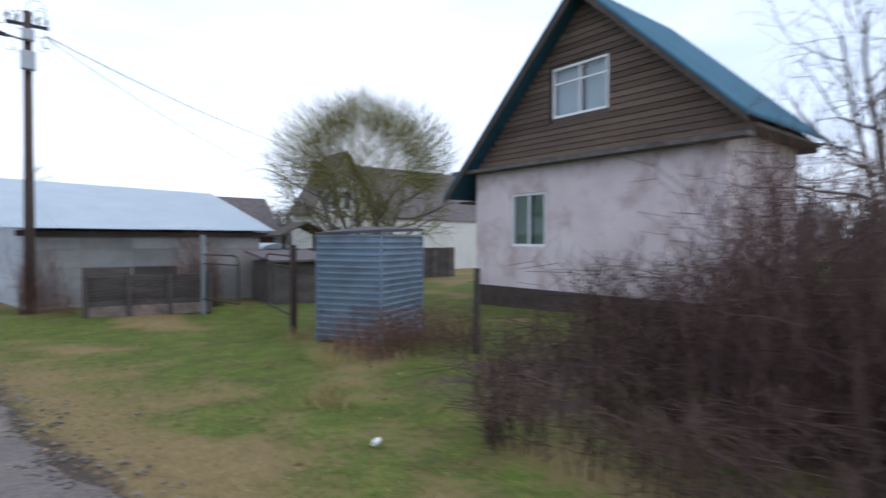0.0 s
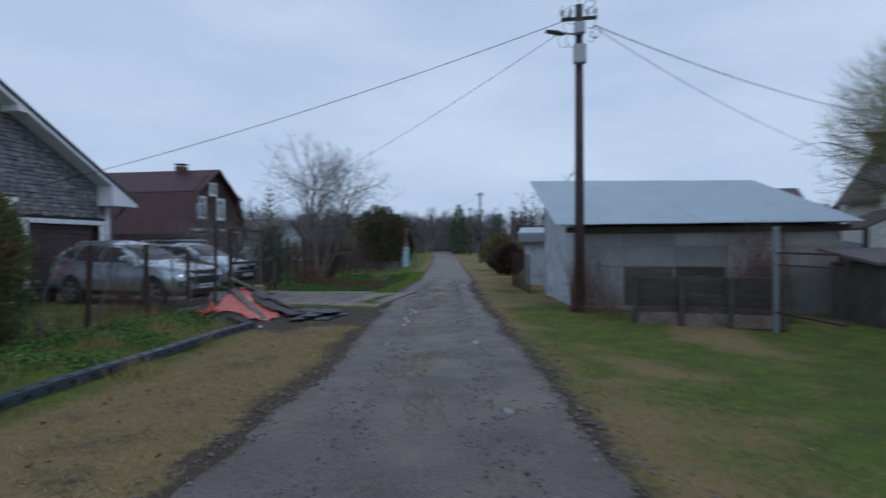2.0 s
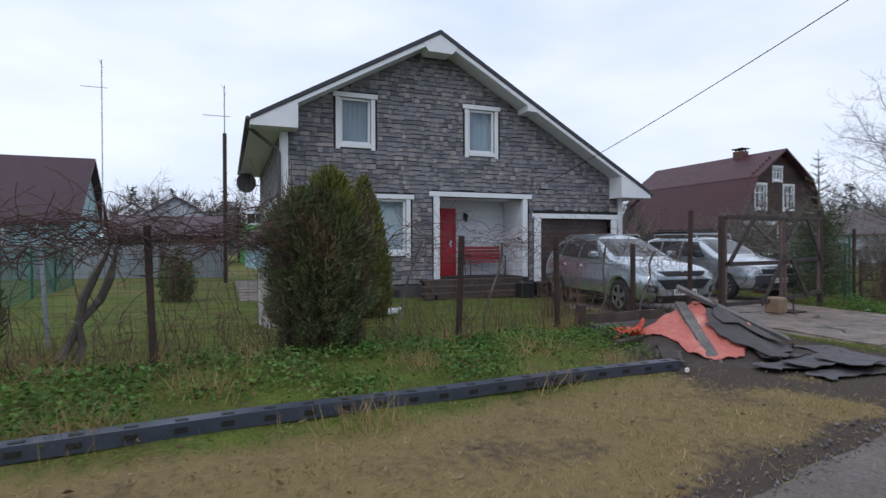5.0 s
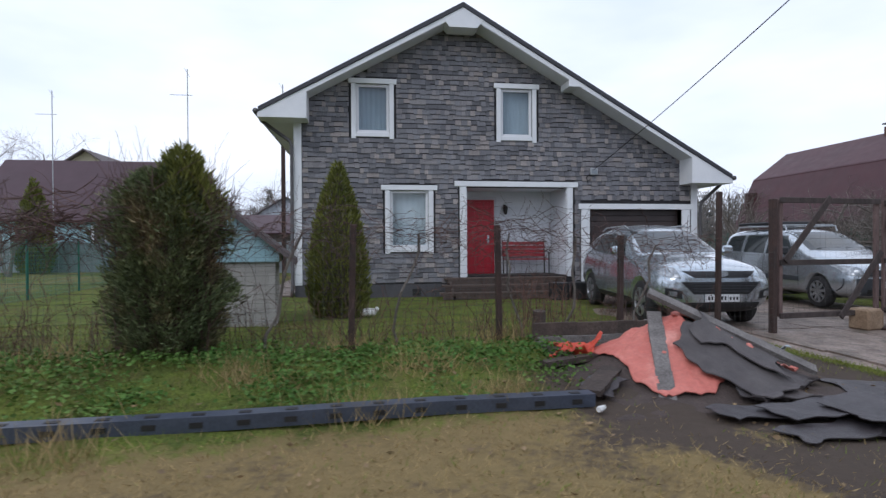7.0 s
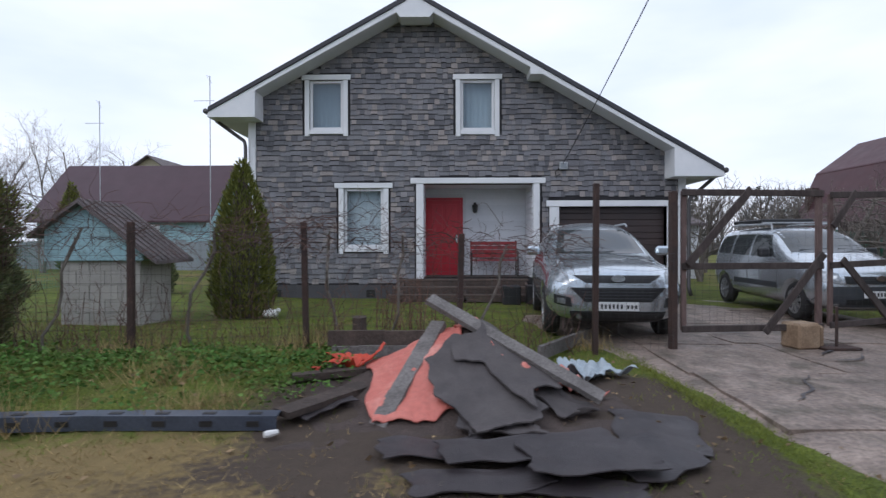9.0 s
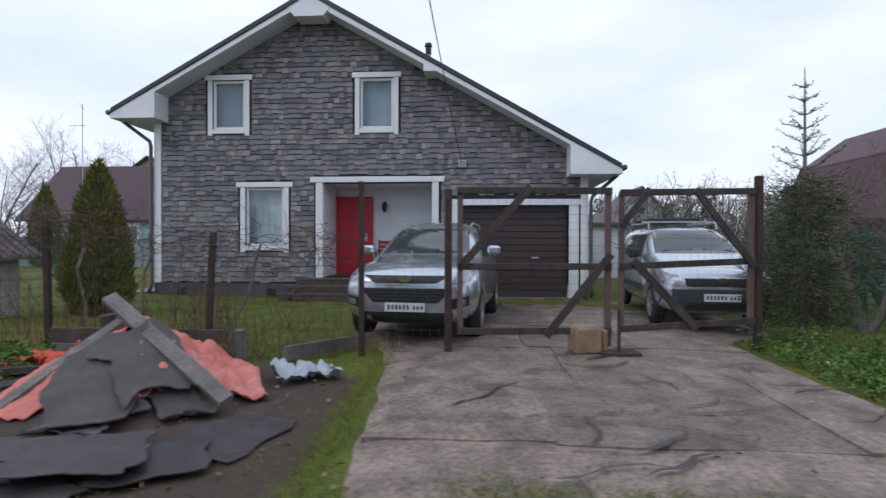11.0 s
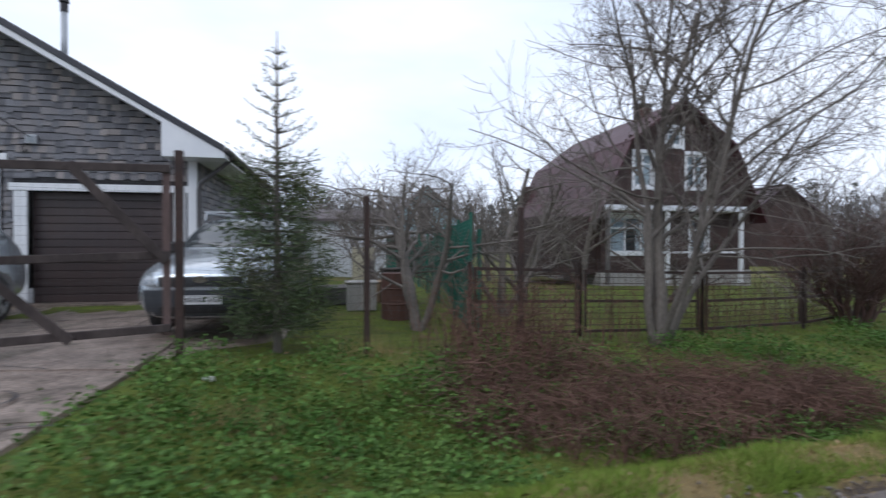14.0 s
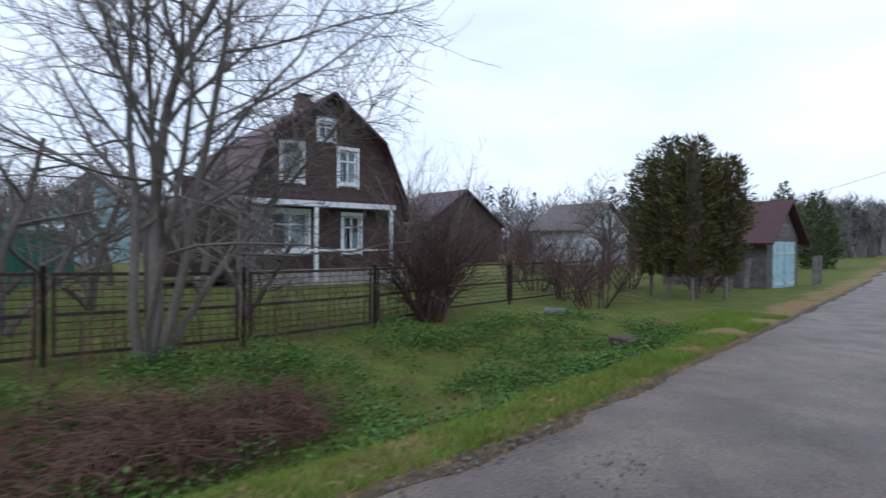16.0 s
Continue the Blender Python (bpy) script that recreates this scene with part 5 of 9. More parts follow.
def wheel(root, x, y, r, spokes, tyre_w=0.22, hub=M_RIM):
    s = 1 if y > 0 else -1
    holder = new("wheel")
    holder.parent = root
    holder.location = (x, y, r)
    g = Geo()
    prof = [(-tyre_w / 2, r * 0.66), (-tyre_w / 2, r * 0.9), (-tyre_w * 0.38, r * 0.985), (0, r), (tyre_w * 0.38, r * 0.985), (tyre_w / 2, r * 0.9), (tyre_w / 2, r * 0.66)]
    n = 36
    for i in range(n):
        a = 2 * math.pi * i / n
        g.v += [(q * math.cos(a), p, q * math.sin(a)) for p, q in prof]
    k = len(prof)
    for i in range(n):
        for j in range(k - 1):
            a, b = i * k + j, ((i + 1) % n) * k + j
            g.f.append((a, a + 1, b + 1, b))
    part("tyre", g, M_TYRE, holder, smooth=True)
    g = Geo()
    g.tube([(0, s * 0.02, 0), (0, s * 0.03, 0)], r * 0.64, 30)
    part("brake_disc", g, M_CARBLACK, holder)
    g = Geo()
    for i in range(n):
        a, b = 2 * math.pi * i / n, 2 * math.pi * (i + 1) / n
        q = []
        for c in (a, b):
            for rr, yy in ((r * 0.69, 0.5), (r * 0.62, 0.5), (r * 0.6, 0.38)):
                q.append((rr * math.cos(c), s * tyre_w * yy, rr * math.sin(c)))
        g.add(q, [(0, 1, 4, 3), (1, 2, 5, 4)])
    for i in range(spokes):
        a = 2 * math.pi * (i + 0.25) / spokes
        for da in ((-0.12, 0.12) if spokes < 8 else (0,)):
            p, q = (0.07 * math.cos(a), s * tyre_w * 0.42, 0.07 * math.sin(a)), (r * 0.63 * math.cos(a + da), s * tyre_w * 0.44, r * 0.63 * math.sin(a + da))
            g.beam(p, q, 0.05, 0.03, (0, s, 0))
    g.tube([(0, s * tyre_w * 0.36, 0), (0, s * tyre_w * 0.47, 0)], 0.085, 14)
    part("rim", g, hub, holder)


def number_plate(root, x, z, tilt=0):
    g = Geo()
    g.box(x, x + 0.012, -0.26, 0.26, z - 0.056, z + 0.056)
    p = part("number_plate", g, M_PLATE, root, "white number plate with unreadable dark characters", bevel=0.003)
    for i in range(9):
        y = -0.22 + 0.05 * i + (0.03 if i > 5 else 0)
        g = Geo()
        g.box(x + 0.012, x + 0.0135, y, y + 0.026, z - 0.028, z + (0.028 if i < 6 else 0.018))
        part("character", g, M_INK, p)


def suv():
    root = thing("suv", "silver compact SUV with roof rails parked on the driveway", "car", (-11.62, 16.78, 0.055), -6)
    root.scale = (1.04, 1.05, 1.07)
    S = []

    def row(x, pts, zc):
        S.append((x, pts, zc))

    row(2.2, [(0.42, 0.36), (0.6, 0.5), (0.62, 0.6), (0.6, 0.7), (0.5, 0.78), (0.3, 0.82)], 0.83)
    row(2.1, [(0.66, 0.26), (0.8, 0.45), (0.83, 0.62), (0.79, 0.78), (0.64, 0.88), (0.34, 0.93)], 0.94)
    row(1.8, [(0.76, 0.22), (0.89, 0.42), (0.9, 0.66), (0.87, 0.86), (0.72, 0.97), (0.36, 1.01)], 1.02)
    row(1.33, [(0.8, 0.21), (0.91, 0.42), (0.915, 0.68), (0.88, 0.92), (0.76, 1.02), (0.38, 1.07)], 1.08)
    row(0.95, [(0.82, 0.21), (0.91, 0.42), (0.915, 0.7), (0.88, 0.96), (0.77, 1.06), (0.42, 1.12)], 1.13)
    row(0.5, [(0.83, 0.21), (0.905, 0.42), (0.915, 0.7), (0.87, 0.99), (0.77, 1.25), (0.48, 1.37)], 1.39)
    row(0.0, [(0.83, 0.21), (0.905, 0.42), (0.915, 0.72), (0.87, 1.01), (0.69, 1.48), (0.46, 1.6)], 1.63)
    row(-0.7, [(0.83, 0.21), (0.905, 0.42), (0.915, 0.74), (0.87, 1.04), (0.68, 1.5), (0.46, 1.63)], 1.66)
    row(-1.3, [(0.83, 0.22), (0.91, 0.44), (0.92, 0.78), (0.88, 1.08), (0.67, 1.48), (0.45, 1.6)], 1.63)
    row(-1.8, [(0.8, 0.26), (0.9, 0.46), (0.91, 0.8), (0.85, 1.1), (0.64, 1.42), (0.43, 1.54)], 1.57)
    row(-2.1, [(0.72, 0.32), (0.84, 0.5), (0.85, 0.78), (0.76, 1.08), (0.58, 1.26), (0.4, 1.34)], 1.36)
    row(-2.2, [(0.5, 0.4), (0.66, 0.54), (0.66, 0.76), (0.6, 0.95), (0.48, 1.05), (0.3, 1.1)], 1.11)
    body, tree = car_body("suv_body", S, root, M_SILVER, (1.33, -1.31), 0.345, 0.82)
    for x in (1.33, -1.31):
        for y in (-0.79, 0.79):
            wheel(root, x, y, 0.345, 5)
    front = lambda nm, c, m, lb="", off=0.006, n=8: trim(nm, tree, "x", c, m, root, lb, n, off)
    front("windscreen", [(-0.66, 1.13), (0.66, 1.13), (0.56, 1.5), (-0.56, 1.5)], M_CARGLASS, "dark reflecting windscreen", 0.004, 12)
    front("upper_grille", [(-0.4, 0.77), (0.4, 0.77), (0.56, 0.865), (-0.56, 0.865)], M_CARBLACK, "slim black grille")
    g = Geo()
    g.tube([(2.19, 0, 0.83), (2.215, 0, 0.83)], 0.06, 20)
    badge = part("badge", g, M_CHROME, root, "plain chrome oval badge")
    badge.scale = (1, 1.5, 0.75)
    badge.location = (0.0, 0, 0.83 * 0.25)
    front("lower_grille", [(-0.42, 0.53), (0.42, 0.53), (0.6, 0.71), (-0.6, 0.71)], M_CARBLACK, "black hexagonal lower grille")
    for i in range(4):
        z = 0.57 + 0.04 * i
        front("grille_bar", [(-0.42 - 0.02 * i, z), (0.42 + 0.02 * i, z), (0.42 + 0.02 * i, z + 0.01), (-0.42 - 0.02 * i, z + 0.01)], M_CARGREY, "", 0.014, 4)
    front("bumper_skirt", [(-0.74, 0.25), (0.74, 0.25), (0.8, 0.41), (-0.8, 0.41)], M_CARBLACK, "black lower bumper")
    for s in (-1, 1):
        front("headlight", [(s * 0.6, 0.76), (s * 0.81, 0.79), (s * 0.87, 0.99), (s * 0.63, 0.9)], M_HEADLAMP, "clear swept-back headlight", 0.01)
        front("fog_surround", [(s * 0.58, 0.46), (s * 0.8, 0.5), (s * 0.8, 0.62), (s * 0.6, 0.58)], M_CARBLACK)
        front("fog_light", [(s * 0.66, 0.5), (s * 0.76, 0.51), (s * 0.76, 0.58), (s * 0.66, 0.57)], M_HEADLAMP, "", 0.016)
        side = lambda nm, c, m, lb="", off=0.005, n=6: trim(nm, tree, "y", c, m, root, lb, n, off, s)
        side("front_side_window", [(0.52, 1.07), (-0.32, 1.08), (-0.32, 1.45), (0.12, 1.43)], M_CARGLASS, "dark side window")
        side("rear_side_window", [(-0.38, 1.08), (-1.2, 1.13), (-1.12, 1.46), (-0.38, 1.46)], M_CARGLASS, "dark side window")
        side("quarter_window", [(-1.26, 1.14), (-1.72, 1.24), (-1.5, 1.4), (-1.2, 1.45)], M_CARGLASS, "dark quarter window")
        side("sill_cladding", [(0.9, 0.24), (-0.9, 0.24), (-0.9, 0.38), (0.9, 0.38)], M_CARBLACK)
        for xs in (0.78, -0.35, -1.02):
            side("door_gap", [(xs, 0.4), (xs - 0.008, 0.4), (xs - 0.008, 1.03), (xs, 1.03)], M_CARBLACK, "", 0.003)
        for xs in (-0.18, -0.9):
            side("door_handle", [(xs, 0.9), (xs - 0.18, 0.9), (xs - 0.18, 0.935), (xs, 0.935)], M_CHROME, "", 0.03)
        g = Geo()
        g.box(-0.07, 0.07, 0, 0.2 * s, 0, 0.14)
        mir = part("wing_mirror", g, M_SILVER, root, bevel=0.035)
        mir.location = (0.55, s * 0.9, 1.1)
        g = Geo()
        g.tube([(0.0, s * 0.58, 1.56), (-0.15, s * 0.585, 1.605), (-1.2, s * 0.58, 1.6), (-1.45, s * 0.57, 1.54)], 0.016, 6)
        part("roof_rail", g, M_LAMPGREY, root)
        g = Geo()
        g.tube([(0.93, s * 0.05, 1.14), (0.9, s * 0.55, 1.13)], 0.012, 5)
        part("wiper", g, M_CARBLACK, root)
    number_plate(root, 2.205, 0.475)
    return root


def van():
    root = thing("van", "silver estate van with dark bumper parked on the driveway", "car", (-13.08, 21.46, 0.055), -5)
    root.scale = (1.03, 1.03, 1.05)
    S = []

    def row(x, pts, zc):
        S.append((x, pts, zc))

    row(2.22, [(0.45, 0.34), (0.62, 0.48), (0.65, 0.6), (0.62, 0.7), (0.5, 0.76), (0.3, 0.79)], 0.8)
    row(2.12, [(0.66, 0.24), (0.8, 0.42), (0.81, 0.6), (0.77, 0.76), (0.62, 0.85), (0.34, 0.88)], 0.89)
    row(1.8, [(0.74, 0.2), (0.86, 0.4), (0.87, 0.64), (0.83, 0.86), (0.7, 0.95), (0.36, 0.98)], 0.99)
    row(1.35, [(0.78, 0.2), (0.87, 0.4), (0.88, 0.66), (0.85, 0.92), (0.74, 1.04), (0.38, 1.08)], 1.09)
    row(1.0, [(0.78, 0.2), (0.87, 0.4), (0.88, 0.68), (0.85, 0.95), (0.76, 1.1), (0.42, 1.17)], 1.18)
    row(0.55, [(0.78, 0.2), (0.87, 0.4), (0.88, 0.7), (0.85, 0.97), (0.75, 1.32), (0.48, 1.43)], 1.45)
    row(0.15, [(0.78, 0.2), (0.87, 0.4), (0.88, 0.7), (0.85, 0.98), (0.71, 1.5), (0.5, 1.6)], 1.62)
    row(-0.7, [(0.78, 0.2), (0.87, 0.4), (0.88, 0.72), (0.85, 1.0), (0.71, 1.52), (0.5, 1.63)], 1.65)
    row(-1.7, [(0.78, 0.22), (0.87, 0.42), (0.88, 0.74), (0.85, 1.02), (0.7, 1.52), (0.5, 1.62)], 1.64)
    row(-2.1, [(0.74, 0.26), (0.84, 0.44), (0.86, 0.74), (0.83, 1.02), (0.68, 1.5), (0.48, 1.58)], 1.6)
    row(-2.22, [(0.6, 0.36), (0.72, 0.5), (0.74, 0.74), (0.7, 1.0), (0.58, 1.36), (0.4, 1.44)], 1.46)
    body, tree = car_body("van_body", S, root, M_SILVER_DARK, (1.36, -1.5), 0.32, 0.78)
    for x in (1.36, -1.5):
        for y in (-0.76, 0.76):
            wheel(root, x, y, 0.32, 9, 0.19)
    front = lambda nm, c, m, lb="", off=0.006, n=8: trim(nm, tree, "x", c, m, root, lb, n, off)
    front("windscreen", [(-0.68, 1.14), (0.68, 1.14), (0.58, 1.54), (-0.58, 1.54)], M_CARGLASS, "dark reflecting windscreen", 0.004, 12)
    front("bumper", [(-0.82, 0.3), (0.82, 0.3), (0.82, 0.62), (-0.82, 0.62)], M_CARGREY, "unpainted dark grey bumper", 0.01, 12)
    front("grille", [(-0.5, 0.66), (0.5, 0.66), (0.52, 0.78), (-0.52, 0.78)], M_CARBLACK, "black grille")
    front("air_intake", [(-0.5, 0.34), (0.5, 0.34), (0.5, 0.42), (-0.5, 0.42)], M_CARBLACK, "", 0.016)
    g = Geo()
    g.tube([(2.21, 0, 0.78), (2.235, 0, 0.78)], 0.055, 20)
    badge = part("badge", g, M_CHROME, root, "plain chrome oval badge")
    badge.scale, badge.location = (1, 1.5, 0.8), (0, 0, 0.78 * 0.2 - 0.03)
    for s in (-1, 1):
        front("headlight", [(s * 0.54, 0.66), (s * 0.8, 0.68), (s * 0.82, 0.88), (s * 0.6, 0.82)], M_HEADLAMP, "large clear headlight", 0.009)
        side = lambda nm, c, m, lb="", off=0.005, n=6: trim(nm, tree, "y", c, m, root, lb, n, off, s)
        side("front_side_window", [(0.62, 1.06), (-0.3, 1.06), (-0.3, 1.47), (0.22, 1.46)], M_CARGLASS, "dark side window")
        side("rear_side_window", [(-0.4, 1.06), (-1.15, 1.08), (-1.15, 1.48), (-0.4, 1.48)], M_CARGLASS, "dark side window")
        side("quarter_window", [(-1.28, 1.09), (-1.95, 1.1), (-1.88, 1.46), (-1.28, 1.48)], M_CARGLASS, "dark quarter window")
        side("rub_strip", [(0.85, 0.5), (-0.95, 0.5), (-0.95, 0.6), (0.85, 0.6)], M_CARGREY, "", 0.012)
        for xs in (0.82, -0.35, -1.2):
            side("door_gap", [(xs, 0.3), (xs - 0.008, 0.3), (xs - 0.008, 1.03), (xs, 1.03)], M_CARBLACK, "", 0.003)
        g = Geo()
        g.box(-0.07, 0.06, 0, 0.19 * s, 0, 0.17)
        mir = part("wing_mirror", g, M_CARBLACK, root, bevel=0.03)
        mir.location = (0.5, s * 0.86, 1.05)
        g = Geo()
        g.tube([(0.1, s * 0.6, 1.56), (0.05, s * 0.6, 1.68), (-1.7, s * 0.6, 1.69), (-1.8, s * 0.58, 1.58)], 0.018, 6)
        part("roof_rail", g, M_LAMPGREY, root)
        g = Geo()
        g.tube([(1.0, s * 0.08, 1.2), (0.97, s * 0.55, 1.18)], 0.012, 5)
        part("wiper", g, M_CARBLACK, root)
    for x in (-0.15, -1.2):
        g = Geo()
        g.beam((x, -0.68, 1.71), (x, 0.68, 1.71), 0.05, 0.03)
        part("roof_bar", g, M_LAMPGREY, root)
    g = Geo()
    g.box(-1.9, -0.5, -0.5, 0.5, 1.73, 1.8)
    part("roof_load", g, M_CARBLACK, root, bevel=0.02)
    number_plate(root, 2.23, 0.5)
    return root


suv()
van()

# ---- plants ----
def fast_mesh(name, verts, tris, mat):
    """A mesh of triangles from arrays."""
    me = bpy.data.meshes.new(name)
    v, t = np.asarray(verts, dtype=np.float32), np.asarray(tris, dtype=np.int32)
    me.vertices.add(len(v))
    me.vertices.foreach_set("co", v.ravel())
    me.loops.add(t.size)
    me.loops.foreach_set("vertex_index", t.ravel())
    me.polygons.add(len(t))
    me.polygons.foreach_set("loop_start", np.arange(0, t.size, 3, dtype=np.int32))
    me.polygons.foreach_set("loop_total", np.full(len(t), 3, dtype=np.int32))
    me.update(calc_edges=True)
    me.materials.append(mat)
    return me


def blades(name, centres, dirs, lengths, widths, mat, rng, fold=False):
    """Many small pointed leaves: one triangle each, or a folded pair."""
    c, d = np.asarray(centres), np.asarray(dirs)
    d = d / np.linalg.norm(d, axis=1, keepdims=True)
    s = np.cross(d, rng.normal(size=d.shape))
    s /= np.linalg.norm(s, axis=1, keepdims=True) + 1e-9
    n = len(c)
    ln, w = np.asarray(lengths)[:, None], np.asarray(widths)[:, None]
    if not fold:
        v = np.stack([c - s * w / 2, c + s * w / 2, c + d * ln], axis=1).reshape(-1, 3)
        return fast_mesh(name, v, np.arange(3 * n).reshape(-1, 3), mat)
    up = np.cross(s, d)
    v = np.stack([c, c + d * ln * 0.45 - s * w / 2 + up * w * 0.2, c + d * ln, c + d * ln * 0.45 + s * w / 2 + up * w * 0.2], axis=1).reshape(-1, 3)
    k = np.arange(n)[:, None] * 4
    t = np.concatenate([k + np.array([[0, 2, 1]]), k + np.array([[0, 3, 2]])], axis=0)
    return fast_mesh(name, v, t, mat)


def limb(rng, store, p, d, length, r, level, spec):
    """One branch and, from it, the next order of branches. store: a list a level of (points, radii)."""
    n = spec["segs"][level]
    pts, radii = [p.copy()], [r]
    step = length / n
    tip = r * spec["taper"][level]
    for i in range(n):
        wob = Vector((rng.gauss(0, 1), rng.gauss(0, 1), rng.gauss(0, 1))) * spec["wob"][level]
        d = (d + wob + Vector((0, 0, spec["up"][level]))).normalized()
        p = p + d * step
        pts.append(p.copy())
        radii.append(r + (tip - r) * (i + 1) / n)
    store[level].append((pts, radii))
    if level + 1 >= len(spec["segs"]):
        return
    k = spec["kids"][level]
    k = int(k) + (rng.random() < k - int(k))
    lo = spec["from"][level]
    for i in range(k):
        u = lo + (1 - lo) * (i + rng.random()) / k
        f = u * n
        j = min(int(f), n - 1)
        q = pts[j].lerp(pts[j + 1], f - j)
        axis = (pts[j + 1] - pts[j]).normalized()
        side = axis.orthogonal().normalized()
        side.rotate(Matrix.Rotation(rng.uniform(0, 2 * math.pi), 3, axis))
        a = radians(rng.gauss(spec["angle"][level], 10))
        nd = axis * math.cos(a) + side * math.sin(a)
        rr = max((radii[j] + (radii[j + 1] - radii[j]) * (f - j)) * spec["thin"][level], spec["least"])
        limb(rng, store, q, nd, length * spec["short"][level] * rng.uniform(0.65, 1.2) * (1.15 - 0.5 * u), rr, level + 1, spec)


def bare_tree(name, label, at, seed, spec, stems, bark, twig, category="tree", wood_levels=2, group=""):
    """A leafless tree or shrub of tapered limbs and twigs."""
    rng = random.Random(seed)
    store = [[] for _ in spec["segs"]]
    z = ground_z(at[0], at[1])
    for dx, dy, lean, turn, length, r in stems:
        d = Vector((math.sin(radians(lean)) * math.cos(radians(turn)), math.sin(radians(lean)) * math.sin(radians(turn)), math.cos(radians(lean))))
        limb(rng, store, Vector((at[0] + dx, at[1] + dy, z - 0.1)), d, length, r, 0, spec)
    root = thing(name, label, category, (at[0], at[1], z), group=group)
    wood, fine = Geo(), Geo()
    for lv, items in enumerate(store):
        for pts, radii in items:
            (wood if lv < wood_levels else fine).tube(pts, radii, 7 if lv == 0 else (5 if lv < wood_levels else 3), cap=False)
    wpart("trunk", wood, bark, root, smooth=True)
    wpart("crown", fine, twig, root, kind="stuff")
    return root


TREE = dict(segs=(7, 6, 5, 4), taper=(0.35, 0.3, 0.35, 0.5), wob=(0.1, 0.14, 0.16, 0.18), up=(0.05, 0.06, 0.03, 0.02), kids=(9, 8, 5), angle=(48, 50, 45), thin=(0.55, 0.5, 0.55), short=(0.62, 0.5, 0.5), least=0.0035)
TREE["from"] = (0.3, 0.15, 0.1)
SHRUB = dict(segs=(6, 5, 4), taper=(0.3, 0.3, 0.4), wob=(0.12, 0.14, 0.16), up=(0.05, 0.04, 0.02), kids=(11, 6), angle=(35, 38), thin=(0.55, 0.55), short=(0.5, 0.5), least=0.003)
SHRUB["from"] = (0.2, 0.15)


def evergreen(name, label, at, profile, count, mat, seed, leaf=(0.11, 0.03), up=0.9, inner=0.55, core=None, category="shrub", lump=0.16):
    """A dense conifer: sprays on an uneven outline round an added filler shell. profile: (height, radius) pairs."""
    rng = np.random.default_rng(seed)
    z0 = ground_z(at[0], at[1])
    hs, rs = zip(*profile)
    h = rng.uniform(hs[0], hs[-1], count * 3)
    keep = rng.random(len(h)) < np.interp(h, hs, rs) / max(rs) * 0.9 + 0.1
    h = h[keep][:count]
    a = rng.uniform(0, 2 * np.pi, len(h))
    lum = np.array([1 + lump * noise.noise(Vector((math.cos(x) * 2.2, math.sin(x) * 2.2, y * 2.6 + seed))) + lump * 0.7 * noise.noise(Vector((math.cos(x) * 6, math.sin(x) * 6, y * 6 + seed))) for x, y in zip(a, h)])
    r = np.interp(h, hs, rs) * lum * np.sqrt(rng.uniform(inner ** 2, 1, len(h)))
    c = np.stack([at[0] + r * np.cos(a), at[1] + r * np.sin(a), z0 + h], axis=1)
    d = np.stack([np.cos(a), np.sin(a), np.full(len(a), up)], axis=1) + rng.normal(0, 0.4, (len(a), 3))
    root = thing(name, label, category, (*at, z0))
    ob = wpart("foliage", blades("foliage", c, d, rng.uniform(0.6, 1.3, len(a)) * leaf[0], rng.uniform(0.7, 1.3, len(a)) * leaf[1], mat, rng, True), mat, root, kind="stuff")
    # added closed shell within the sprays; its dark default stands for inner shade
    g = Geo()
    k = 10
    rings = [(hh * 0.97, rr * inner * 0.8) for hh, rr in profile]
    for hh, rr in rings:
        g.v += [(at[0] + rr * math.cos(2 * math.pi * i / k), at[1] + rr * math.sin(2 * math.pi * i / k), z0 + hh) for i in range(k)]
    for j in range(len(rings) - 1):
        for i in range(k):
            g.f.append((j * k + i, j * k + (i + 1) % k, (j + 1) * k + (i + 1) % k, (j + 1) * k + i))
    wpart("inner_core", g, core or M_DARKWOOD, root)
    g = Geo()
    g.tube([(at[0], at[1], z0 - 0.15), (at[0], at[1], z0 + hs[-1] * 0.8)], [0.07, 0.02], 7)
    wpart("trunk", g, M_BARK, root)
    return root


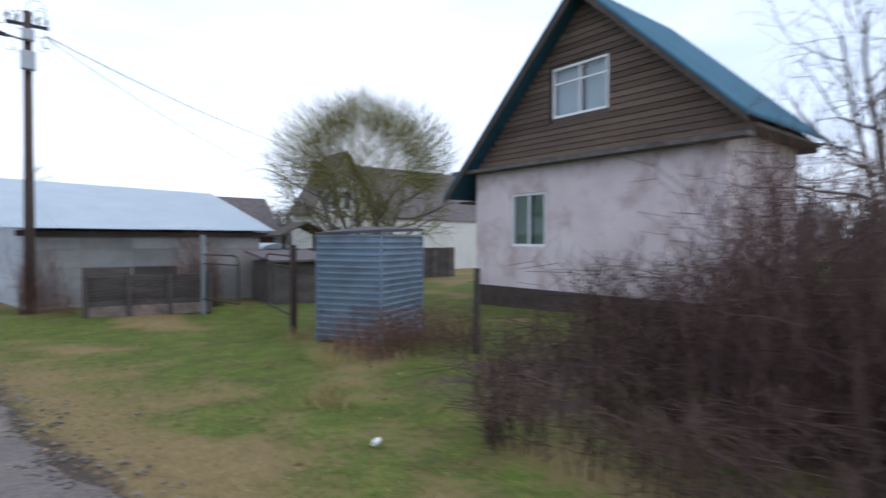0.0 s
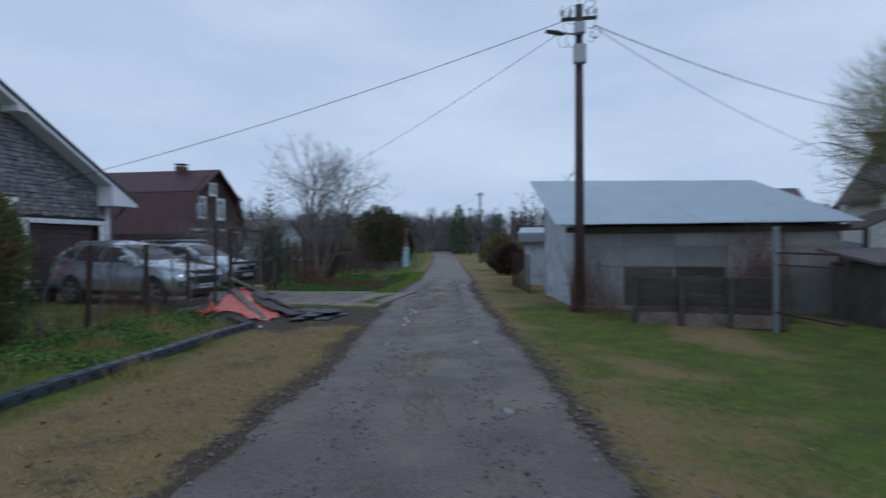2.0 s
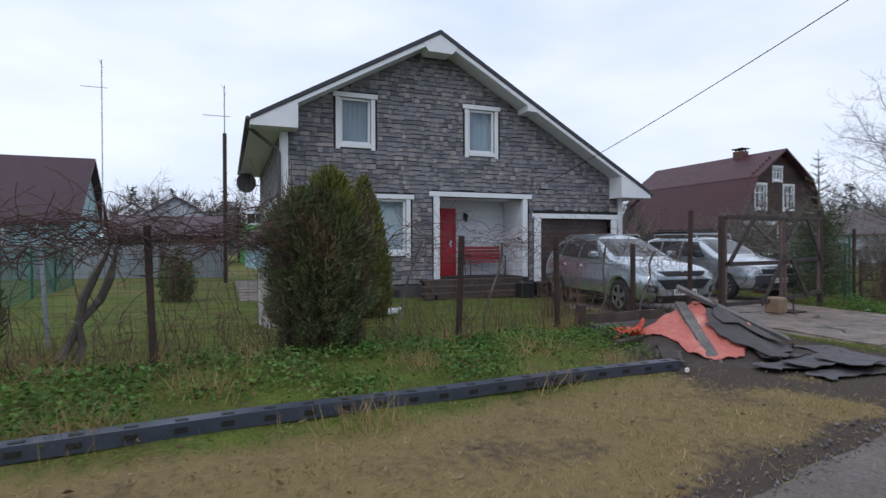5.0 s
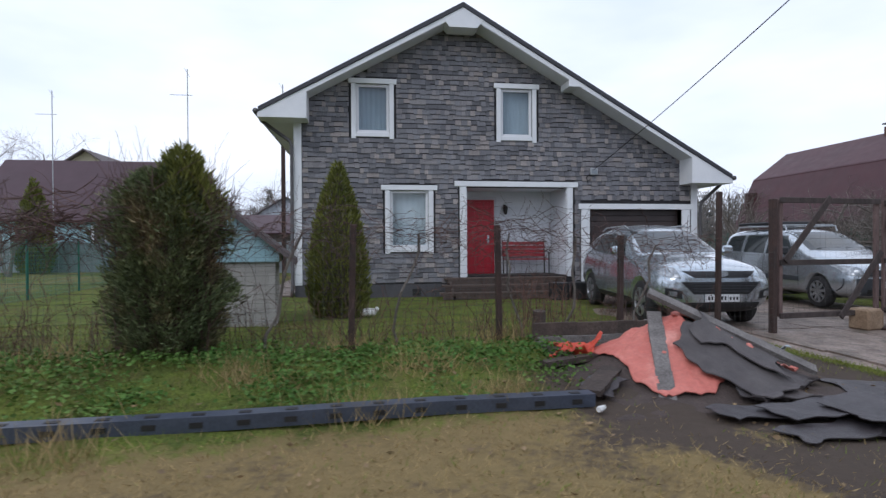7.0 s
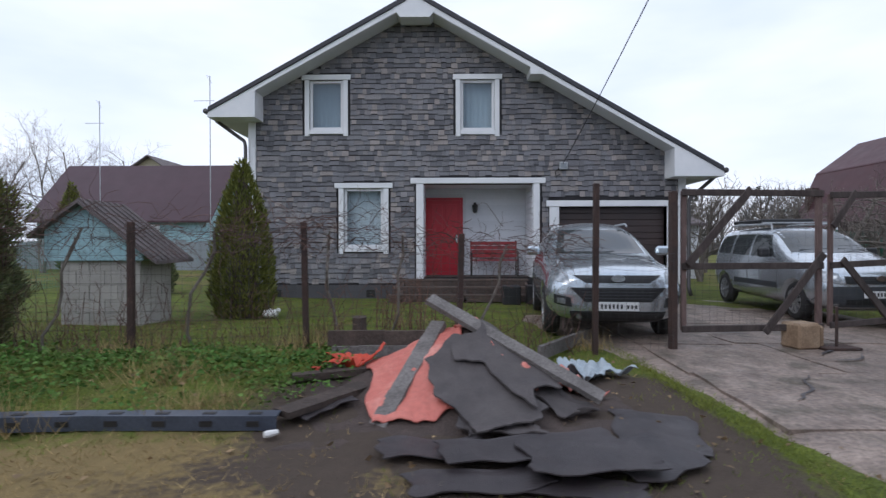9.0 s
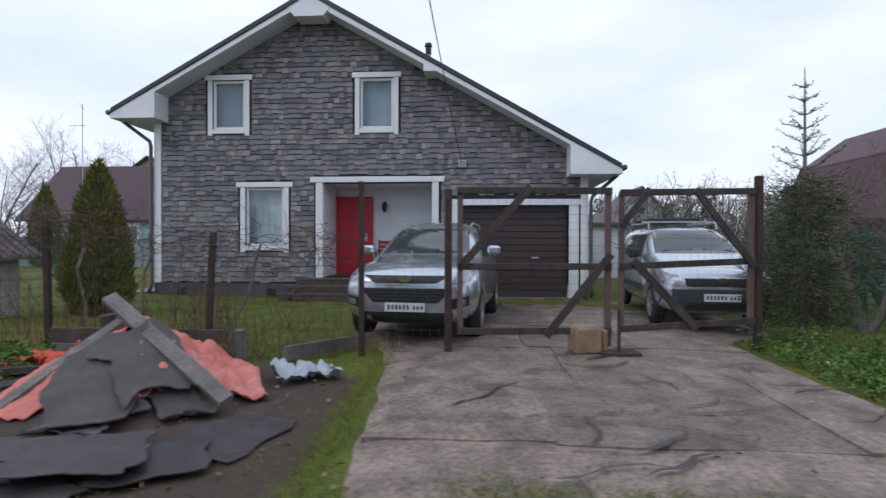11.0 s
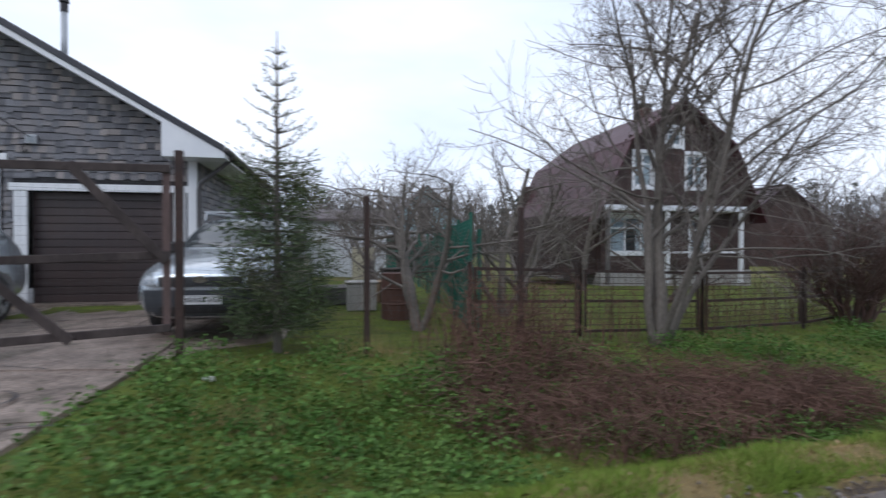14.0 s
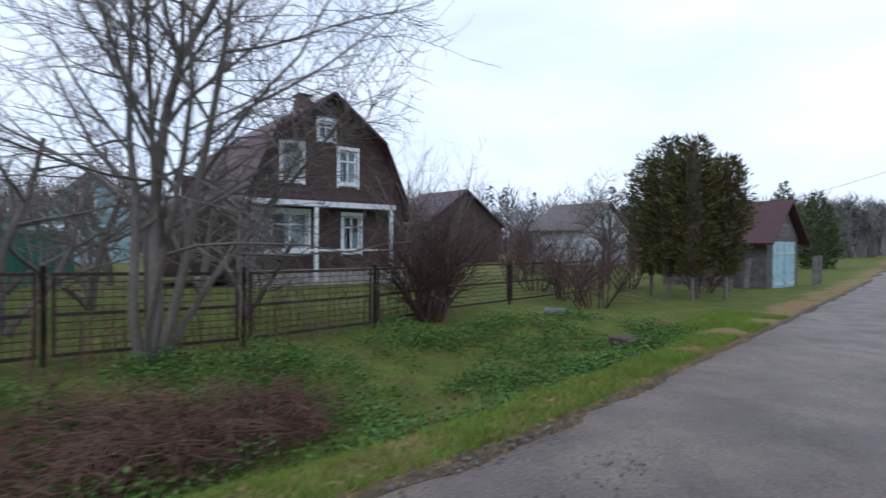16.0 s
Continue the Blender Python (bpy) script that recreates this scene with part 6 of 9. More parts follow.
def spruce(at, height, width, seed):
    rng = random.Random(seed)
    nr = np.random.default_rng(seed)
    z0 = ground_z(*at)
    root = thing("spruce", "young green spruce with a bare leader beside the driveway", "tree", (*at, z0))
    wood = Geo()
    wood.tube([(at[0], at[1], z0 - 0.1), (at[0] + 0.03, at[1], z0 + height * 0.5), (at[0], at[1], z0 + height)], [0.06, 0.035, 0.006], 7)
    c, d, ln = [], [], []
    zz = 0.35
    while zz < height - 0.12:
        u = zz / height
        if u < 0.62:
            reach = width * (0.8 + 0.35 * math.sin(u * 4.5)) * (1.1 - 0.55 * u)
        else:
            reach = 0.42 * (1 - u) / 0.38 + 0.06
        k = 9 if u < 0.62 else 5
        for i in range(k):
            a = 2 * math.pi * (i + rng.random()) / k
            rr = reach * rng.uniform(0.7, 1.15)
            pts = [Vector((at[0], at[1], z0 + zz))]
            rise = 0.35 if u > 0.6 else -0.02
            for s in range(1, 6):
                f = s / 5
                pts.append(Vector((at[0] + math.cos(a) * rr * f, at[1] + math.sin(a) * rr * f, z0 + zz + rr * (rise * f + rng.uniform(-0.08, 0.12) * f + 0.18 * f * f - (0.12 * f if u < 0.4 else 0)))))
            wood.tube(pts, [0.012, 0.01, 0.008, 0.006, 0.004, 0.003], 3, cap=False)
            dens = (88 if u < 0.58 else 30) * rr
            for _ in range(int(dens * 2.4)):
                f = rng.random() ** 0.75 * 4.999
                j = int(f)
                p = pts[j].lerp(pts[j + 1], f - j)
                ax = (pts[j + 1] - pts[j]).normalized()
                off = Vector((rng.gauss(0, 1), rng.gauss(0, 1), rng.gauss(0, 0.6)))
                sp = 0.1 * (1 - 0.4 * f / 5) if u < 0.62 else 0.008
                c.append(tuple(p + off * sp))
                d.append(tuple(ax * 0.8 + off * 0.6))
                ln.append(rng.uniform(0.05, 0.1) if u < 0.62 else rng.uniform(0.025, 0.05))
        zz += 0.17 if u < 0.62 else 0.2
    wpart("trunk", wood, M_BARK, root)
    c, d, ln = np.array(c), np.array(d), np.array(ln)
    wpart("needles", blades("needles", c, d, ln, np.full(len(c), 0.016), M_SPRUCE, nr, True), M_SPRUCE, root, kind="stuff")
    return root


def canes(name, label, area, count, seed, mat, height=(0.6, 1.6), arch=0.8, r=0.005, category="brambles", kids=3):
    """A thicket of arching canes inside area, a function from two random numbers to x, y."""
    rng = random.Random(seed)
    g = Geo()
    x0, y0 = area(0.5, 0.5)
    for _ in range(count):
        x, y = area(rng.random(), rng.random())
        z = ground_z(x, y) - 0.03
        h, a = rng.uniform(*height), rng.uniform(0, 2 * math.pi)
        reach = h * arch * rng.uniform(0.3, 1.2)
        pts = []
        for i in range(6):
            f = i / 5
            pts.append(Vector((x + math.cos(a) * reach * f * f + rng.gauss(0, 0.02), y + math.sin(a) * reach * f * f + rng.gauss(0, 0.02), z + h * math.sin(f * (1.57 + 0.6 * arch * rng.random())))))
        g.tube(pts, [r * (1.15 - 0.75 * i / 5) for i in range(6)], 3, cap=False)
        for _ in range(kids):
            j = rng.randint(1, 4)
            e = pts[j] + Vector((rng.gauss(0, 0.16), rng.gauss(0, 0.16), rng.uniform(0.0, 0.3) * h))
            g.tube([pts[j], pts[j].lerp(e, 0.5) + Vector((rng.gauss(0, 0.02), rng.gauss(0, 0.02), 0.02)), e], [r * 0.6, r * 0.45, r * 0.25], 3, cap=False)
    ob = part(name, g, mat)
    return tagged(ob, label, category, kind="stuff")


# the big leafless tree, the shrubs and the fruit trees
BIG = dict(TREE, kids=(11, 10, 6), least=0.0045)
bare_tree("bare_tree", "large leafless tree with grey spreading stems behind the ditch", (-10.85, 27.88), 11, BIG,
          [(0, 0, 5, 80, 5.8, 0.1), (0.04, 0.06, 17, 75, 5.4, 0.065), (-0.04, -0.06, 18, 262, 5.2, 0.065), (0.05, -0.02, 22, -20, 4.8, 0.05), (0, 0.08, 30, 100, 4.6, 0.05), (-0.05, 0.05, 18, 170, 5.4, 0.055)], M_BARK, M_TWIG)
bare_tree("shrub", "leafless red-brown shrub with a dense dark base", (-12.4, 33.3), 12, dict(SHRUB, kids=(13, 7)),
          [(0.18 * math.cos(i * 2.4), 0.18 * math.sin(i * 2.4), 6 + 34 * ((i * 7) % 11) / 11, i * 137.5, 1.7 + 0.9 * ((i * 5) % 7) / 7, 0.03) for i in range(26)], M_REDTWIG, M_REDTWIG, "shrub", 1)
bare_tree("shrub", "tall thin leafless shrub with arching pale twigs", (-12.7, 33.6), 13, SHRUB,
          [(0.15 * math.cos(i * 2.4), 0.15 * math.sin(i * 2.4), 8 + 3.2 * i, i * 137.5 + 40, 3.0 + 0.14 * (i % 5), 0.03) for i in range(8)], M_BARK, M_TWIG, "shrub", 1)
ORCHARD = dict(TREE, kids=(8, 8, 6), up=(0.02, 0.03, 0.02, 0.02), angle=(58, 55, 50))
for k, (x, y, hh) in enumerate(((-14.2, 26.4, 3.3), (-16.8, 27.8, 3.3), (-16.2, 24.4, 3.0), (-21.0, 26.2, 3.2), (-14.6, 30.2, 2.6), (-12.2, 24.3, 3.0))):
    bare_tree("fruit_tree", "leafless fruit tree with tangled dark branches", (x, y), 30 + k, ORCHARD,
              [(0, 0, 6, 40 * k, hh, 0.1), (0.05, 0, 30, 90 + 70 * k, hh * 0.9, 0.07), (0, 0.05, 34, 230 + 70 * k, hh * 0.9, 0.07)], M_BARK, M_TWIG, group="fruit trees")
for k, (x, y, hh) in enumerate(((-20.5, 3.0, 2.2), (-24.0, 5.5, 2.4), (-23.5, -2.0, 2.6))):
    bare_tree("fruit_tree", "leafless garden tree behind the lawn", (x, y), 50 + k, ORCHARD,
              [(0, 0, 6, 40 * k, hh, 0.08), (0.05, 0, 30, 90 + 70 * k, hh * 0.9, 0.06)], M_BARK, M_TWIG, group="fruit trees")
bare_tree("shrub", "leafless red-brown shrub by the roadside", (-12.2, 38.5), 61, dict(SHRUB, kids=(12, 7)),
          [(0.3 * math.cos(i * 2.4), 0.3 * math.sin(i * 2.4), 10 + 3 * i, i * 137.5, 1.5 + 0.1 * (i % 5), 0.022) for i in range(14)], M_REDTWIG, M_REDTWIG, "shrub", 1)
bare_tree("shrub", "leafless red-brown shrub behind the framed fence", (-16.5, 41.0), 62, dict(SHRUB, kids=(12, 7)),
          [(0.3 * math.cos(i * 2.4), 0.3 * math.sin(i * 2.4), 10 + 3 * i, i * 137.5, 1.9 + 0.1 * (i % 5), 0.022) for i in range(14)], M_REDTWIG, M_REDTWIG, "shrub", 1)

# the clipped willow with its fine yellow-green crown
WILLOW = dict(segs=(6, 6, 5, 4), taper=(0.5, 0.35, 0.35, 0.5), wob=(0.08, 0.12, 0.14, 0.12), up=(0.04, 0.05, 0.04, 0.0), kids=(9, 11, 7), angle=(52, 48, 40), thin=(0.55, 0.42, 0.5), short=(0.8, 0.52, 0.62), least=0.0065)
WILLOW["from"] = (0.35, 0.25, 0.15)
WILLOW_TREE = bare_tree("willow", "rounded willow with dark stems and fine yellow-green twigs", (12.2, 20.6), 21, WILLOW,
          [(-0.4, 0, 24, 180, 4.3, 0.15), (0.1, 0.2, 6, 90, 4.3, 0.15), (0.5, 0, 32, 10, 4.6, 0.15), (0.2, -0.2, 22, -90, 4.2, 0.12), (0.1, 0.1, 26, 120, 4.3, 0.12)], M_BARK, M_WILLOW)


def willow_twigs(root, x, y, z, rx, rz, count, seed):
    """The fine outer twigs of the rounded crown."""
    rng = np.random.default_rng(seed)
    u = rng.normal(size=(count, 3))
    u /= np.linalg.norm(u, axis=1, keepdims=True)
    u = u[u[:, 2] > -0.6]
    count = len(u)
    rad = np.sqrt(rng.uniform(0.3, 0.9, count)) * (1 + 0.12 * np.sin(5 * np.arctan2(u[:, 1], u[:, 0])) + 0.06 * rng.normal(size=count))
    c = np.stack([x + u[:, 0] * rx * rad, y + u[:, 1] * rx * rad, z + u[:, 2] * rz * rad], axis=1)
    d = u + np.array([0, 0, 0.55]) + rng.normal(0, 0.28, (count, 3))
    wpart("twig", blades("twig", c, d, rng.uniform(0.4, 0.95, count), rng.uniform(0.008, 0.016, count), M_WILLOW, rng), M_WILLOW, root, kind="stuff")


willow_twigs(WILLOW_TREE, 12.4, 20.6, 5.35, 3.75, 2.6, 26000, 5)

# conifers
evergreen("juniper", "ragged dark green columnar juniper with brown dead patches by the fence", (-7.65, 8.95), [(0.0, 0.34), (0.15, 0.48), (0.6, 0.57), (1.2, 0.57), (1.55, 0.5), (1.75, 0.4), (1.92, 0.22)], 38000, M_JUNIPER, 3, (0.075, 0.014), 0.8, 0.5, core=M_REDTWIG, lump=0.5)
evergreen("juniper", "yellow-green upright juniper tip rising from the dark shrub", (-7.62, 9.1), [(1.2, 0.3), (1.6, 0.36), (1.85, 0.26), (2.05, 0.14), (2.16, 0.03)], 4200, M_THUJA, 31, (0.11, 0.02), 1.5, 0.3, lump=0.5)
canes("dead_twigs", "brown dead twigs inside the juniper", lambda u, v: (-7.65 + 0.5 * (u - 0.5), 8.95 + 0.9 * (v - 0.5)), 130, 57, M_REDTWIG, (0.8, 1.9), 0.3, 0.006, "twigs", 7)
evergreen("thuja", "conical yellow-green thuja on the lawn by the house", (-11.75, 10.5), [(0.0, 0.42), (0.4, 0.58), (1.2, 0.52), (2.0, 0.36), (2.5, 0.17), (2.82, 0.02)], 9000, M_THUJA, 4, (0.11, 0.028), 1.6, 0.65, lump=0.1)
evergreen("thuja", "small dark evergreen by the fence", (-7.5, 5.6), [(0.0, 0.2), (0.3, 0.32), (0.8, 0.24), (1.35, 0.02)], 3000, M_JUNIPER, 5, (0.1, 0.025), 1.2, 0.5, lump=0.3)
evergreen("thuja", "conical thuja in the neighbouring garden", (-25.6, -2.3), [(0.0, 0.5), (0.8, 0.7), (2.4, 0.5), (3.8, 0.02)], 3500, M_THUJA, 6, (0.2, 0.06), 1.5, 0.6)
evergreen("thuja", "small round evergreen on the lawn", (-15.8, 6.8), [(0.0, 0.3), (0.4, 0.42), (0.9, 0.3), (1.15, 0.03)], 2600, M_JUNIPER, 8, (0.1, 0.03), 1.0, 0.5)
spruce((-10.45, 22.25), 4.05, 0.68, 5)
for k, (dx, dy, hh, rr) in enumerate(((0, 0, 5.0, 0.85), (-0.9, 0.5, 4.5, 0.8), (0.9, -0.3, 4.8, 0.75), (0.4, 0.9, 4.3, 0.7), (1.5, 0.5, 4.2, 0.55))):
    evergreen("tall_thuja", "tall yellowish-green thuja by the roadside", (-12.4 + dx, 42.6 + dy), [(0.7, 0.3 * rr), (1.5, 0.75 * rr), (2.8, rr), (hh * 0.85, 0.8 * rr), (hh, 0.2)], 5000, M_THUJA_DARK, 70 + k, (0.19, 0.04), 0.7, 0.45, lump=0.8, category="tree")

# ---- the roadside opposite: shed, pole, sheet-metal store, pink house ----
def metal_shed():
    root = thing("shed", "low grey panel shed with a pale corrugated metal roof", "shed", (3.2, 19.0, 0.1))
    A, B, C, D = (0.42, 17.25), (6.35, 17.0), (6.0, 21.3), (-0.25, 21.35)
    zb = -0.1

    def wall(name, p, q, h0, h1, mat, t=0.12):
        d = Vector((q[0] - p[0], q[1] - p[1], 0)).normalized()
        nrm = Vector((-d.y, d.x, 0)) * t
        g = Geo()
        g.prism([(p[0], p[1], zb), (q[0], q[1], zb), (q[0], q[1], h1), (p[0], p[1], h0)], nrm)
        return wpart(name, g, mat, root)

    front = wall("front_wall", A, B, 2.0, 2.0, M_SHEDWALL)
    wall("right_wall", B, C, 2.0, 3.3, M_SHEDWALL)
    wall("back_wall", C, D, 3.3, 3.4, M_SHEDWALL)
    left = wall("left_wall", D, A, 3.4, 2.0, M_SHEDWHITE)
    # cladding panels
    n = 5
    for i in range(n):
        for j, (z0, z1) in enumerate(((0.1, 1.05), (1.07, 1.55), (1.57, 1.98))):
            u0, u1 = i / n + 0.004, (i + 1) / n - 0.004
            p, q = (Vector((A[0] + (B[0] - A[0]) * u, A[1] + (B[1] - A[1]) * u - 0.012 - 0.006 * ((i + j) % 2), 0)) for u in (u0, u1))
            g = Geo()
            g.prism([(p.x, p.y, z0), (q.x, q.y, z0), (q.x, q.y, z1), (p.x, p.y, z1)], (0, 0.012, 0))
            wpart("panel", g, M_OLDWOOD if j == 0 and i in (1, 2) else M_SHEDWALL, front)
    for i in range(2):
        for z0, z1 in ((0.1, 0.95), (0.97, 1.85)):
            u0, u1 = 0.03 + i * 0.48, 0.48 + i * 0.48
            p, q = (Vector((D[0] + (A[0] - D[0]) * u - 0.012, D[1] + (A[1] - D[1]) * u, 0)) for u in (u0, u1))
            g = Geo()
            g.prism([(p.x, p.y, z0), (q.x, q.y, z0), (q.x, q.y, z1), (p.x, p.y, z1)], (0.01, 0.001, 0))
            wpart("panel", g, M_SHEDWHITE, left)
    g = Geo()
    g.beam((A[0] - 0.2, A[1] - 0.1, 1.98), (B[0] + 0.2, B[1] - 0.1, 1.98), 0.05, 0.14)
    wpart("fascia", g, M_DARKWOOD, root)
    # corrugated roof, sheet by sheet
    e0, e1, r0, r1 = Vector((-0.05, 16.85, 2.1)), Vector((6.72, 16.6, 2.1)), Vector((-0.72, 21.45, 3.72)), Vector((6.1, 21.2, 3.55))
    m, n = 6, 16
    for s in range(m):
        g = Geo()
        for i in range(n + 1):
            u = (s + i / n) / m
            for f in (0, 1):
                p = e0.lerp(e1, u).lerp(r0.lerp(r1, u), f)
                g.v.append((p.x, p.y, p.z + 0.02 * (i % 2) + 0.004 * (s % 2)))
        for i in range(n):
            g.f.append((2 * i, 2 * i + 2, 2 * i + 3, 2 * i + 1))
        k = len(g.v)
        g.v += [(x, y, z - 0.015) for x, y, z in g.v]
        g.f += [tuple(k + q for q in reversed(f)) for f in list(g.f)]
        wpart("roof_sheet", g, M_ZINC, root, "pale blue-grey corrugated roof sheet")
    return root


metal_shed()


def far_shed():
    root = thing("outbuilding", "small pale shed with a blue-grey fascia", "shed", (0.3, 29, -0.1))
    g = Geo()
    g.box(-1.0, 2.2, 27.0, 31.0, -0.4, 2.0)
    wpart("wall_shell", g, M_SHEDWHITE, root)
    g = Geo()
    g.prism([(-1.25, 26.7, 2.05), (2.4, 26.7, 2.05), (2.4, 31.3, 2.4), (-1.25, 31.3, 2.4)], (0, 0, 0.07))
    wpart("roof", g, M_ZINC, root)
    g = Geo()
    g.box(-1.27, -1.2, 26.68, 31.3, 1.72, 2.06).box(-1.2, 2.4, 26.62, 26.69, 1.72, 2.06)
    wpart("fascia", g, M_GREYTILE, root)


far_shed()
root = thing("sheet_fence", "rusty brown corrugated sheet fence", "fence", (-1.1, 23.5, 0.0))
for i in range(14):
    y = 21.5 + i * 0.4
    x = -0.75 - 0.06 * i
    g = Geo()
    for k in range(5):
        g.v += [(x + 0.015 * (k % 2), y + 0.1 * k, -0.25), (x + 0.015 * (k % 2), y + 0.1 * k, 1.28)]
    g.f += [(2 * k, 2 * k + 2, 2 * k + 3, 2 * k + 1) for k in range(4)]
    k0 = len(g.v)
    g.v += [(a + 0.012, b, c) for a, b, c in g.v]
    g.f += [tuple(k0 + q for q in reversed(f)) for f in list(g.f)]
    wpart("sheet", g, M_RUSTWALL, root)


def utility_pole(at, h, lamp, label):
    x, y = at
    z = ground_z(x, y)
    root = thing("utility_pole", label, "utility pole", (x, y, z))
    g = Geo()
    g.tube([(x, y, z - 0.3), (x, y, z + h * 0.5), (x, y, z + h)], [0.125, 0.105, 0.09], 12)
    wpart("pole", g, M_POLEWOOD, root, smooth=True)
    g = Geo()
    g.beam((x - 0.42, y, z + h - 0.32), (x + 0.42, y, z + h - 0.32), 0.07, 0.07)
    wpart("crossarm", g, M_BLACK_METAL, root)
    for dx in (-0.38, -0.2, 0.2, 0.38):
        g = Geo()
        g.tube([(x + dx, y, z + h - 0.3), (x + dx, y, z + h - 0.2), (x + dx, y, z + h - 0.13), (x + dx, y, z + h - 0.08)], [0.012, 0.035, 0.045, 0.02], 8)
        wpart("insulator", g, M_LAMPGREY, root)
    if lamp:
        for z0, z1, w in ((h - 0.75, h - 0.48, 0.13), (h - 1.45, h - 1.0, 0.15)):
            g = Geo()
            g.box(x - w, x + w, y - 0.27, y - 0.1, z + z0, z + z1)
            wpart("meter_box", g, M_LAMPGREY, root, "light grey meter box", bevel=0.02)
        g = Geo()
        g.tube([(x - 0.08, y - 0.05, z + h - 0.72), (x - 0.35, y - 0.12, z + h - 0.68)], 0.022, 6)
        arm = wpart("lamp_arm", g, M_LAMPGREY, root)
        g = Geo()
        g.prism([(x - 0.33, y - 0.16, z + h - 0.7), (x - 0.5, y - 0.2, z + h - 0.64), (x - 0.78, y - 0.2, z + h - 0.6), (x - 0.8, y - 0.2, z + h - 0.63), (x - 0.5, y - 0.2, z + h - 0.71)], (0, 0.16, 0))
        wpart("lamp_head", g, M_BLACK_METAL, arm, "flat black street lamp head")
        rng = random.Random(6)
        for i in range(14):
            g = Geo()
            cx, cz, rr = x + rng.choice((-1, 1)) * rng.uniform(0.15, 0.4), z + h - rng.uniform(-0.1, 1.0), rng.uniform(0.08, 0.2)
            a0 = rng.uniform(0, 6)
            g.tube([(cx + rr * math.cos(a0 + t * 0.6), y - 0.12, cz + rr * 1.2 * math.sin(a0 + t * 0.6)) for t in range(9)], 0.007, 4)
            wpart("loose_wire", g, M_BLACK_METAL, root)
    return root


M_POLEWOOD = material("dark_tarred_pole", (0.062, 0.04, 0.034), (0.085, 0.058, 0.05), 3, 0.85, bump=0.4, bscale=30, grain=0.3, stretch=(1, 1, 0.15))
PX, PY = 0.5, 16.55
utility_pole((PX, PY), 7.35, True, "dark wooden utility pole with meter boxes, street lamp and wires")
utility_pole((-6.3, 61), 7.6, False, "distant wooden utility pole by the road")
utility_pole((-10.6, 88), 7.6, False, "distant wooden utility pole by the road")


def cable(a, b, sag, r, label="thin black overhead cable"):
    a, b = Vector(a), Vector(b)
    pts = []
    for i in range(25):
        t = i / 24
        p = a.lerp(b, t)
        p.z -= sag * 4 * t * (1 - t)
        pts.append(p)
    g = Geo()
    g.tube(pts, r, 5)
    tagged(part("cable", g, M_BLACK_METAL, smooth=True), label, "cable", "overhead cables")


ztop = ground_z(PX, PY) + 7.0
cable((PX - 0.35, PY, ztop), (FX + 0.1, 17.08, 3.4), 0.24, 0.009, "black supply cable from the pole to the house")
cable((PX - 0.4, PY, ztop - 0.25), (-20.1, 37.0, 3.6), 0.5, 0.007)
cable((PX + 0.35, PY, ztop - 0.15), (15.7, 28.3, 6.5), 0.45, 0.012)
cable((PX + 0.35, PY, ztop - 0.2), (14.0, 28.3, 4.6), 0.5, 0.008)
cable((-6.6, 61, ground_z(-6.3, 61) + 7.1), (-13.5, 51, 2.8), 0.3, 0.008)


# old plank wall and climbers beside the shed
root = thing("plank_wall", "low weathered grey plank wall on a concrete footing", "wall", (2.7, 14.5, 0.1))
for i in range(5):
    z = 0.3 + i * 0.145
    for k, (u0, u1) in enumerate(((0.0, 0.5), (0.505, 1.0))):
        g = Geo()
        j = 0.015 * ((i * 3 + k) % 3 - 1)
        g.beam((1.45 + 2.6 * u0, 14.76 - 0.45 * u0 + j, z + j), (1.45 + 2.6 * u1, 14.76 - 0.45 * u1 + j, z + 0.02 - j), 0.035, 0.135)
        wpart("plank", g, M_OLDWOOD, root, bevel=0.006)
for u in (0.0, 0.33, 0.66, 1.0):
    g = Geo()
    g.box(1.45 + 2.6 * u - 0.05, 1.45 + 2.6 * u + 0.05, 14.66 - 0.45 * u, 14.74 - 0.45 * u, 0.0, 0.98)
    wpart("stake", g, M_OLDWOOD, root)
g = Geo()
g.beam((1.4, 14.79, 0.12), (4.1, 14.32, 0.12), 0.14, 0.26)
wpart("footing", g, M_CONCRETE, root)
canes("climber", "brown withered climber heaped by the shed wall", lambda u, v: (3.6 + 1.0 * u, 15.0 + 0.8 * v), 240, 41, M_BRAMBLE, (0.8, 1.9), 0.35, 0.005, "climber")
canes("climber", "brown withered climber round the pole foot", lambda u, v: (0.3 + 1.0 * u * u, 16.2 + 0.5 * v), 130, 42, M_BRAMBLE, (0.5, 1.6), 0.35, 0.005, "climber")
canes("withered_weeds", "brown withered weeds along the shed", lambda u, v: (0.4 + 3.5 * u, 14.9 + 1.2 * v), 150, 43, M_BRAMBLE, (0.2, 0.5), 0.8, 0.004, "weeds")


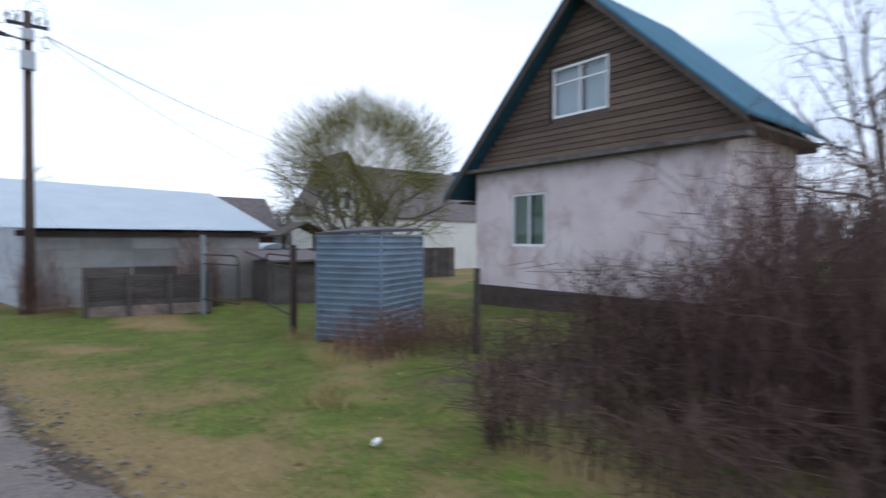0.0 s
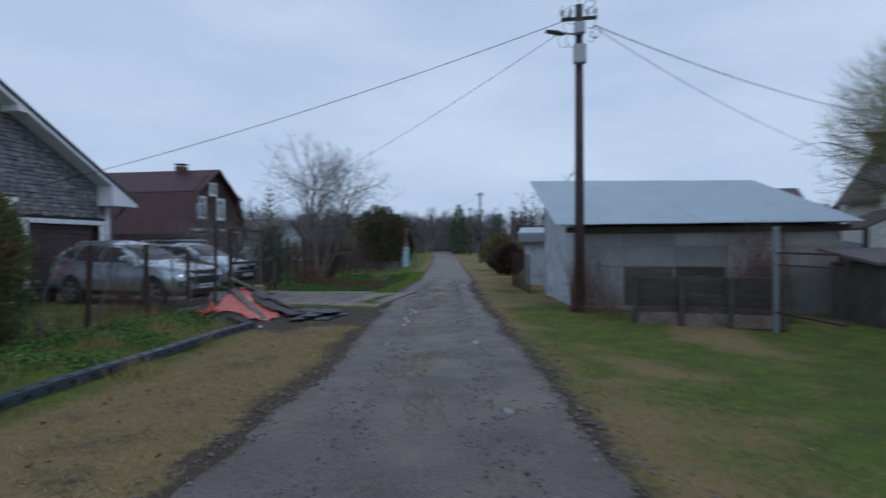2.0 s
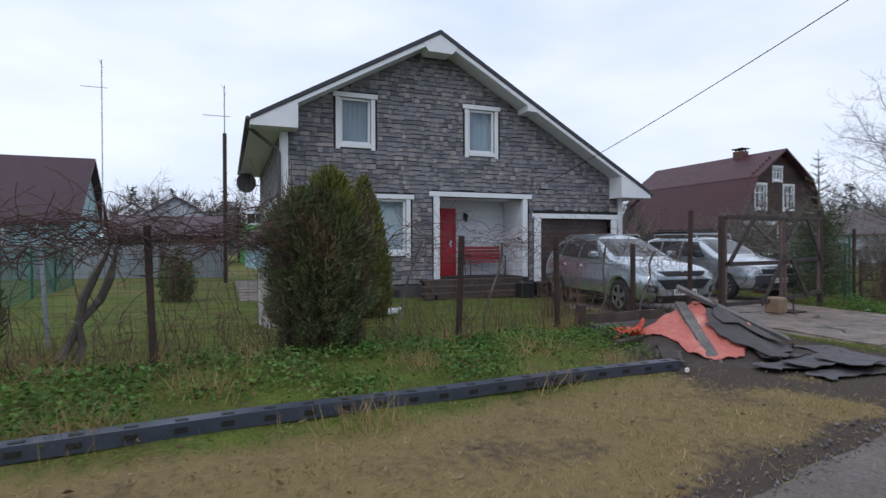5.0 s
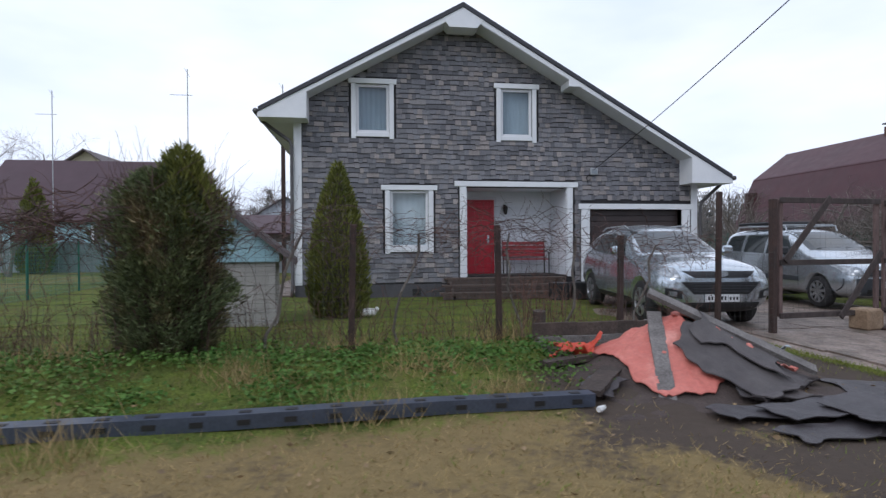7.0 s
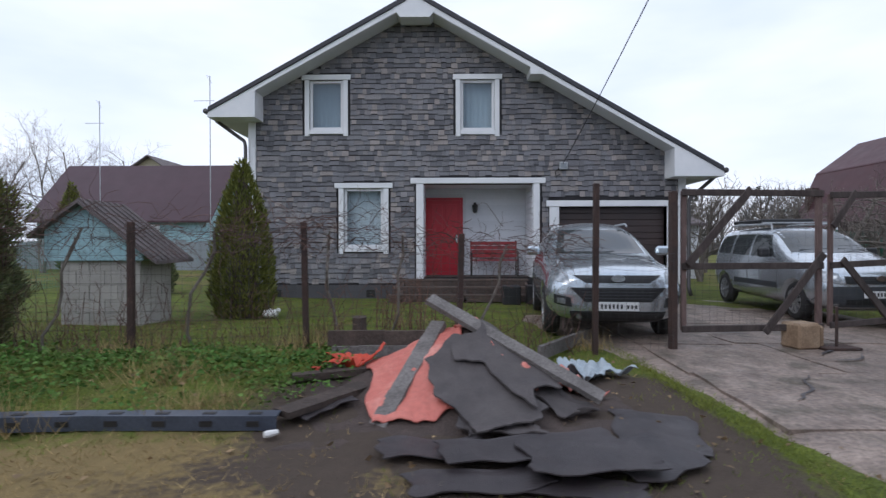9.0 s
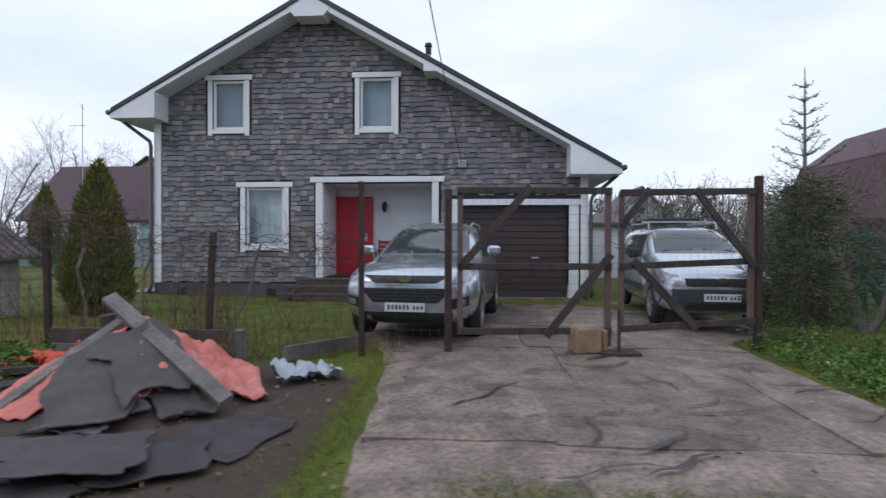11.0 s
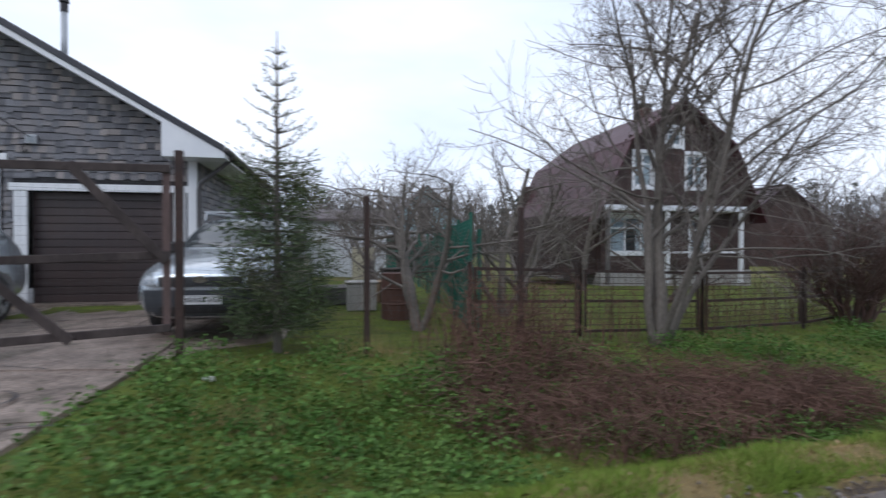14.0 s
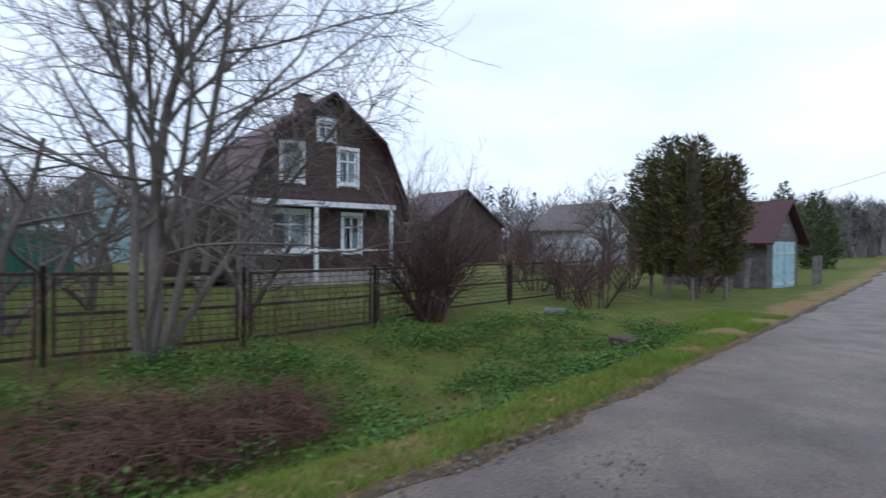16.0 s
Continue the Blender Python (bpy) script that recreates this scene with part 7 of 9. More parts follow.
def pipe_gate(a, b, z0, z1, label):
    root = thing("pipe_gate", label, "gate", (*a, z0), group="garden gate leaves")
    p = lambda u, z: (a[0] + (b[0] - a[0]) * u, a[1] + (b[1] - a[1]) * u, z)
    g = Geo()
    g.tube([p(0, z0), p(0, z1), p(0.9, z1), p(0.98, z1 - 0.05), p(1, z1 - 0.14), p(1, z0), p(0, z0)], 0.022, 8)
    wpart("pipe_frame", g, M_POST, root)
    g = Geo()
    g.tube([p(0, z1 - 0.22), p(1, z1 - 0.22)], 0.014, 6)
    wpart("cross_pipe", g, M_POST, root)
    g = Geo()
    for i in range(1, 26):
        g.tube([p(i / 26, z0), p(i / 26, z1 - 0.22)], 0.0018, 3, cap=False)
    for j in range(1, 16):
        z = z0 + (z1 - 0.22 - z0) * j / 16
        g.tube([p(0, z), p(1, z)], 0.0018, 3, cap=False)
    wpart("mesh_infill", g, M_WIRE, root)


post("gate_post", "rusty steel post of the garden gate", 4.3, 9.75, 1.75, 0.05)
post("gate_post", "pale grey steel post of the garden gate", 3.85, 14.1, 1.98, 0.04, M_GREYTILE)
pipe_gate((4.3, 9.75), (4.75, 12.3), 0.35, 1.5, "closed rusty pipe gate with wire mesh")
pipe_gate((3.85, 14.1), (4.15, 12.4), 0.35, 1.45, "open rusty pipe gate leaf with wire mesh")
mesh_panel((4.3, 9.75), (4.5, 8.7), 1.2)


def metal_store():
    """Leaning store of ribbed blue-grey sheet."""
    root = thing("metal_store", "ribbed blue-grey sheet metal store with a flat dark roof", "shed", (5.2, 8.4, 0.05))
    A, B, C = Vector((4.32, 8.75, 0.05)), Vector((4.95, 7.68, 0.05)), Vector((6.32, 8.35, 0.05))
    D = A + C - B
    h = 1.86
    for p, q, nm in ((A, B, "side_wall"), (B, C, "side_wall"), (C, D, "back_wall"), (D, A, "back_wall")):
        d = (q - p).normalized()
        nrm = Vector((d.y, -d.x, 0))
        g = Geo()
        m = 17
        prof = []
        for i in range(m):
            z = h * i / m
            s = h / m
            prof += [(z, 0.0), (z + s * 0.62, 0.0), (z + s * 0.66, 0.04), (z + s * 0.86, 0.04)]
        prof.append((h, 0.0))
        for z, o in prof:
            wob = 0.012 * noise.noise(Vector((p.x, z * 3, 2)))
            g.v += [tuple(p + nrm * (o + wob) + Vector((0, 0, z))), tuple(p.lerp(q, 0.5) + nrm * (o + 1.6 * wob) + Vector((0, 0, z))), tuple(q + nrm * (o + wob) + Vector((0, 0, z)))]
        for i in range(len(prof) - 1):
            g.f += [(3 * i, 3 * i + 1, 3 * i + 4, 3 * i + 3), (3 * i + 1, 3 * i + 2, 3 * i + 5, 3 * i + 4)]
        wpart(nm, g, M_BLUEBOX, root)
    for p in (A, B, C):
        g = Geo()
        g.box(p.x - 0.025, p.x + 0.025, p.y - 0.025, p.y + 0.025, 0.0, h + 0.03)
        wpart("corner_strip", g, M_BLUEBOX, root)
    c = (A + C) / 2
    g = Geo()
    g.prism([tuple(c + (p - c) * 1.05 + Vector((0, 0, h - 0.02 + 0.05 * k))) for k, p in enumerate((A, B, C, D))], (0, 0, 0.05))
    wpart("roof", g, M_PLINTH, root, "flat dark roof sheet")


metal_store()


def pink_house():
    root = thing("house", "old house with pale pink plaster, brown boarded gable and blue roof", "house", (15, 8.2, 0.1))
    x, y0, y1 = 11.0, 4.65, 11.85
    yc, za, ze = 7.95, 7.95, 3.65
    holes = [(9.2, 10.42, 1.65, 3.1)]
    g = Geo()
    wall_pieces(g, "x", x, 0.35, (y0, y1), 0.5, (lambda u: 3.87, []), holes)
    wpart("front_wall", g, M_PLUM, root, "pale pink peeling plaster wall")
    g = Geo()
    g.box(x + 0.35, x + 3.8, y0, y0 + 0.35, 0.5, 4.3).box(x + 0.35, x + 3.8, y1 - 0.35, y1, 0.5, 3.87).box(x + 3.5, x + 3.8, y0 + 0.35, y1 - 0.35, 0.5, 3.87)
    wpart("side_wall", g, M_PLUM, root)
    g = Geo()
    g.box(x - 0.06, x + 3.85, y0 - 0.06, y1 + 0.06, -0.3, 0.52)
    wpart("plinth", g, M_DARKWOOD, root)
    # gable of boards
    slope = lambda u: 0.97 if u < yc else 0.989
    top = lambda u: za - 0.25 - abs(u - yc) * slope(u)
    g = Geo()
    wall_pieces(g, "x", x - 0.04, 0.1, (4.2, 12.4), 3.87, (top, [yc]), [(7.3, 8.95, 4.92, 6.2)])
    gable = wpart("gable_wall", g, M_DARKWOOD, root)
    z = 3.94
    rng = random.Random(3)
    while z < za - 0.5:
        rise = za - 0.25 - z - 0.1
        spans = [(yc - rise / 0.97, yc + rise / 0.989)]
        if 4.8 < z < 6.15:
            spans = [(yc - rise / 0.97, 7.25), (9.0, yc + rise / 0.989)]
        for a, b in spans:
            a, b = max(a, 4.2), min(b, 12.4)
            if b - a < 0.1:
                continue
            g = Geo()
            g.prism([(x - 0.045, a, z), (x - 0.075, a, z), (x - 0.05, a, z + 0.15), (x - 0.045, a, z + 0.15)], (0, b - a, 0))
            wpart("board", g, M_GABLE, gable)
        z += 0.145
    g = Geo()
    g.box(x - 0.35, x + 0.02, 4.15, 12.6, 3.78, 3.88)
    wpart("gable_ledge", g, M_GREYWOOD, root)
    # boarded soffits close the eaves, and the back gable closes the loft
    zr, zl = za - 0.1 - (yc - 4.1) * 0.97, za - 0.1 - (12.8 - yc) * 0.989
    for ya, yb, zs in ((4.15, y0, zr), (y1, 12.75, zl)):
        g = Geo()
        g.box(x + 0.1, x + 3.9, ya, yb, zs - 0.1, zs - 0.04)
        wpart("soffit", g, M_DARKWOOD, root)
    g = Geo()
    wall_pieces(g, "x", x + 3.7, 0.1, (4.2, 12.4), 3.87, (top, [yc]), [])
    wpart("gable_wall", g, M_DARKWOOD, root)
    for s, ye in ((-1, 4.1), (1, 12.8)):
        zz = za - abs(ye - yc) * slope(ye)
        g = Geo()
        g.prism([(x - 0.5, yc, za), (x - 0.5, ye, zz), (x - 0.5, ye, zz - 0.07), (x - 0.5, yc, za - 0.08)], (4.6, 0, 0))
        wpart("roof", g, M_BLUEROOF, root, "blue painted metal roof slope")
        g = Geo()
        g.prism([(x - 0.47, yc, za - 0.08), (x - 0.47, ye, zz - 0.07), (x - 0.47, ye, zz - 0.22), (x - 0.47, yc, za - 0.25)], (0.04, 0, 0))
        wpart("bargeboard", g, M_DARKWOOD, root)
    casement(root, "x", x, -1, *holes[0], (M_WHITE, M_GLASS), bars=2, curtain=(M_LEAFCURTAIN, [(0.0, 0.48), (0.55, 1.0)]))
    casement(root, "x", x - 0.05, -1, 7.3, 8.95, 4.92, 6.2, (M_WHITE, M_GLASS), bars=2, cross=True, curtain=(M_CURTAIN, [(0.0, 0.46), (0.55, 1.0)]))


M_LEAFCURTAIN = material("pale_green_curtain", (0.33, 0.4, 0.3), (0.27, 0.34, 0.26), 2, 0.9, grain=0.1)
pink_house()


def white_house():
    root = thing("house", "cream house with a large glazed gable behind a willow", "house", (20, 29, 0.0))
    x0, x1, y = 13.75, 17.65, 28.5
    ax = (x0 + x1) / 2
    za, ze = 7.1, 4.1
    top = lambda u: za - 0.15 - abs(u - ax) * (za - ze) / 1.95
    wins = [(14.15, 14.75, 3.6, 4.4), (14.8, 15.5, 3.6, 4.8), (15.55, 16.25, 3.6, 4.8), (16.3, 16.95, 3.6, 4.5), (14.2, 15.2, 0.9, 2.3), (16.4, 17.2, 0.9, 2.3)]
    g = Geo()
    wall_pieces(g, "y", y, 0.3, (x0, x1), -0.2, (top, [ax]), wins)
    wpart("gable_wall", g, M_WHITEWALL, root)
    g = Geo()
    g.box(x0, x0 + 0.3, y + 0.3, y + 3.0, -0.2, 4.0).box(x1 - 0.3, x1, y + 0.3, y + 3.0, -0.2, 4.0)
    wpart("side_wall", g, M_WHITEWALL, root)
    g = Geo()
    g.box(x1, 30, y + 1.0, y + 9, -0.2, 3.2)
    wpart("wing", g, M_WHITEWALL, root)
    g = Geo()
    g.prism([(ax + 0.1, y + 0.9, 3.2), (30.4, y + 0.9, 3.2), (30.4, y + 5, 7.05), (ax + 0.1, y + 5, 7.05)], (0, 0.05, 0.1))
    wpart("wing_roof", g, M_SLATE, root)
    for s in (-1, 1):
        xe = ax + s * 2.35
        ze2 = za - 2.35 * (za - ze) / 1.95
        g = Geo()
        g.prism([(ax, y - 0.5, za), (xe, y - 0.5, ze2), (xe, y - 0.5, ze2 - 0.15), (ax, y - 0.5, za - 0.15)], (0, 3.2, 0))
        wpart("roof", g, M_SLATE, root)
    for w in wins:
        casement(root, "y", y, -1, *w, (M_WHITE, M_GLASS), curtain=(M_CURTAIN, [(0.0, 0.3)]))


white_house()


def plain_house(label, x0, x1, y0, y1, zb, eave, ridge, along, wall, roofm, over=0.4, windows=(), gable=None):
    """A far house: walls, pitched roof along x or y, gable boards and windows (side, u, z, w, h)."""
    root = thing("house", label, "house", ((x0 + x1) / 2, (y0 + y1) / 2, zb))
    g = Geo()
    g.box(x0, x1, y0, y1, zb - 0.4, eave)
    wpart("wall_shell", g, wall, root)
    if along == "y":
        c = (x0 + x1) / 2
        for yy in (y0, y1 - 0.1):
            g = Geo()
            g.prism([(x0, yy, eave), (x1, yy, eave), (c, yy, ridge - 0.1)], (0, 0.1, 0))
            wpart("gable", g, gable or wall, root)
        for s in (-1, 1):
            xe = c + s * ((x1 - x0) / 2 + over)
            zz = ridge - (ridge - eave) * (abs(xe - c) / ((x1 - x0) / 2))
            g = Geo()
            g.prism([(c, y0 - over, ridge), (xe, y0 - over, zz), (xe, y0 - over, zz - 0.1), (c, y0 - over, ridge - 0.1)], (0, y1 - y0 + 2 * over, 0))
            wpart("roof", g, roofm, root)
    else:
        c = (y0 + y1) / 2
        for xx in (x0, x1 - 0.1):
            g = Geo()
            g.prism([(xx, y0, eave), (xx, y1, eave), (xx, c, ridge - 0.1)], (0.1, 0, 0))
            wpart("gable", g, gable or wall, root)
        for s in (-1, 1):
            ye = c + s * ((y1 - y0) / 2 + over)
            zz = ridge - (ridge - eave) * (abs(ye - c) / ((y1 - y0) / 2))
            g = Geo()
            g.prism([(x0 - over, c, ridge), (x0 - over, ye, zz), (x0 - over, ye, zz - 0.1), (x0 - over, c, ridge - 0.1)], (x1 - x0 + 2 * over, 0, 0))
            wpart("roof", g, roofm, root)
    for side, u, z, w, h in windows:
        if side == "x":
            casement(root, "x", x1, 1, u - w / 2, u + w / 2, z, z + h, (M_WHITE, M_CARGLASS), bars=2, casing=0.08, deep=-0.02)
        else:
            casement(root, "y", y0 if side == "y0" else y1, -1 if side == "y0" else 1, u - w / 2, u + w / 2, z, z + h, (M_WHITE, M_CARGLASS), bars=2, casing=0.08, deep=-0.02)
    return root


plain_house("dark brown log outbuilding with a chimney", 8.6, 13.2, 33, 38, 0, 2.6, 4.6, "x", M_LOG, M_SLATE)
# greenhouse, well roof and board fence behind the garden gate
root = thing("greenhouse", "pale round-topped greenhouse behind the garden gate", "greenhouse", (9.5, 24, 0))
g = Geo()
for i in range(9):
    a = math.pi * i / 8
    g.v += [(9.2 + 1.5 * math.cos(a), 22.5, 1.5 * math.sin(a) + 0.2), (9.2 + 1.5 * math.cos(a), 27, 1.5 * math.sin(a) + 0.2)]
g.f += [(2 * i, 2 * i + 2, 2 * i + 3, 2 * i + 1) for i in range(8)] + [tuple(2 * i for i in range(9)), tuple(2 * i + 1 for i in reversed(range(9)))]
wpart("cover", g, M_PLASTIC_GREY, root)
root = thing("well_shelter", "small brown gabled well shelter on posts", "well", (8.6, 19.0, 0))
for dx in (-0.6, 0.6):
    g = Geo()
    g.box(8.6 + dx - 0.05, 8.6 + dx + 0.05, 18.95, 19.05, -0.1, 2.0)
    wpart("shelter_post", g, M_DARKWOOD, root)
for s in (-1, 1):
    g = Geo()
    g.prism([(8.6, 18.3, 2.5), (8.6 + s * 1.05, 18.3, 2.0), (8.6 + s * 1.05, 18.3, 1.94), (8.6, 18.3, 2.43)], (0, 1.4, 0))
    wpart("shelter_roof", g, M_DARKWOOD, root)
g = Geo()
g.box(7.9, 9.3, 18.5, 19.6, -0.1, 0.9)
wpart("well_ring", g, M_STONE, root)
root = thing("board_fence", "dark weathered board fence behind the garden", "fence", (9, 21, 0))
for i in range(70):
    x = 6.3 + i * 0.17
    g = Geo()
    g.box(x, x + 0.155, 21.3, 21.33, -0.1, 1.45 + 0.04 * ((i * 7) % 5) / 5)
    wpart("board", g, M_OLDWOOD, root)
root = thing("dark_shed", "low dark lean-to behind the garden gate", "shed", (6.6, 15.6, 0))
g = Geo()
g.box(5.9, 7.6, 14.6, 16.4, -0.1, 1.2)
wpart("wall_shell", g, M_OLDWOOD, root)
g = Geo()
g.prism([(5.7, 14.4, 1.2), (7.8, 14.4, 1.2), (7.8, 16.6, 1.45), (5.7, 16.6, 1.45)], (0, 0, 0.06))
wpart("roof", g, M_SLATE, root)

# thicket before the pink house
M_THICKET = material("dark_thicket_cane", (0.1, 0.062, 0.05), (0.06, 0.04, 0.035), 2, 0.85, island=0.4, grain=0, spec=0.2)


def thicket_spot(u, v):
    x = 2.9 + 7.0 * u
    lo, hi = 0.5 - 0.45 * (x - 2.9), min(2.9 + 1.25 * (x - 2.9), 6.2)
    y = lo + (hi - lo) * v
    return x + 0.5 * noise.noise(Vector((x, y, 3))), y + 0.7 * noise.noise(Vector((x * 1.2, y * 1.2, 8)))


def thicket_core(u, v):
    x, y = thicket_spot(0.12 + 0.88 * u, 0.05 + 0.75 * v)
    return x + 0.4, y - 0.3


canes("thicket", "low dark brown leafless thicket before the pink house", thicket_spot, 1500, 44, M_THICKET, (0.15, 0.75), 1.5, 0.005, "thicket", 4)
canes("thicket", "dense dark brown leafless thicket before the pink house", thicket_core, 1500, 52, M_THICKET, (0.5, 1.5), 0.8, 0.006, "thicket", 5)
canes("thicket", "tall leafless brown shoots at the thicket edge", lambda u, v: (3.9 + 5.0 * u, -1.3 + 3.2 * v + 1.5 * u), 800, 50, M_REDTWIG, (1.2, 2.5), 0.45, 0.006, "thicket", 6)
canes("thicket", "low brown weeds round the metal store", lambda u, v: (3.9 + 2.4 * u, 6.3 + 1.6 * v), 420, 45, M_BRAMBLE, (0.25, 0.75), 0.7, 0.004, "weeds", 3)
bare_tree("bare_tree", "thin leafless birch behind the pink house", (16.5, 3.0), 81, TREE, [(0, 0, 4, 20, 7.2, 0.1), (0.1, 0, 12, 150, 6.8, 0.08), (0, 0.1, 15, -90, 6.4, 0.07)], M_BARK, M_TWIG)
stump(5.6, 6.0, 1.3, 0.05, M_OLDWOOD, "leaning old wooden stake in the thicket")

# ---- the dark house with the maroon gambrel roof ----
def gambrel_house():
    root = thing("house", "dark brown house with a maroon gambrel roof and white windows", "house", (-25, 35.3, 0.1))
    x, yc, zb = -21.1, 35.32, 0.35
    half, brk = 3.05, 2.1
    apex, zk, ze = 6.55, 4.98, 2.75
    top = lambda u: apex - 0.15 - min(abs(u - yc), brk) * (apex - zk) / brk - max(abs(u - yc) - brk, 0) * (zk - ze) / (half - brk)
    wins = [(33.55, 34.3, 3.4, 4.6), (35.68, 36.4, 3.4, 4.6), (34.88, 35.48, 4.92, 5.55), (32.6, 34.5, 1.0, 2.3), (35.85, 36.55, 0.95, 2.25)]
    g = Geo()
    wall_pieces(g, "x", x - 0.2, 0.2, (yc - half, yc + half), zb, (top, [yc, yc - brk, yc + brk]), wins)
    front = wpart("front_wall", g, M_LOG, root, "dark brown boarded gable wall")
    z = zb
    while z < apex - 0.5:
        hw = half if z < ze else (half - (z - ze) * (half - brk) / (zk - ze) if z < zk else (apex - z) * brk / (apex - zk))
        segs, u = [], yc - hw
        for w in sorted(w for w in wins if w[2] - 0.1 < z < w[3]):
            segs.append((u, w[0] - 0.08))
            u = w[1] + 0.08
        segs.append((u, yc + hw))
        for a, b in segs:
            if b - a > 0.05:
                g = Geo()
                g.prism([(x, a, z), (x + 0.02, a, z), (x + 0.005, a, z + 0.17), (x, a, z + 0.17)], (0, b - a, 0))
                wpart("board", g, M_LOG, front)
        z += 0.175
    g = Geo()
    g.box(-29.2, x - 0.2, yc - half, yc - half + 0.2, zb, ze).box(-29.2, x - 0.2, yc + half - 0.2, yc + half, zb, ze).box(-29.4, -29.2, yc - half, yc + half, zb, 4.2)
    wpart("side_wall", g, M_LOG, root)
    g = Geo()
    g.box(-29.4, x + 0.05, yc - half - 0.03, yc + half + 0.03, -0.5, zb)
    wpart("footing", g, M_STONE, root)
    for s in (-1, 1):
        for a, b in (((0, apex), (brk + 0.05, zk)), ((brk, zk + 0.05), (half + 0.35, ze - 0.55))):
            g = Geo()
            g.prism([(x + 0.45, yc + s * a[0], a[1]), (x + 0.45, yc + s * b[0], b[1]), (x + 0.45, yc + s * b[0], b[1] - 0.1), (x + 0.45, yc + s * a[0], a[1] - 0.1)], (-9.3, 0, 0))
            wpart("roof", g, M_REDROOF, root, "maroon metal roof slope")
    for w in wins:
        casement(root, "x", x, 1, *w, (M_WHITE, M_GLASS), bars=3 if w[1] - w[0] > 1.2 else 2, cross=True, casing=0.09, curtain=(M_CURTAIN, [(0.0, 0.4), (0.6, 1.0)]))
    # balcony band, verandah posts and rail
    g = Geo()
    g.box(x + 0.05, x + 0.6, yc - half - 0.1, yc + half - 0.65, 2.5, 2.68)
    wpart("balcony", g, M_SIDING, root, "white balcony edge board")
    for y in (yc - half, yc - 0.75, yc + half - 0.8):
        g = Geo()
        g.box(x + 0.45, x + 0.57, y - 0.06, y + 0.06, -0.1, 2.5)
        wpart("verandah_post", g, M_WHITE if y != yc - half else M_GREYWOOD, root)
    g = Geo()
    g.box(x + 0.47, x + 0.55, yc - half, yc + half - 0.8, 0.98, 1.05)
    wpart("verandah_rail", g, M_WHITE, root)
    g = Geo()
    g.box(-23.7, -23.1, 35.05, 35.55, 5.8, 6.8)
    chim = wpart("chimney", g, M_RUSTWALL, root, "brick chimney with a metal cap")
    g = Geo()
    g.box(-23.75, -23.05, 35.0, 35.6, 6.91, 6.97).box(-23.6, -23.55, 35.1, 35.15, 6.8, 6.91).box(-23.25, -23.2, 35.45, 35.5, 6.8, 6.91)
    wpart("cap", g, M_BLACK_METAL, chim)
    # enclosed porch on the near side
    g = Geo()
    g.box(-24.5, x - 0.3, yc - half - 2.2, yc - half, 0.2, 2.3)
    wpart("side_porch", g, M_LOG, root)


gambrel_house()

# clutter in the garden beyond the drive
root = thing("cabinet", "cream painted old cabinet standing in the garden", "cabinet", (-18.6, 23.75, 0.0))
g = Geo()
g.box(-18.9, -18.3, 23.45, 24.05, ground_z(-18.6, 23.75) - 0.03, 1.2)
body = wpart("cabinet_body", g, M_CREAM, root, bevel=0.01)
for ya, yb in ((23.48, 23.74), (23.76, 24.02)):
    g = Geo()
    g.box(-18.3, -18.28, ya, yb, 0.2, 1.15)
    wpart("cabinet_door", g, M_CREAM, root, bevel=0.006)
root = thing("pallet", "old pinkish wooden pallets stacked on the grass", "pallet", (-15.9, 23.2, 0.0))
for k in range(3):
    z = ground_z(-15.9, 23.2) + 0.13 * k
    for dx in (-0.4, 0.0, 0.4):
        g = Geo()
        g.box(-15.9 + dx - 0.05, -15.9 + dx + 0.05, 22.75, 23.65, z, z + 0.09)
        wpart("bearer", g, M_GREYWOOD, root)
    for i in range(6):
        g = Geo()
        g.box(-16.35, -15.45, 22.75 + 0.155 * i, 22.87 + 0.155 * i, z + 0.092, z + 0.115)
        wpart("slat", g, M_STILE, root)
for dx, dy, hh in ((-16.6, 23.9, 0.95), (-16.2, 23.75, 0.8)):
    post("garden_stake", "pale grey wooden stake in the garden clutter", dx, dy, hh, 0.06, M_GREYWOOD, (3, -2), "garden stakes")
plain_house("low teal green garden hut with a pale roof", -37.0, -33.0, 24.6, 28.6, 0.0, 1.75, 2.1, "y", M_GREENFENCE, M_ZINC, 0.2)

# neighbouring houses beyond the gardens
plain_house("house with a dark plum metal roof and pale blue walls", -37.2, -31.0, -8.0, 1.2, 0.2, 3.1, 6.15, "y", M_PALEBLUE, M_PURPLEROOF, 0.4, [("x", -2.0, 1.2, 1.2, 1.2)], M_PALEBLUE)
plain_house("far house with a cream gable and grey roof", -52, -44, -13, -5, 0.4, 5.6, 8.4, "x", M_CREAM, M_SLATE, 0.5, [("x", -9, 6.0, 1.4, 1.2)])
plain_house("far pale blue-white house with a low gable", -56, -49.5, 1.0, 7.4, 0.3, 3.6, 5.6, "x", M_SHEDWHITE, M_SLATE, 0.4, [("x", 2.8, 2.0, 1.0, 1.1), ("x", 5.6, 2.0, 1.0, 1.1)])
plain_house("bright green far house with white windows", -55, -49, 9.0, 13.5, 0.3, 3.4, 5.3, "x", M_GREENPAINT, M_PURPLEROOF, 0.3, [("x", 10.2, 3.4, 1.4, 0.9)])
plain_house("brown-roofed low house behind the gardens", -47, -41, 1, 7.5, 0.2, 2.4, 3.7, "y", M_OLDWOOD, M_PURPLEROOF, 0.3)
plain_house("white garden shed with a low dark roof", -28.5, -25.2, 21.2, 25.0, 0.0, 2.35, 2.75, "y", M_SIDING, M_SLATE, 0.25)
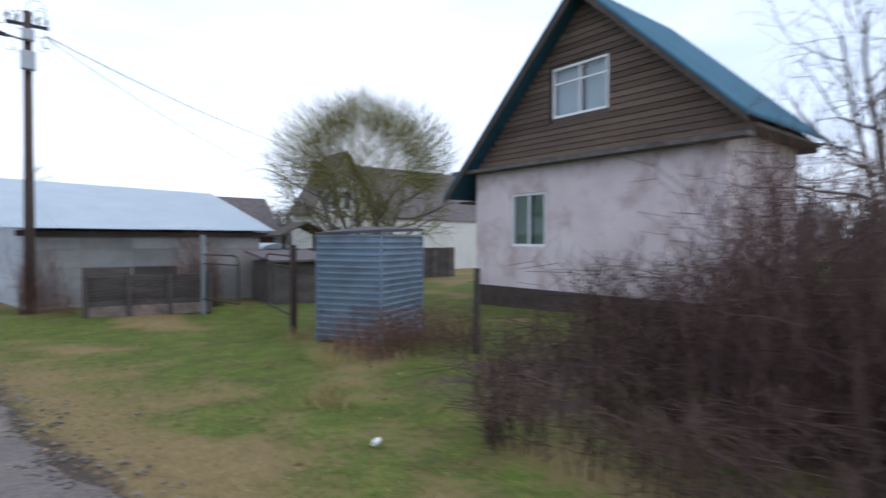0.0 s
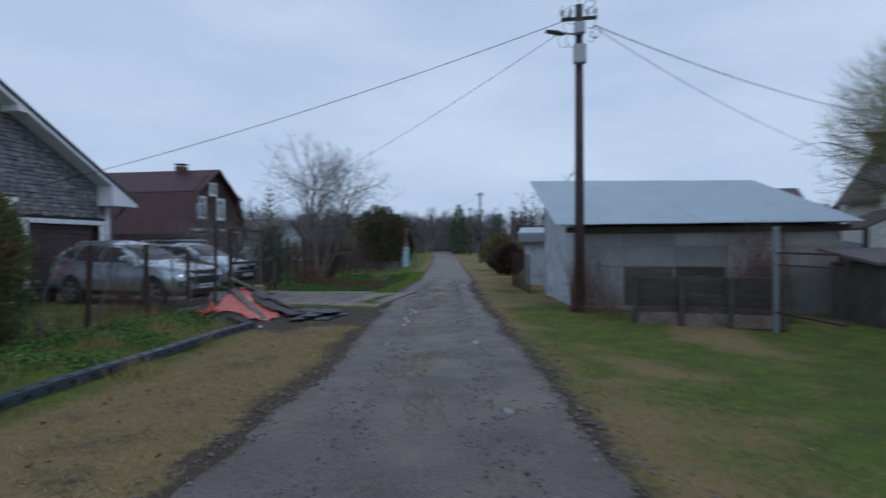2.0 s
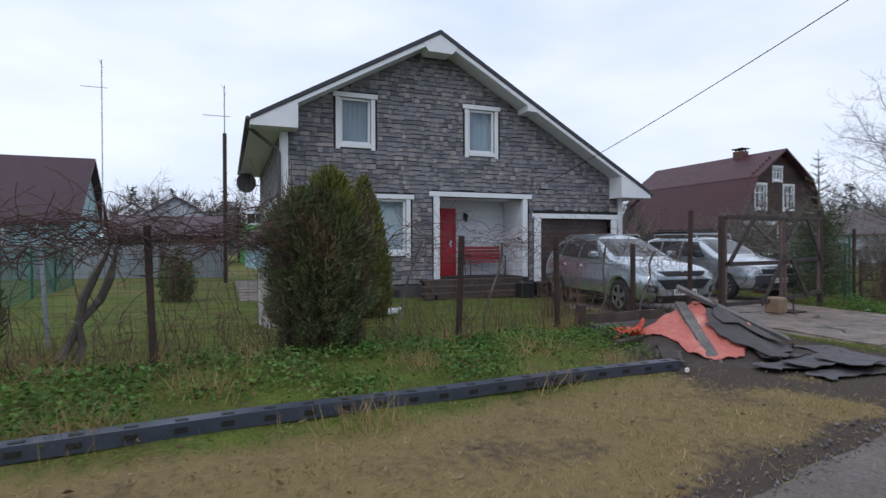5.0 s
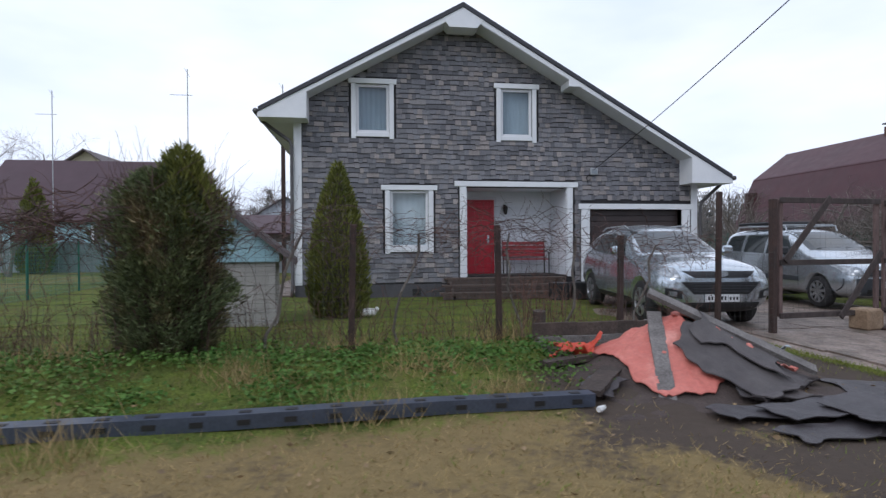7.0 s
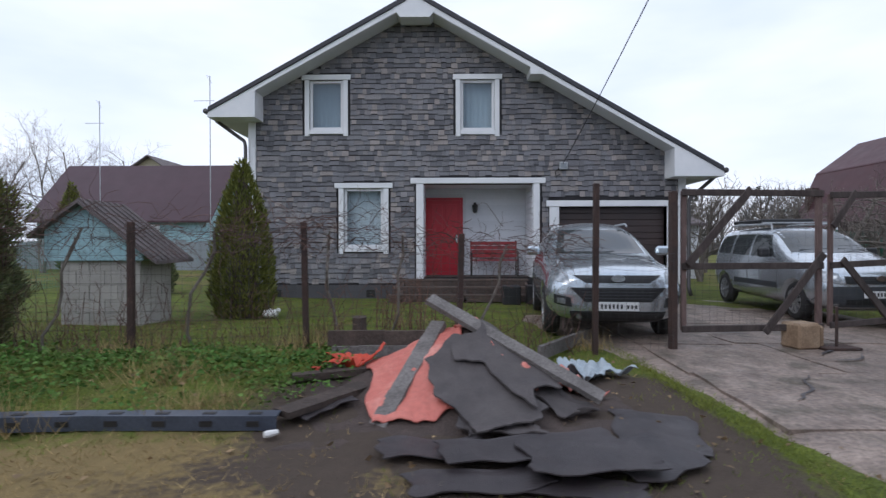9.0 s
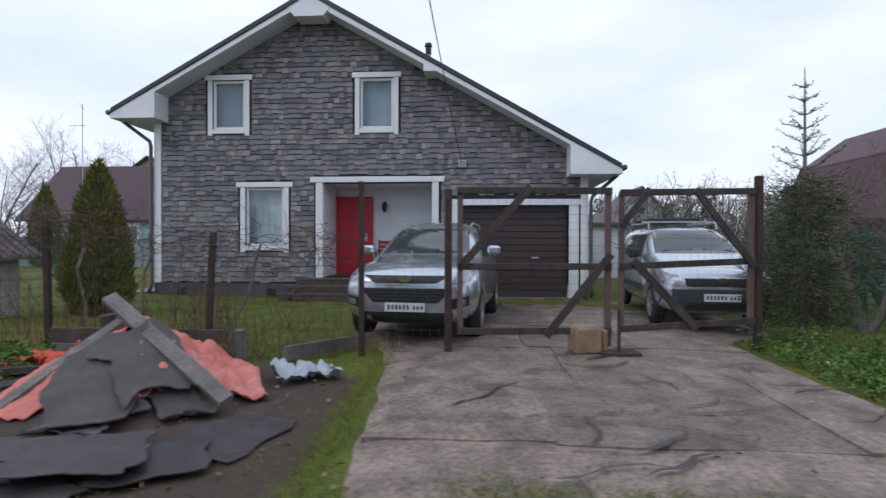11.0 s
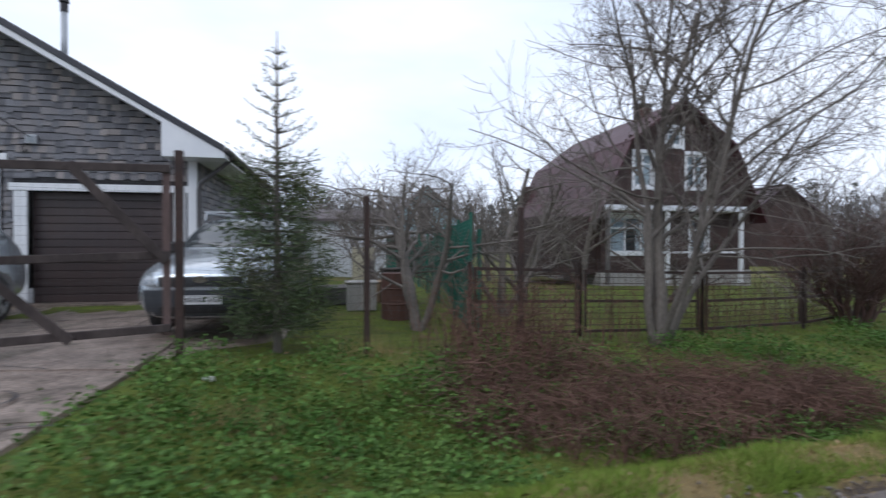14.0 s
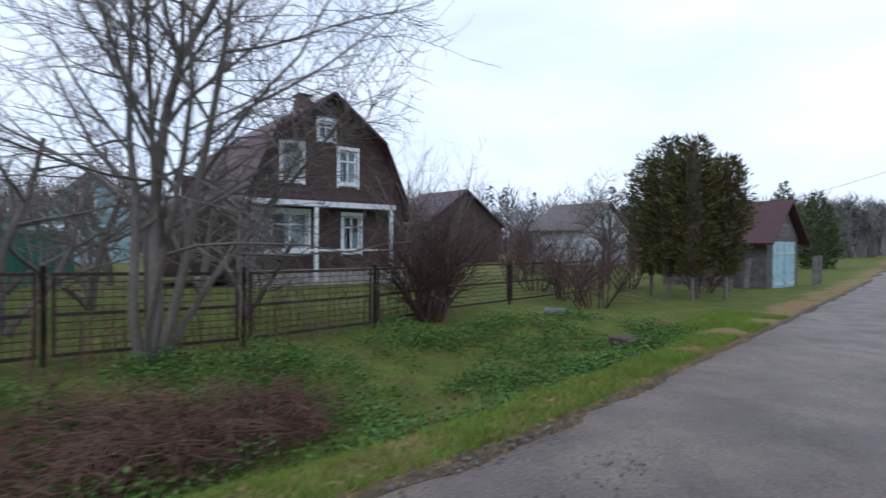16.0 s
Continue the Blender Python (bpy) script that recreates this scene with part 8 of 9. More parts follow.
plain_house("far pale house with a blue-white gable behind the garage", -52, -46, 27.5, 33, 0.0, 3.2, 6.0, "x", M_PALEBLUE, M_SLATE, 0.4, [("x", 30, 3.2, 1.2, 1.2)])
plain_house("far house with a dark roof beyond the fences", -44, -38, 52, 60, -0.4, 3.0, 5.8, "x", M_LOG, M_PURPLEROOF, 0.4)
plain_house("far low house among trees", -34, -29, 60, 66, -0.4, 2.6, 4.6, "x", M_SHEDWHITE, M_SLATE, 0.4)


def red_shed():
    root = thing("shed", "small weathered shed with a maroon roof and pale blue doors", "shed", (-13.6, 50.3, -0.4))
    x0, x1, y0, y1, zb = -16.2, -12.0, 48.9, 51.9, -0.5
    g = Geo()
    g.box(x0, x1, y0, y1, zb - 0.2, 1.55)
    wpart("wall_shell", g, M_GREYWOOD, root)
    c = (y0 + y1) / 2
    g = Geo()
    g.prism([(x1, y0, 1.55), (x1, y1, 1.55), (x1, c, 2.95)], (-0.1, 0, 0))
    gable = wpart("gable", g, M_GREYWOOD, root)
    for i in range(7):
        z = 1.6 + 0.18 * i
        hw = (y1 - y0) / 2 * (2.95 - z - 0.15) / 1.4
        if hw > 0.05:
            g = Geo()
            g.prism([(x1, c - hw, z), (x1 + 0.03, c - hw, z), (x1 + 0.005, c - hw, z + 0.17), (x1, c - hw, z + 0.17)], (0, 2 * hw, 0))
            wpart("board", g, M_GREYWOOD, gable)
    for s in (-1, 1):
        g = Geo()
        g.prism([(x1 + 0.35, c, 3.05), (x1 + 0.35, c + s * 1.85, 1.35), (x1 + 0.35, c + s * 1.85, 1.28), (x1 + 0.35, c, 2.96)], (x0 - x1 - 0.7, 0, 0))
        wpart("roof", g, M_REDROOF, root, "maroon metal roof slope")
    for ya, yb in ((49.3, 50.35), (50.4, 51.45)):
        g = Geo()
        g.box(x1 + 0.01, x1 + 0.06, ya, yb, zb, 1.4)
        d = wpart("door", g, M_PALEBLUE, root, "pale blue boarded door")
        for z0 in (0.9, -0.3):
            g = Geo()
            g.box(x1 + 0.06, x1 + 0.08, ya + 0.05, yb - 0.05, z0, z0 + 0.1)
            wpart("batten", g, M_SHEDWHITE, d)


red_shed()
for k, (x, y) in enumerate(((-11.6, 52.6), (-11.8, 53.6), (-12.0, 54.6), (-12.5, 48.3), (-12.6, 47.2))):
    post("fence_stake", "leaning grey wooden stake by the shed", x, y, 1.2, 0.07, M_GREYWOOD, (3 * (k % 3) - 3, 4 * (k % 2)), "fence stakes")

# ---- garden left of the house ----
def well_house():
    root = thing("well_house", "white block well with a pale blue gabled roof box", "well", (-10.45, 9.05, 0.2), 6)
    g = Geo()
    g.box(-0.55, 0.55, -0.55, 0.55, -0.2, 1.05)
    base = part("well_base", g, M_STONE, root, "whitewashed block base")
    for face in range(2):
        for j in range(5):
            for i in range(3):
                z0 = 0.0 + j * 0.21
                off = 0.18 * (j % 2)
                a, b = max(-0.55 + i * 0.4 - off, -0.55), min(-0.55 + i * 0.4 + 0.385 - off, 0.55)
                if b - a < 0.06:
                    continue
                g = Geo()
                if face == 0:
                    g.box(0.55, 0.562, a, b, z0, z0 + 0.198)
                else:
                    g.box(a, b, 0.55, 0.562, z0, z0 + 0.198)
                part("block", g, M_STONE, base)
    g = Geo()
    g.prism([(0.6, -0.75, 0.98), (0.6, 0.62, 0.98), (0.6, 0.62, 1.12), (0.6, -0.22, 1.85), (0.6, -0.75, 1.45)], (-1.25, 0, 0))
    box = part("roof_box", g, M_PALEBLUE, root, "pale blue boarded gable box")
    for i in range(8):
        z = 0.99 + i * 0.105
        a, b = -0.74, min(0.61, 0.62 - (z - 1.02) * 0.84 / 0.73)
        if z > 1.4:
            a = -0.75 + (z - 1.4) * 0.53 / 0.45
        if b - a > 0.06:
            g = Geo()
            g.box(0.6, 0.612, a, b, z, z + 0.1)
            part("board", g, M_PALEBLUE, box)
    for p, q in (((-0.22, 1.87), (0.86, 0.98)), ((-0.22, 1.87), (-0.9, 1.36))):
        g = Geo()
        g.prism([(0.75, *p), (0.75, *q), (0.75, q[0], q[1] - 0.05), (0.75, p[0], p[1] - 0.05)], (-1.5, 0, 0))
        part("roof_sheet", g, M_SLATE, root, "old grey corrugated roof sheet")
        n = 7
        for i in range(n):
            g = Geo()
            xx = 0.7 - 1.45 * i / n
            g.prism([(xx, p[0], p[1] + 0.004), (xx, q[0], q[1] + 0.004), (xx, q[0], q[1] + 0.03), (xx, p[0], p[1] + 0.03)], (-0.09, 0, 0))
            part("roof_wave", g, M_SLATE, root)


well_house()


def mast(x, y, h, thick, beam_h, label):
    z = ground_z(x, y)
    root = thing("aerial_mast", label, "aerial", (x, y, z), group="aerial masts")
    g = Geo()
    g.box(x - thick, x + thick, y - thick, y + thick, z - 0.1, z + beam_h)
    wpart("beam", g, M_POST, root)
    g = Geo()
    g.tube([(x, y, z + beam_h - 0.3), (x, y, z + h)], 0.022, 6)
    wpart("pipe", g, M_LAMPGREY, root)
    g = Geo()
    g.tube([(x, y - 0.75, z + h - 1.15), (x, y + 0.2, z + h - 1.15)], 0.014, 5)
    for i in range(4):
        g.tube([(x - 0.12, y - 0.1 + 0.05 * i, z + h - 0.1 * i), (x + 0.12, y - 0.1 + 0.05 * i, z + h - 0.1 * i)], 0.008, 4)
    wpart("dipole", g, M_LAMPGREY, root)


mast(-22.9, 7.9, 7.4, 0.07, 5.6, "brown beam mast with a thin television aerial")
mast(-27.0, 3.2, 9.0, 0.035, 0.8, "tall thin television aerial mast")
mast(-30.0, -3.9, 8.6, 0.035, 0.8, "tall thin television aerial mast")
root = thing("satellite_dish", "grey satellite dish on the house corner", "satellite dish", (-24.6, 9.0, 4.1))
g = Geo()
n = 20
for r, d in ((0.0, 0.0), (0.22, 0.03), (0.42, 0.1)):
    g.v += [(-24.35 - d * -0.6, 8.7 + r * math.cos(2 * math.pi * i / n) * 0.9, 4.1 + r * math.sin(2 * math.pi * i / n)) for i in range(n)]
for j in range(2):
    g.f += [(j * n + i, j * n + (i + 1) % n, (j + 1) * n + (i + 1) % n, (j + 1) * n + i) for i in range(n)]
wpart("reflector", g, M_PLINTH, root)
g = Geo()
g.tube([(-24.5, 9.27, 4.0), (-24.5, 8.75, 4.05)], 0.025, 6).tube([(-24.3, 8.7, 3.7), (-23.8, 8.7, 3.95)], 0.012, 5)
wpart("bracket", g, M_LAMPGREY, root)

root = thing("sheet_fence", "grey metal sheet fence behind the lawn", "fence", (-26.5, 4, 0.1))
for i in range(26):
    y = -5.5 + i * 0.52
    g = Geo()
    g.box(-26.5, -26.47, y, y + 0.5, 0.0, 1.55 + 0.05 * (i % 3))
    wpart("sheet", g, M_GREYTILE, root)
root = thing("mesh_fence", "teal green mesh fence along the garden boundary", "fence", (-14, 4.2, 0.1))
for i in range(7):
    x = -7.4 - i * 2.4
    g = Geo()
    g.tube([(x, 4.0 - 0.12 * i, 0.0), (x, 4.0 - 0.12 * i, 1.6)], 0.025, 6)
    wpart("mesh_post", g, M_GREENFENCE, root)
g = Geo()
for i in range(240):
    x = -7.4 - i * 0.06
    g.tube([(x, 4.0 + (x + 7.4) * 0.05, 0.1), (x, 4.0 + (x + 7.4) * 0.05, 1.5)], 0.004, 3, cap=False)
for j in range(16):
    z = 0.1 + j * 0.093
    g.tube([(-7.4, 4.0, z), (-21.8, 3.28, z)], 0.004, 3, cap=False)
wpart("mesh", g, M_GREENFENCE, root)
post("fence_pipe", "leaning blue-grey steel pipe by the fence", -8.6, 6.0, 1.5, 0.022, M_GREYTILE, (4, -8))

# garden path slabs beside the house
for i in range(7):
    g = Geo()
    x = -16.0 - i * 1.25
    g.box(x - 0.58, x + 0.58, 8.25, 9.15, 0.0, ground_z(x, 8.7) + 0.03)
    tagged(part("paving_slab", g, M_CONCRETE, bevel=0.01), "wet grey paving slab beside the house", "paving slab", "garden path slabs")

# porch things
def bench():
    root = thing("bench", "red slatted bench with armrests on the porch", "bench", (-16.35, 15.45, 0.585))
    for i in range(4):
        g = Geo()
        g.box(-0.05 + 0.1 * i, 0.035 + 0.1 * i, -0.62, 0.62, 0.4, 0.425)
        part("seat_slat", g, M_BENCHRED, root)
    for i in range(4):
        g = Geo()
        g.box(-0.1 - 0.012 * i, -0.075 - 0.012 * i, -0.62, 0.62, 0.48 + 0.11 * i, 0.57 + 0.11 * i)
        part("back_slat", g, M_BENCHRED, root)
    for s in (-1, 1):
        g = Geo()
        g.tube([(0.33, s * 0.6, 0.0), (0.33, s * 0.6, 0.6), (0.1, s * 0.6, 0.64), (-0.12, s * 0.6, 0.62)], 0.02, 6).tube([(-0.05, s * 0.6, 0.0), (-0.14, s * 0.6, 0.93)], 0.02, 6)
        part("side_frame", g, M_BLACK_METAL, root)


bench()
for y, w in ((16.0, 0.5), (15.4, 0.4)):
    g = Geo()
    g.box(-0.18, 0.18, -w / 2, w / 2, 0, 0.42)
    ob = tagged(part("planter_box", g, M_CARBLACK, bevel=0.02), "black planter box beside the porch steps", "planter", "planter boxes")
    ob.matrix_basis = pose(-14.15, y + 0.25, ground_z(-14.15, y) + 0.0)
root = thing("sheep_figure", "small white ceramic sheep on the lawn", "garden figure", (-11.6, 11.05, ground_z(-11.6, 11.05)))
root.scale = (0.75, 0.75, 0.75)
g = Geo()
for cx, cy, cz, r in ((0, 0, 0.13, 0.11), (0, 0.1, 0.13, 0.1), (0, -0.1, 0.12, 0.1), (0.02, 0.2, 0.2, 0.06)):
    g.tube([(cx, cy, cz - r), (cx, cy, cz - r * 0.6), (cx, cy, cz), (cx, cy, cz + r * 0.6), (cx, cy, cz + r)], [0.02, r * 0.8, r, r * 0.8, 0.02], 12)
part("figure", g, M_SNOWWHITE, root, smooth=True)

# clutter beyond the drive
root = thing("rusty_barrel", "rusty brown steel barrel on the grass", "barrel", (-13.4, 24.1, ground_z(-13.4, 24.1)))
g = Geo()
g.tube([(0, 0, 0), (0, 0, 0.28), (0, 0, 0.3), (0, 0, 0.32), (0, 0, 0.56), (0, 0, 0.58), (0, 0, 0.6), (0, 0, 0.86)], [0.29, 0.29, 0.305, 0.29, 0.29, 0.305, 0.29, 0.29], 20)
part("barrel_body", g, M_RUSTWALL, root)
for k, (x, y, w, h, mt) in enumerate(((-14.6, 23.5, 0.5, 0.55, M_STONE), (-15.6, 23.0, 0.7, 0.35, M_GREYWOOD), (-15.2, 24.3, 0.45, 0.8, M_OLDWOOD), (-16.4, 23.9, 0.6, 0.45, M_SAND))):
    g = Geo()
    g.box(-w / 2, w / 2, -w * 0.6, w * 0.6, 0, h).box(-w / 2 - 0.03, w / 2 + 0.03, -w * 0.6 - 0.03, w * 0.6 + 0.03, h, h + 0.04)
    ob = tagged(part("crate", g, mt, bevel=0.015), "old crate standing in the yard clutter", "crate", "yard crates")
    ob.matrix_basis = pose(x, y, ground_z(x, y), 0, 0, 20 * k)
for i in range(6):
    x, y = -11.6 - i * 2.2, 25.2 + 0.1 * i
    post("green_post", "green painted fence post", x, y, 1.7, 0.03, M_GREENFENCE, group="green fence posts")
    if i:
        mesh_panel((x + 2.2, y - 0.1), (x, y), 1.5, 0.08, 16, 0.003, M_GREENFENCE, label="dark green mesh panel between green posts")
root = thing("culvert", "culvert end in the ditch, a dark slab for its shaded opening", "culvert", (-9.3, 35.8, -0.5))
# dark brown slab stands in for the shade of the culvert mouth
g = Geo()
g.box(-9.7, -8.9, 35.55, 35.65, -0.95, -0.5).box(-9.7, -8.9, 35.65, 36.1, -0.56, -0.5)
wpart("slab", g, M_DARKWOOD, root, bevel=0.02)
g = Geo()
g.tube([(-11.9, 36.2, ground_z(-11.9, 36.2) + 0.08), (-11.5, 36.5, ground_z(-11.5, 36.5) + 0.08)], 0.1, 14)
tagged(part("log", g, M_GREYWOOD), "short cut log lying in the grass", "log")

# grapevine on the front fence
def vine():
    rng = random.Random(17)
    root = thing("grapevine", "leafless grapevine tangled along the wire fence", "vine", (-7.6, 8.5, 0.3))
    for bx, by, lean in ((-7.45, 6.35, 0.8), (-7.5, 6.5, 0.5), (-8.25, 13.0, -0.3), (-8.0, 11.4, 0.2), (-8.35, 14.6, 0.25), (-7.7, 9.9, 0.3), (-8.3, 13.6, 0.1)):
        g = Geo()
        z = ground_z(bx, by)
        pts = [Vector((bx, by, z - 0.05))]
        for i in range(6):
            pts.append(pts[-1] + Vector((rng.gauss(0, 0.04), lean * 0.14 + rng.gauss(0, 0.05), 0.23)))
        g.tube(pts, [0.055 if by < 7 else 0.022] + [0.042 if by < 7 else 0.016] * 4 + [0.02, 0.012], 6)
        wpart("stem", g, M_BARK, root)
    g = Geo()

    def on_fence(y):
        for (ax, ay), (bx, by) in zip(FENCE, FENCE[1:]):
            if ay <= y <= by:
                return ax + (bx - ax) * (y - ay) / (by - ay)
        return FENCE[-1][0]

    for i in range(1400):
        y = rng.uniform(2.8, 8.4) if i < 850 else rng.uniform(8.4, 15.9)
        x = on_fence(y)
        z = ground_z(x, y) + min(rng.gauss(1.33, 0.13), 1.75)
        p = Vector((x + rng.gauss(0, 0.1), y, z))
        d = Vector((rng.gauss(0, 0.35), rng.choice((-1, 1)), rng.gauss(-0.05, 0.35)))
        pts = [p]
        for k in range(6):
            d = (d + Vector((rng.gauss(0, 0.35), rng.gauss(0, 0.3), rng.gauss(-0.06, 0.4)))).normalized()
            pts.append(pts[-1] + d * rng.uniform(0.06, 0.13))
        r = rng.uniform(0.003, 0.008) * (1.0 if y < 8.4 else 0.6)
        g.tube(pts, [r, r, r * 0.9, r * 0.8, r * 0.7, r * 0.6, r * 0.4], 3, cap=False)
    for i in range(120):
        y = rng.uniform(4.5, 16)
        x = on_fence(y)
        z = ground_z(x, y)
        pts = [Vector((x + rng.gauss(0, 0.12), y, z))]
        for k in range(5):
            pts.append(pts[-1] + Vector((rng.gauss(0, 0.04), rng.gauss(0, 0.07), rng.uniform(0.06, 0.22))))
        g.tube(pts, 0.004, 3, cap=False)
    wpart("shoot", g, M_REDTWIG, root, kind="stuff")


vine()

# ---- turf, weeds, stones ----
def scatter_turf():
    rng = np.random.default_rng(9)
    green, straw = [], []
    tries = []
    n = 300000
    y = rng.uniform(-1.5, 36, n)
    side = rng.random(n) < 0.68
    off = rng.random(n) ** 1.6
    for yy, s, o in zip(y, side, off):
        if s:
            x = road_l(yy) + 0.12 - o * 8.0
        else:
            if yy > 17:
                continue
            x = road_r(yy) - 0.12 + o * 6.5
        if s and 16.4 < yy < 21.2 and x < -5.2:
            continue
        if abs(x - HEAP[0] - 0.4) < 1.3 and abs(yy - HEAP[1] - 0.3) < 1.2:
            continue
        tries.append((x, yy))
    mid = [(road_l(q) + (road_r(q) - road_l(q)) * (0.47 + 0.07 * rng.normal()), q) for q in rng.uniform(1, 26, 9000)]
    crown = [(a, b) for a, b in mid if noise.noise(Vector((a * 1.1, b * 0.5, 77))) > 0.05]
    pg, ps = [], []
    for x, yy in tries:
        a, b = wear_at(x, yy)
        if rng.random() < b * 0.85:
            continue
        (ps if rng.random() < a else pg).append((x, yy, ground_z(x, yy) - 0.005))
    for k, (x, yy) in enumerate(crown):
        (ps if k % 2 else pg).append((x, yy, lerp_table(ROAD_Z, yy) + 0.012))
    for pts, name, mat, ln, lean, label in ((pg, "grass", M_GRASS, (0.025, 0.075), 0.55, "short uneven green grass blades"), (ps, "dry_grass", M_STRAW, (0.025, 0.085), 1.1, "short dry straw-coloured grass blades")):
        c = np.array(pts)
        m = len(c)
        d = np.stack([rng.normal(0, lean, m), rng.normal(0, lean, m), np.ones(m)], axis=1)
        me = blades(name, c, d, rng.uniform(*ln, m), rng.uniform(0.004, 0.009, m), mat, rng)
        tagged(new(name, me), label, "grass", kind="stuff")
    # taller tufts of straw along fence, rail and drive edges
    c, d, ln = [], [], []
    spots = [(-7.1, 7.26), (-7.72, 10.84), (-8.05, 12.63), (-7.4, 6.2), (-6.8, 5.0), (-8.4, 14.4), (-9.2, 16.1), (-5.9, 11.0), (-5.5, 7.0), (-5.3, 9.0), (-6.2, 7.8), (-6.6, 9.9), (-10.2, 23.4), (-8.0, 22.2), (-10.5, 25.5), (-9.5, 24.5), (-6.9, 6.4), (-7.0, 8.2), (-6.9, 11.6), (4.2, 9.2), (4.6, 8.0), (3.6, 7.0), (2.6, 5.0), (-7.6, 30.0), (-9.5, 37.0), (-6.2, 12.2)]
    for x, yy in spots:
        for _ in range(170):
            px, py = x + rng.normal(0, 0.13), yy + rng.normal(0, 0.2)
            c.append((px, py, ground_z(px, py)))
            d.append((rng.normal(0, 0.5), rng.normal(0, 0.5), 1))
            ln.append(rng.uniform(0.1, 0.38))
    c = np.array(c)
    me = blades("straw_tufts", c, np.array(d), np.array(ln), np.full(len(c), 0.007), M_STRAW, rng)
    tagged(new("straw_tufts", me), "tall dry straw tufts along the fence", "grass", kind="stuff")
    # leafy weeds in clumps
    c, d, ln = [], [], []

    def clump(x, yy, k, h, spread):
        for _ in range(k):
            px, py = x + rng.normal(0, spread), yy + rng.normal(0, spread)
            c.append((px, py, ground_z(px, py) + rng.uniform(0.02, h)))
            a = rng.uniform(0, 6.28)
            d.append((math.cos(a), math.sin(a), rng.normal(0.15, 0.3)))
            ln.append(rng.uniform(0.026, 0.066))

    for _ in range(1000):
        yy = rng.uniform(1.5, 13.2)
        x = rng.uniform(road_l(yy) - 4.3, road_l(yy) - 2.72)
        if noise.noise(Vector((x * 1.3, yy * 1.3, 33))) < -0.12:
            continue
        clump(x, yy, 18, 0.08 + 0.22 * max(0, noise.noise(Vector((x * 1.6, yy * 1.6, 51))) + 0.15), 0.14)
    for _ in range(1900):
        yy = rng.uniform(21.2, 37)
        x = road_l(yy) - (1.0 + 3.6 * rng.random())
        lush = noise.noise(Vector((x * 0.9, yy * 0.9, 50)))
        if lush > -0.15:
            clump(x, yy, 32, 0.12 + 0.55 * max(0, lush), 0.12)
    for _ in range(260):
        x, yy = rng.uniform(-9.4, -6.9), rng.uniform(21.15, 24.4)
        lush = noise.noise(Vector((x * 1.5, yy * 1.5, 52)))
        if lush > 0.0:
            clump(x, yy, 36, 0.12 + 0.7 * lush, 0.11)
    for _ in range(240):
        x, yy = rng.uniform(-10.0, -7.6), rng.uniform(24.2, 29)
        if noise.noise(Vector((x * 1.4, yy * 1.4, 53))) > 0.12:
            clump(x, yy, 24, 0.35, 0.12)
    c = np.array(c)
    me = blades("weeds", c, np.array(d), np.array(ln), np.array(ln) * 0.62, M_LEAF, rng, True)
    tagged(new("weeds", me), "low leafy green weeds along verge and ditch", "weeds", kind="stuff")
    # moss and short grass where the drive meets the track, and along the edge of the drive
    pts = []
    for cx, cy, rx, ry, k in ((-5.15, 18.5, 0.09, 0.5, 1500), (-5.2, 17.7, 0.12, 0.22, 700), (-4.9, 17.4, 0.1, 0.2, 400), (-5.05, 19.5, 0.1, 0.35, 600), (-7.3, 16.42, 0.9, 0.06, 2200), (-5.9, 16.52, 0.5, 0.06, 1100), (-5.6, 20.9, 0.5, 0.15, 900)):
        for _ in range(k):
            px, py = cx + rng.normal(0, rx), cy + rng.normal(0, ry)
            pts.append((px, py, max(ground_z(px, py), lerp_table(ROAD_Z, py) + 0.03)))
    cm = np.array(pts)
    dm = np.stack([rng.normal(0, 0.7, len(cm)), rng.normal(0, 0.7, len(cm)), np.ones(len(cm))], axis=1)
    me = blades("moss", cm, dm, rng.uniform(0.015, 0.06, len(cm)), rng.uniform(0.004, 0.008, len(cm)), M_GRASS, rng)
    tagged(new("moss", me), "yellow-green moss and grass in the joints of the drive", "moss", kind="stuff")
    # longer green grass on the bank above the ditch
    m = 85000
    yy = rng.uniform(21.5, 40, m)
    xx = np.array([road_l(q) for q in yy]) - 0.15 - 1.5 * rng.random(m) ** 1.2
    keep = np.array([noise.noise(Vector((a * 1.3, b * 1.3, 60))) + 0.35 * r > -0.05 for a, b, r in zip(xx, yy, rng.random(m))])
    xx, yy = xx[keep], yy[keep]
    c2 = np.array([(a, b, ground_z(a, b) - 0.01) for a, b in zip(xx, yy)])
    d2 = np.stack([rng.normal(0, 0.6, len(xx)), rng.normal(0, 0.6, len(xx)), np.ones(len(xx))], axis=1)
    me = blades("bank_grass", c2, d2, rng.uniform(0.4, 1.0, len(xx)) * np.array([0.1 + 0.13 * max(0, noise.noise(Vector((a * 2.2, b * 2.2, 61)))) for a, b in zip(xx, yy)]), rng.uniform(0.006, 0.012, len(xx)), M_BANK, rng)
    tagged(new("bank_grass", me), "longer green grass on the ditch bank", "grass", kind="stuff")
    # brown leaf litter and stones
    c, d, ln = [], [], []
    for _ in range(2200):
        yy = rng.uniform(0, 36)
        x = road_l(yy) - rng.random() * 5 if rng.random() < 0.7 or yy > 15 else road_r(yy) + rng.random() * 5
        if 16.4 < yy < 21.2 and x < -6:
            continue
        c.append((x, yy, ground_z(x, yy) + rng.uniform(0.01, 0.04)))
        a = rng.uniform(0, 6.28)
        d.append((math.cos(a), math.sin(a), rng.normal(0.0, 0.25)))
        ln.append(rng.uniform(0.03, 0.07))
    c = np.array(c)
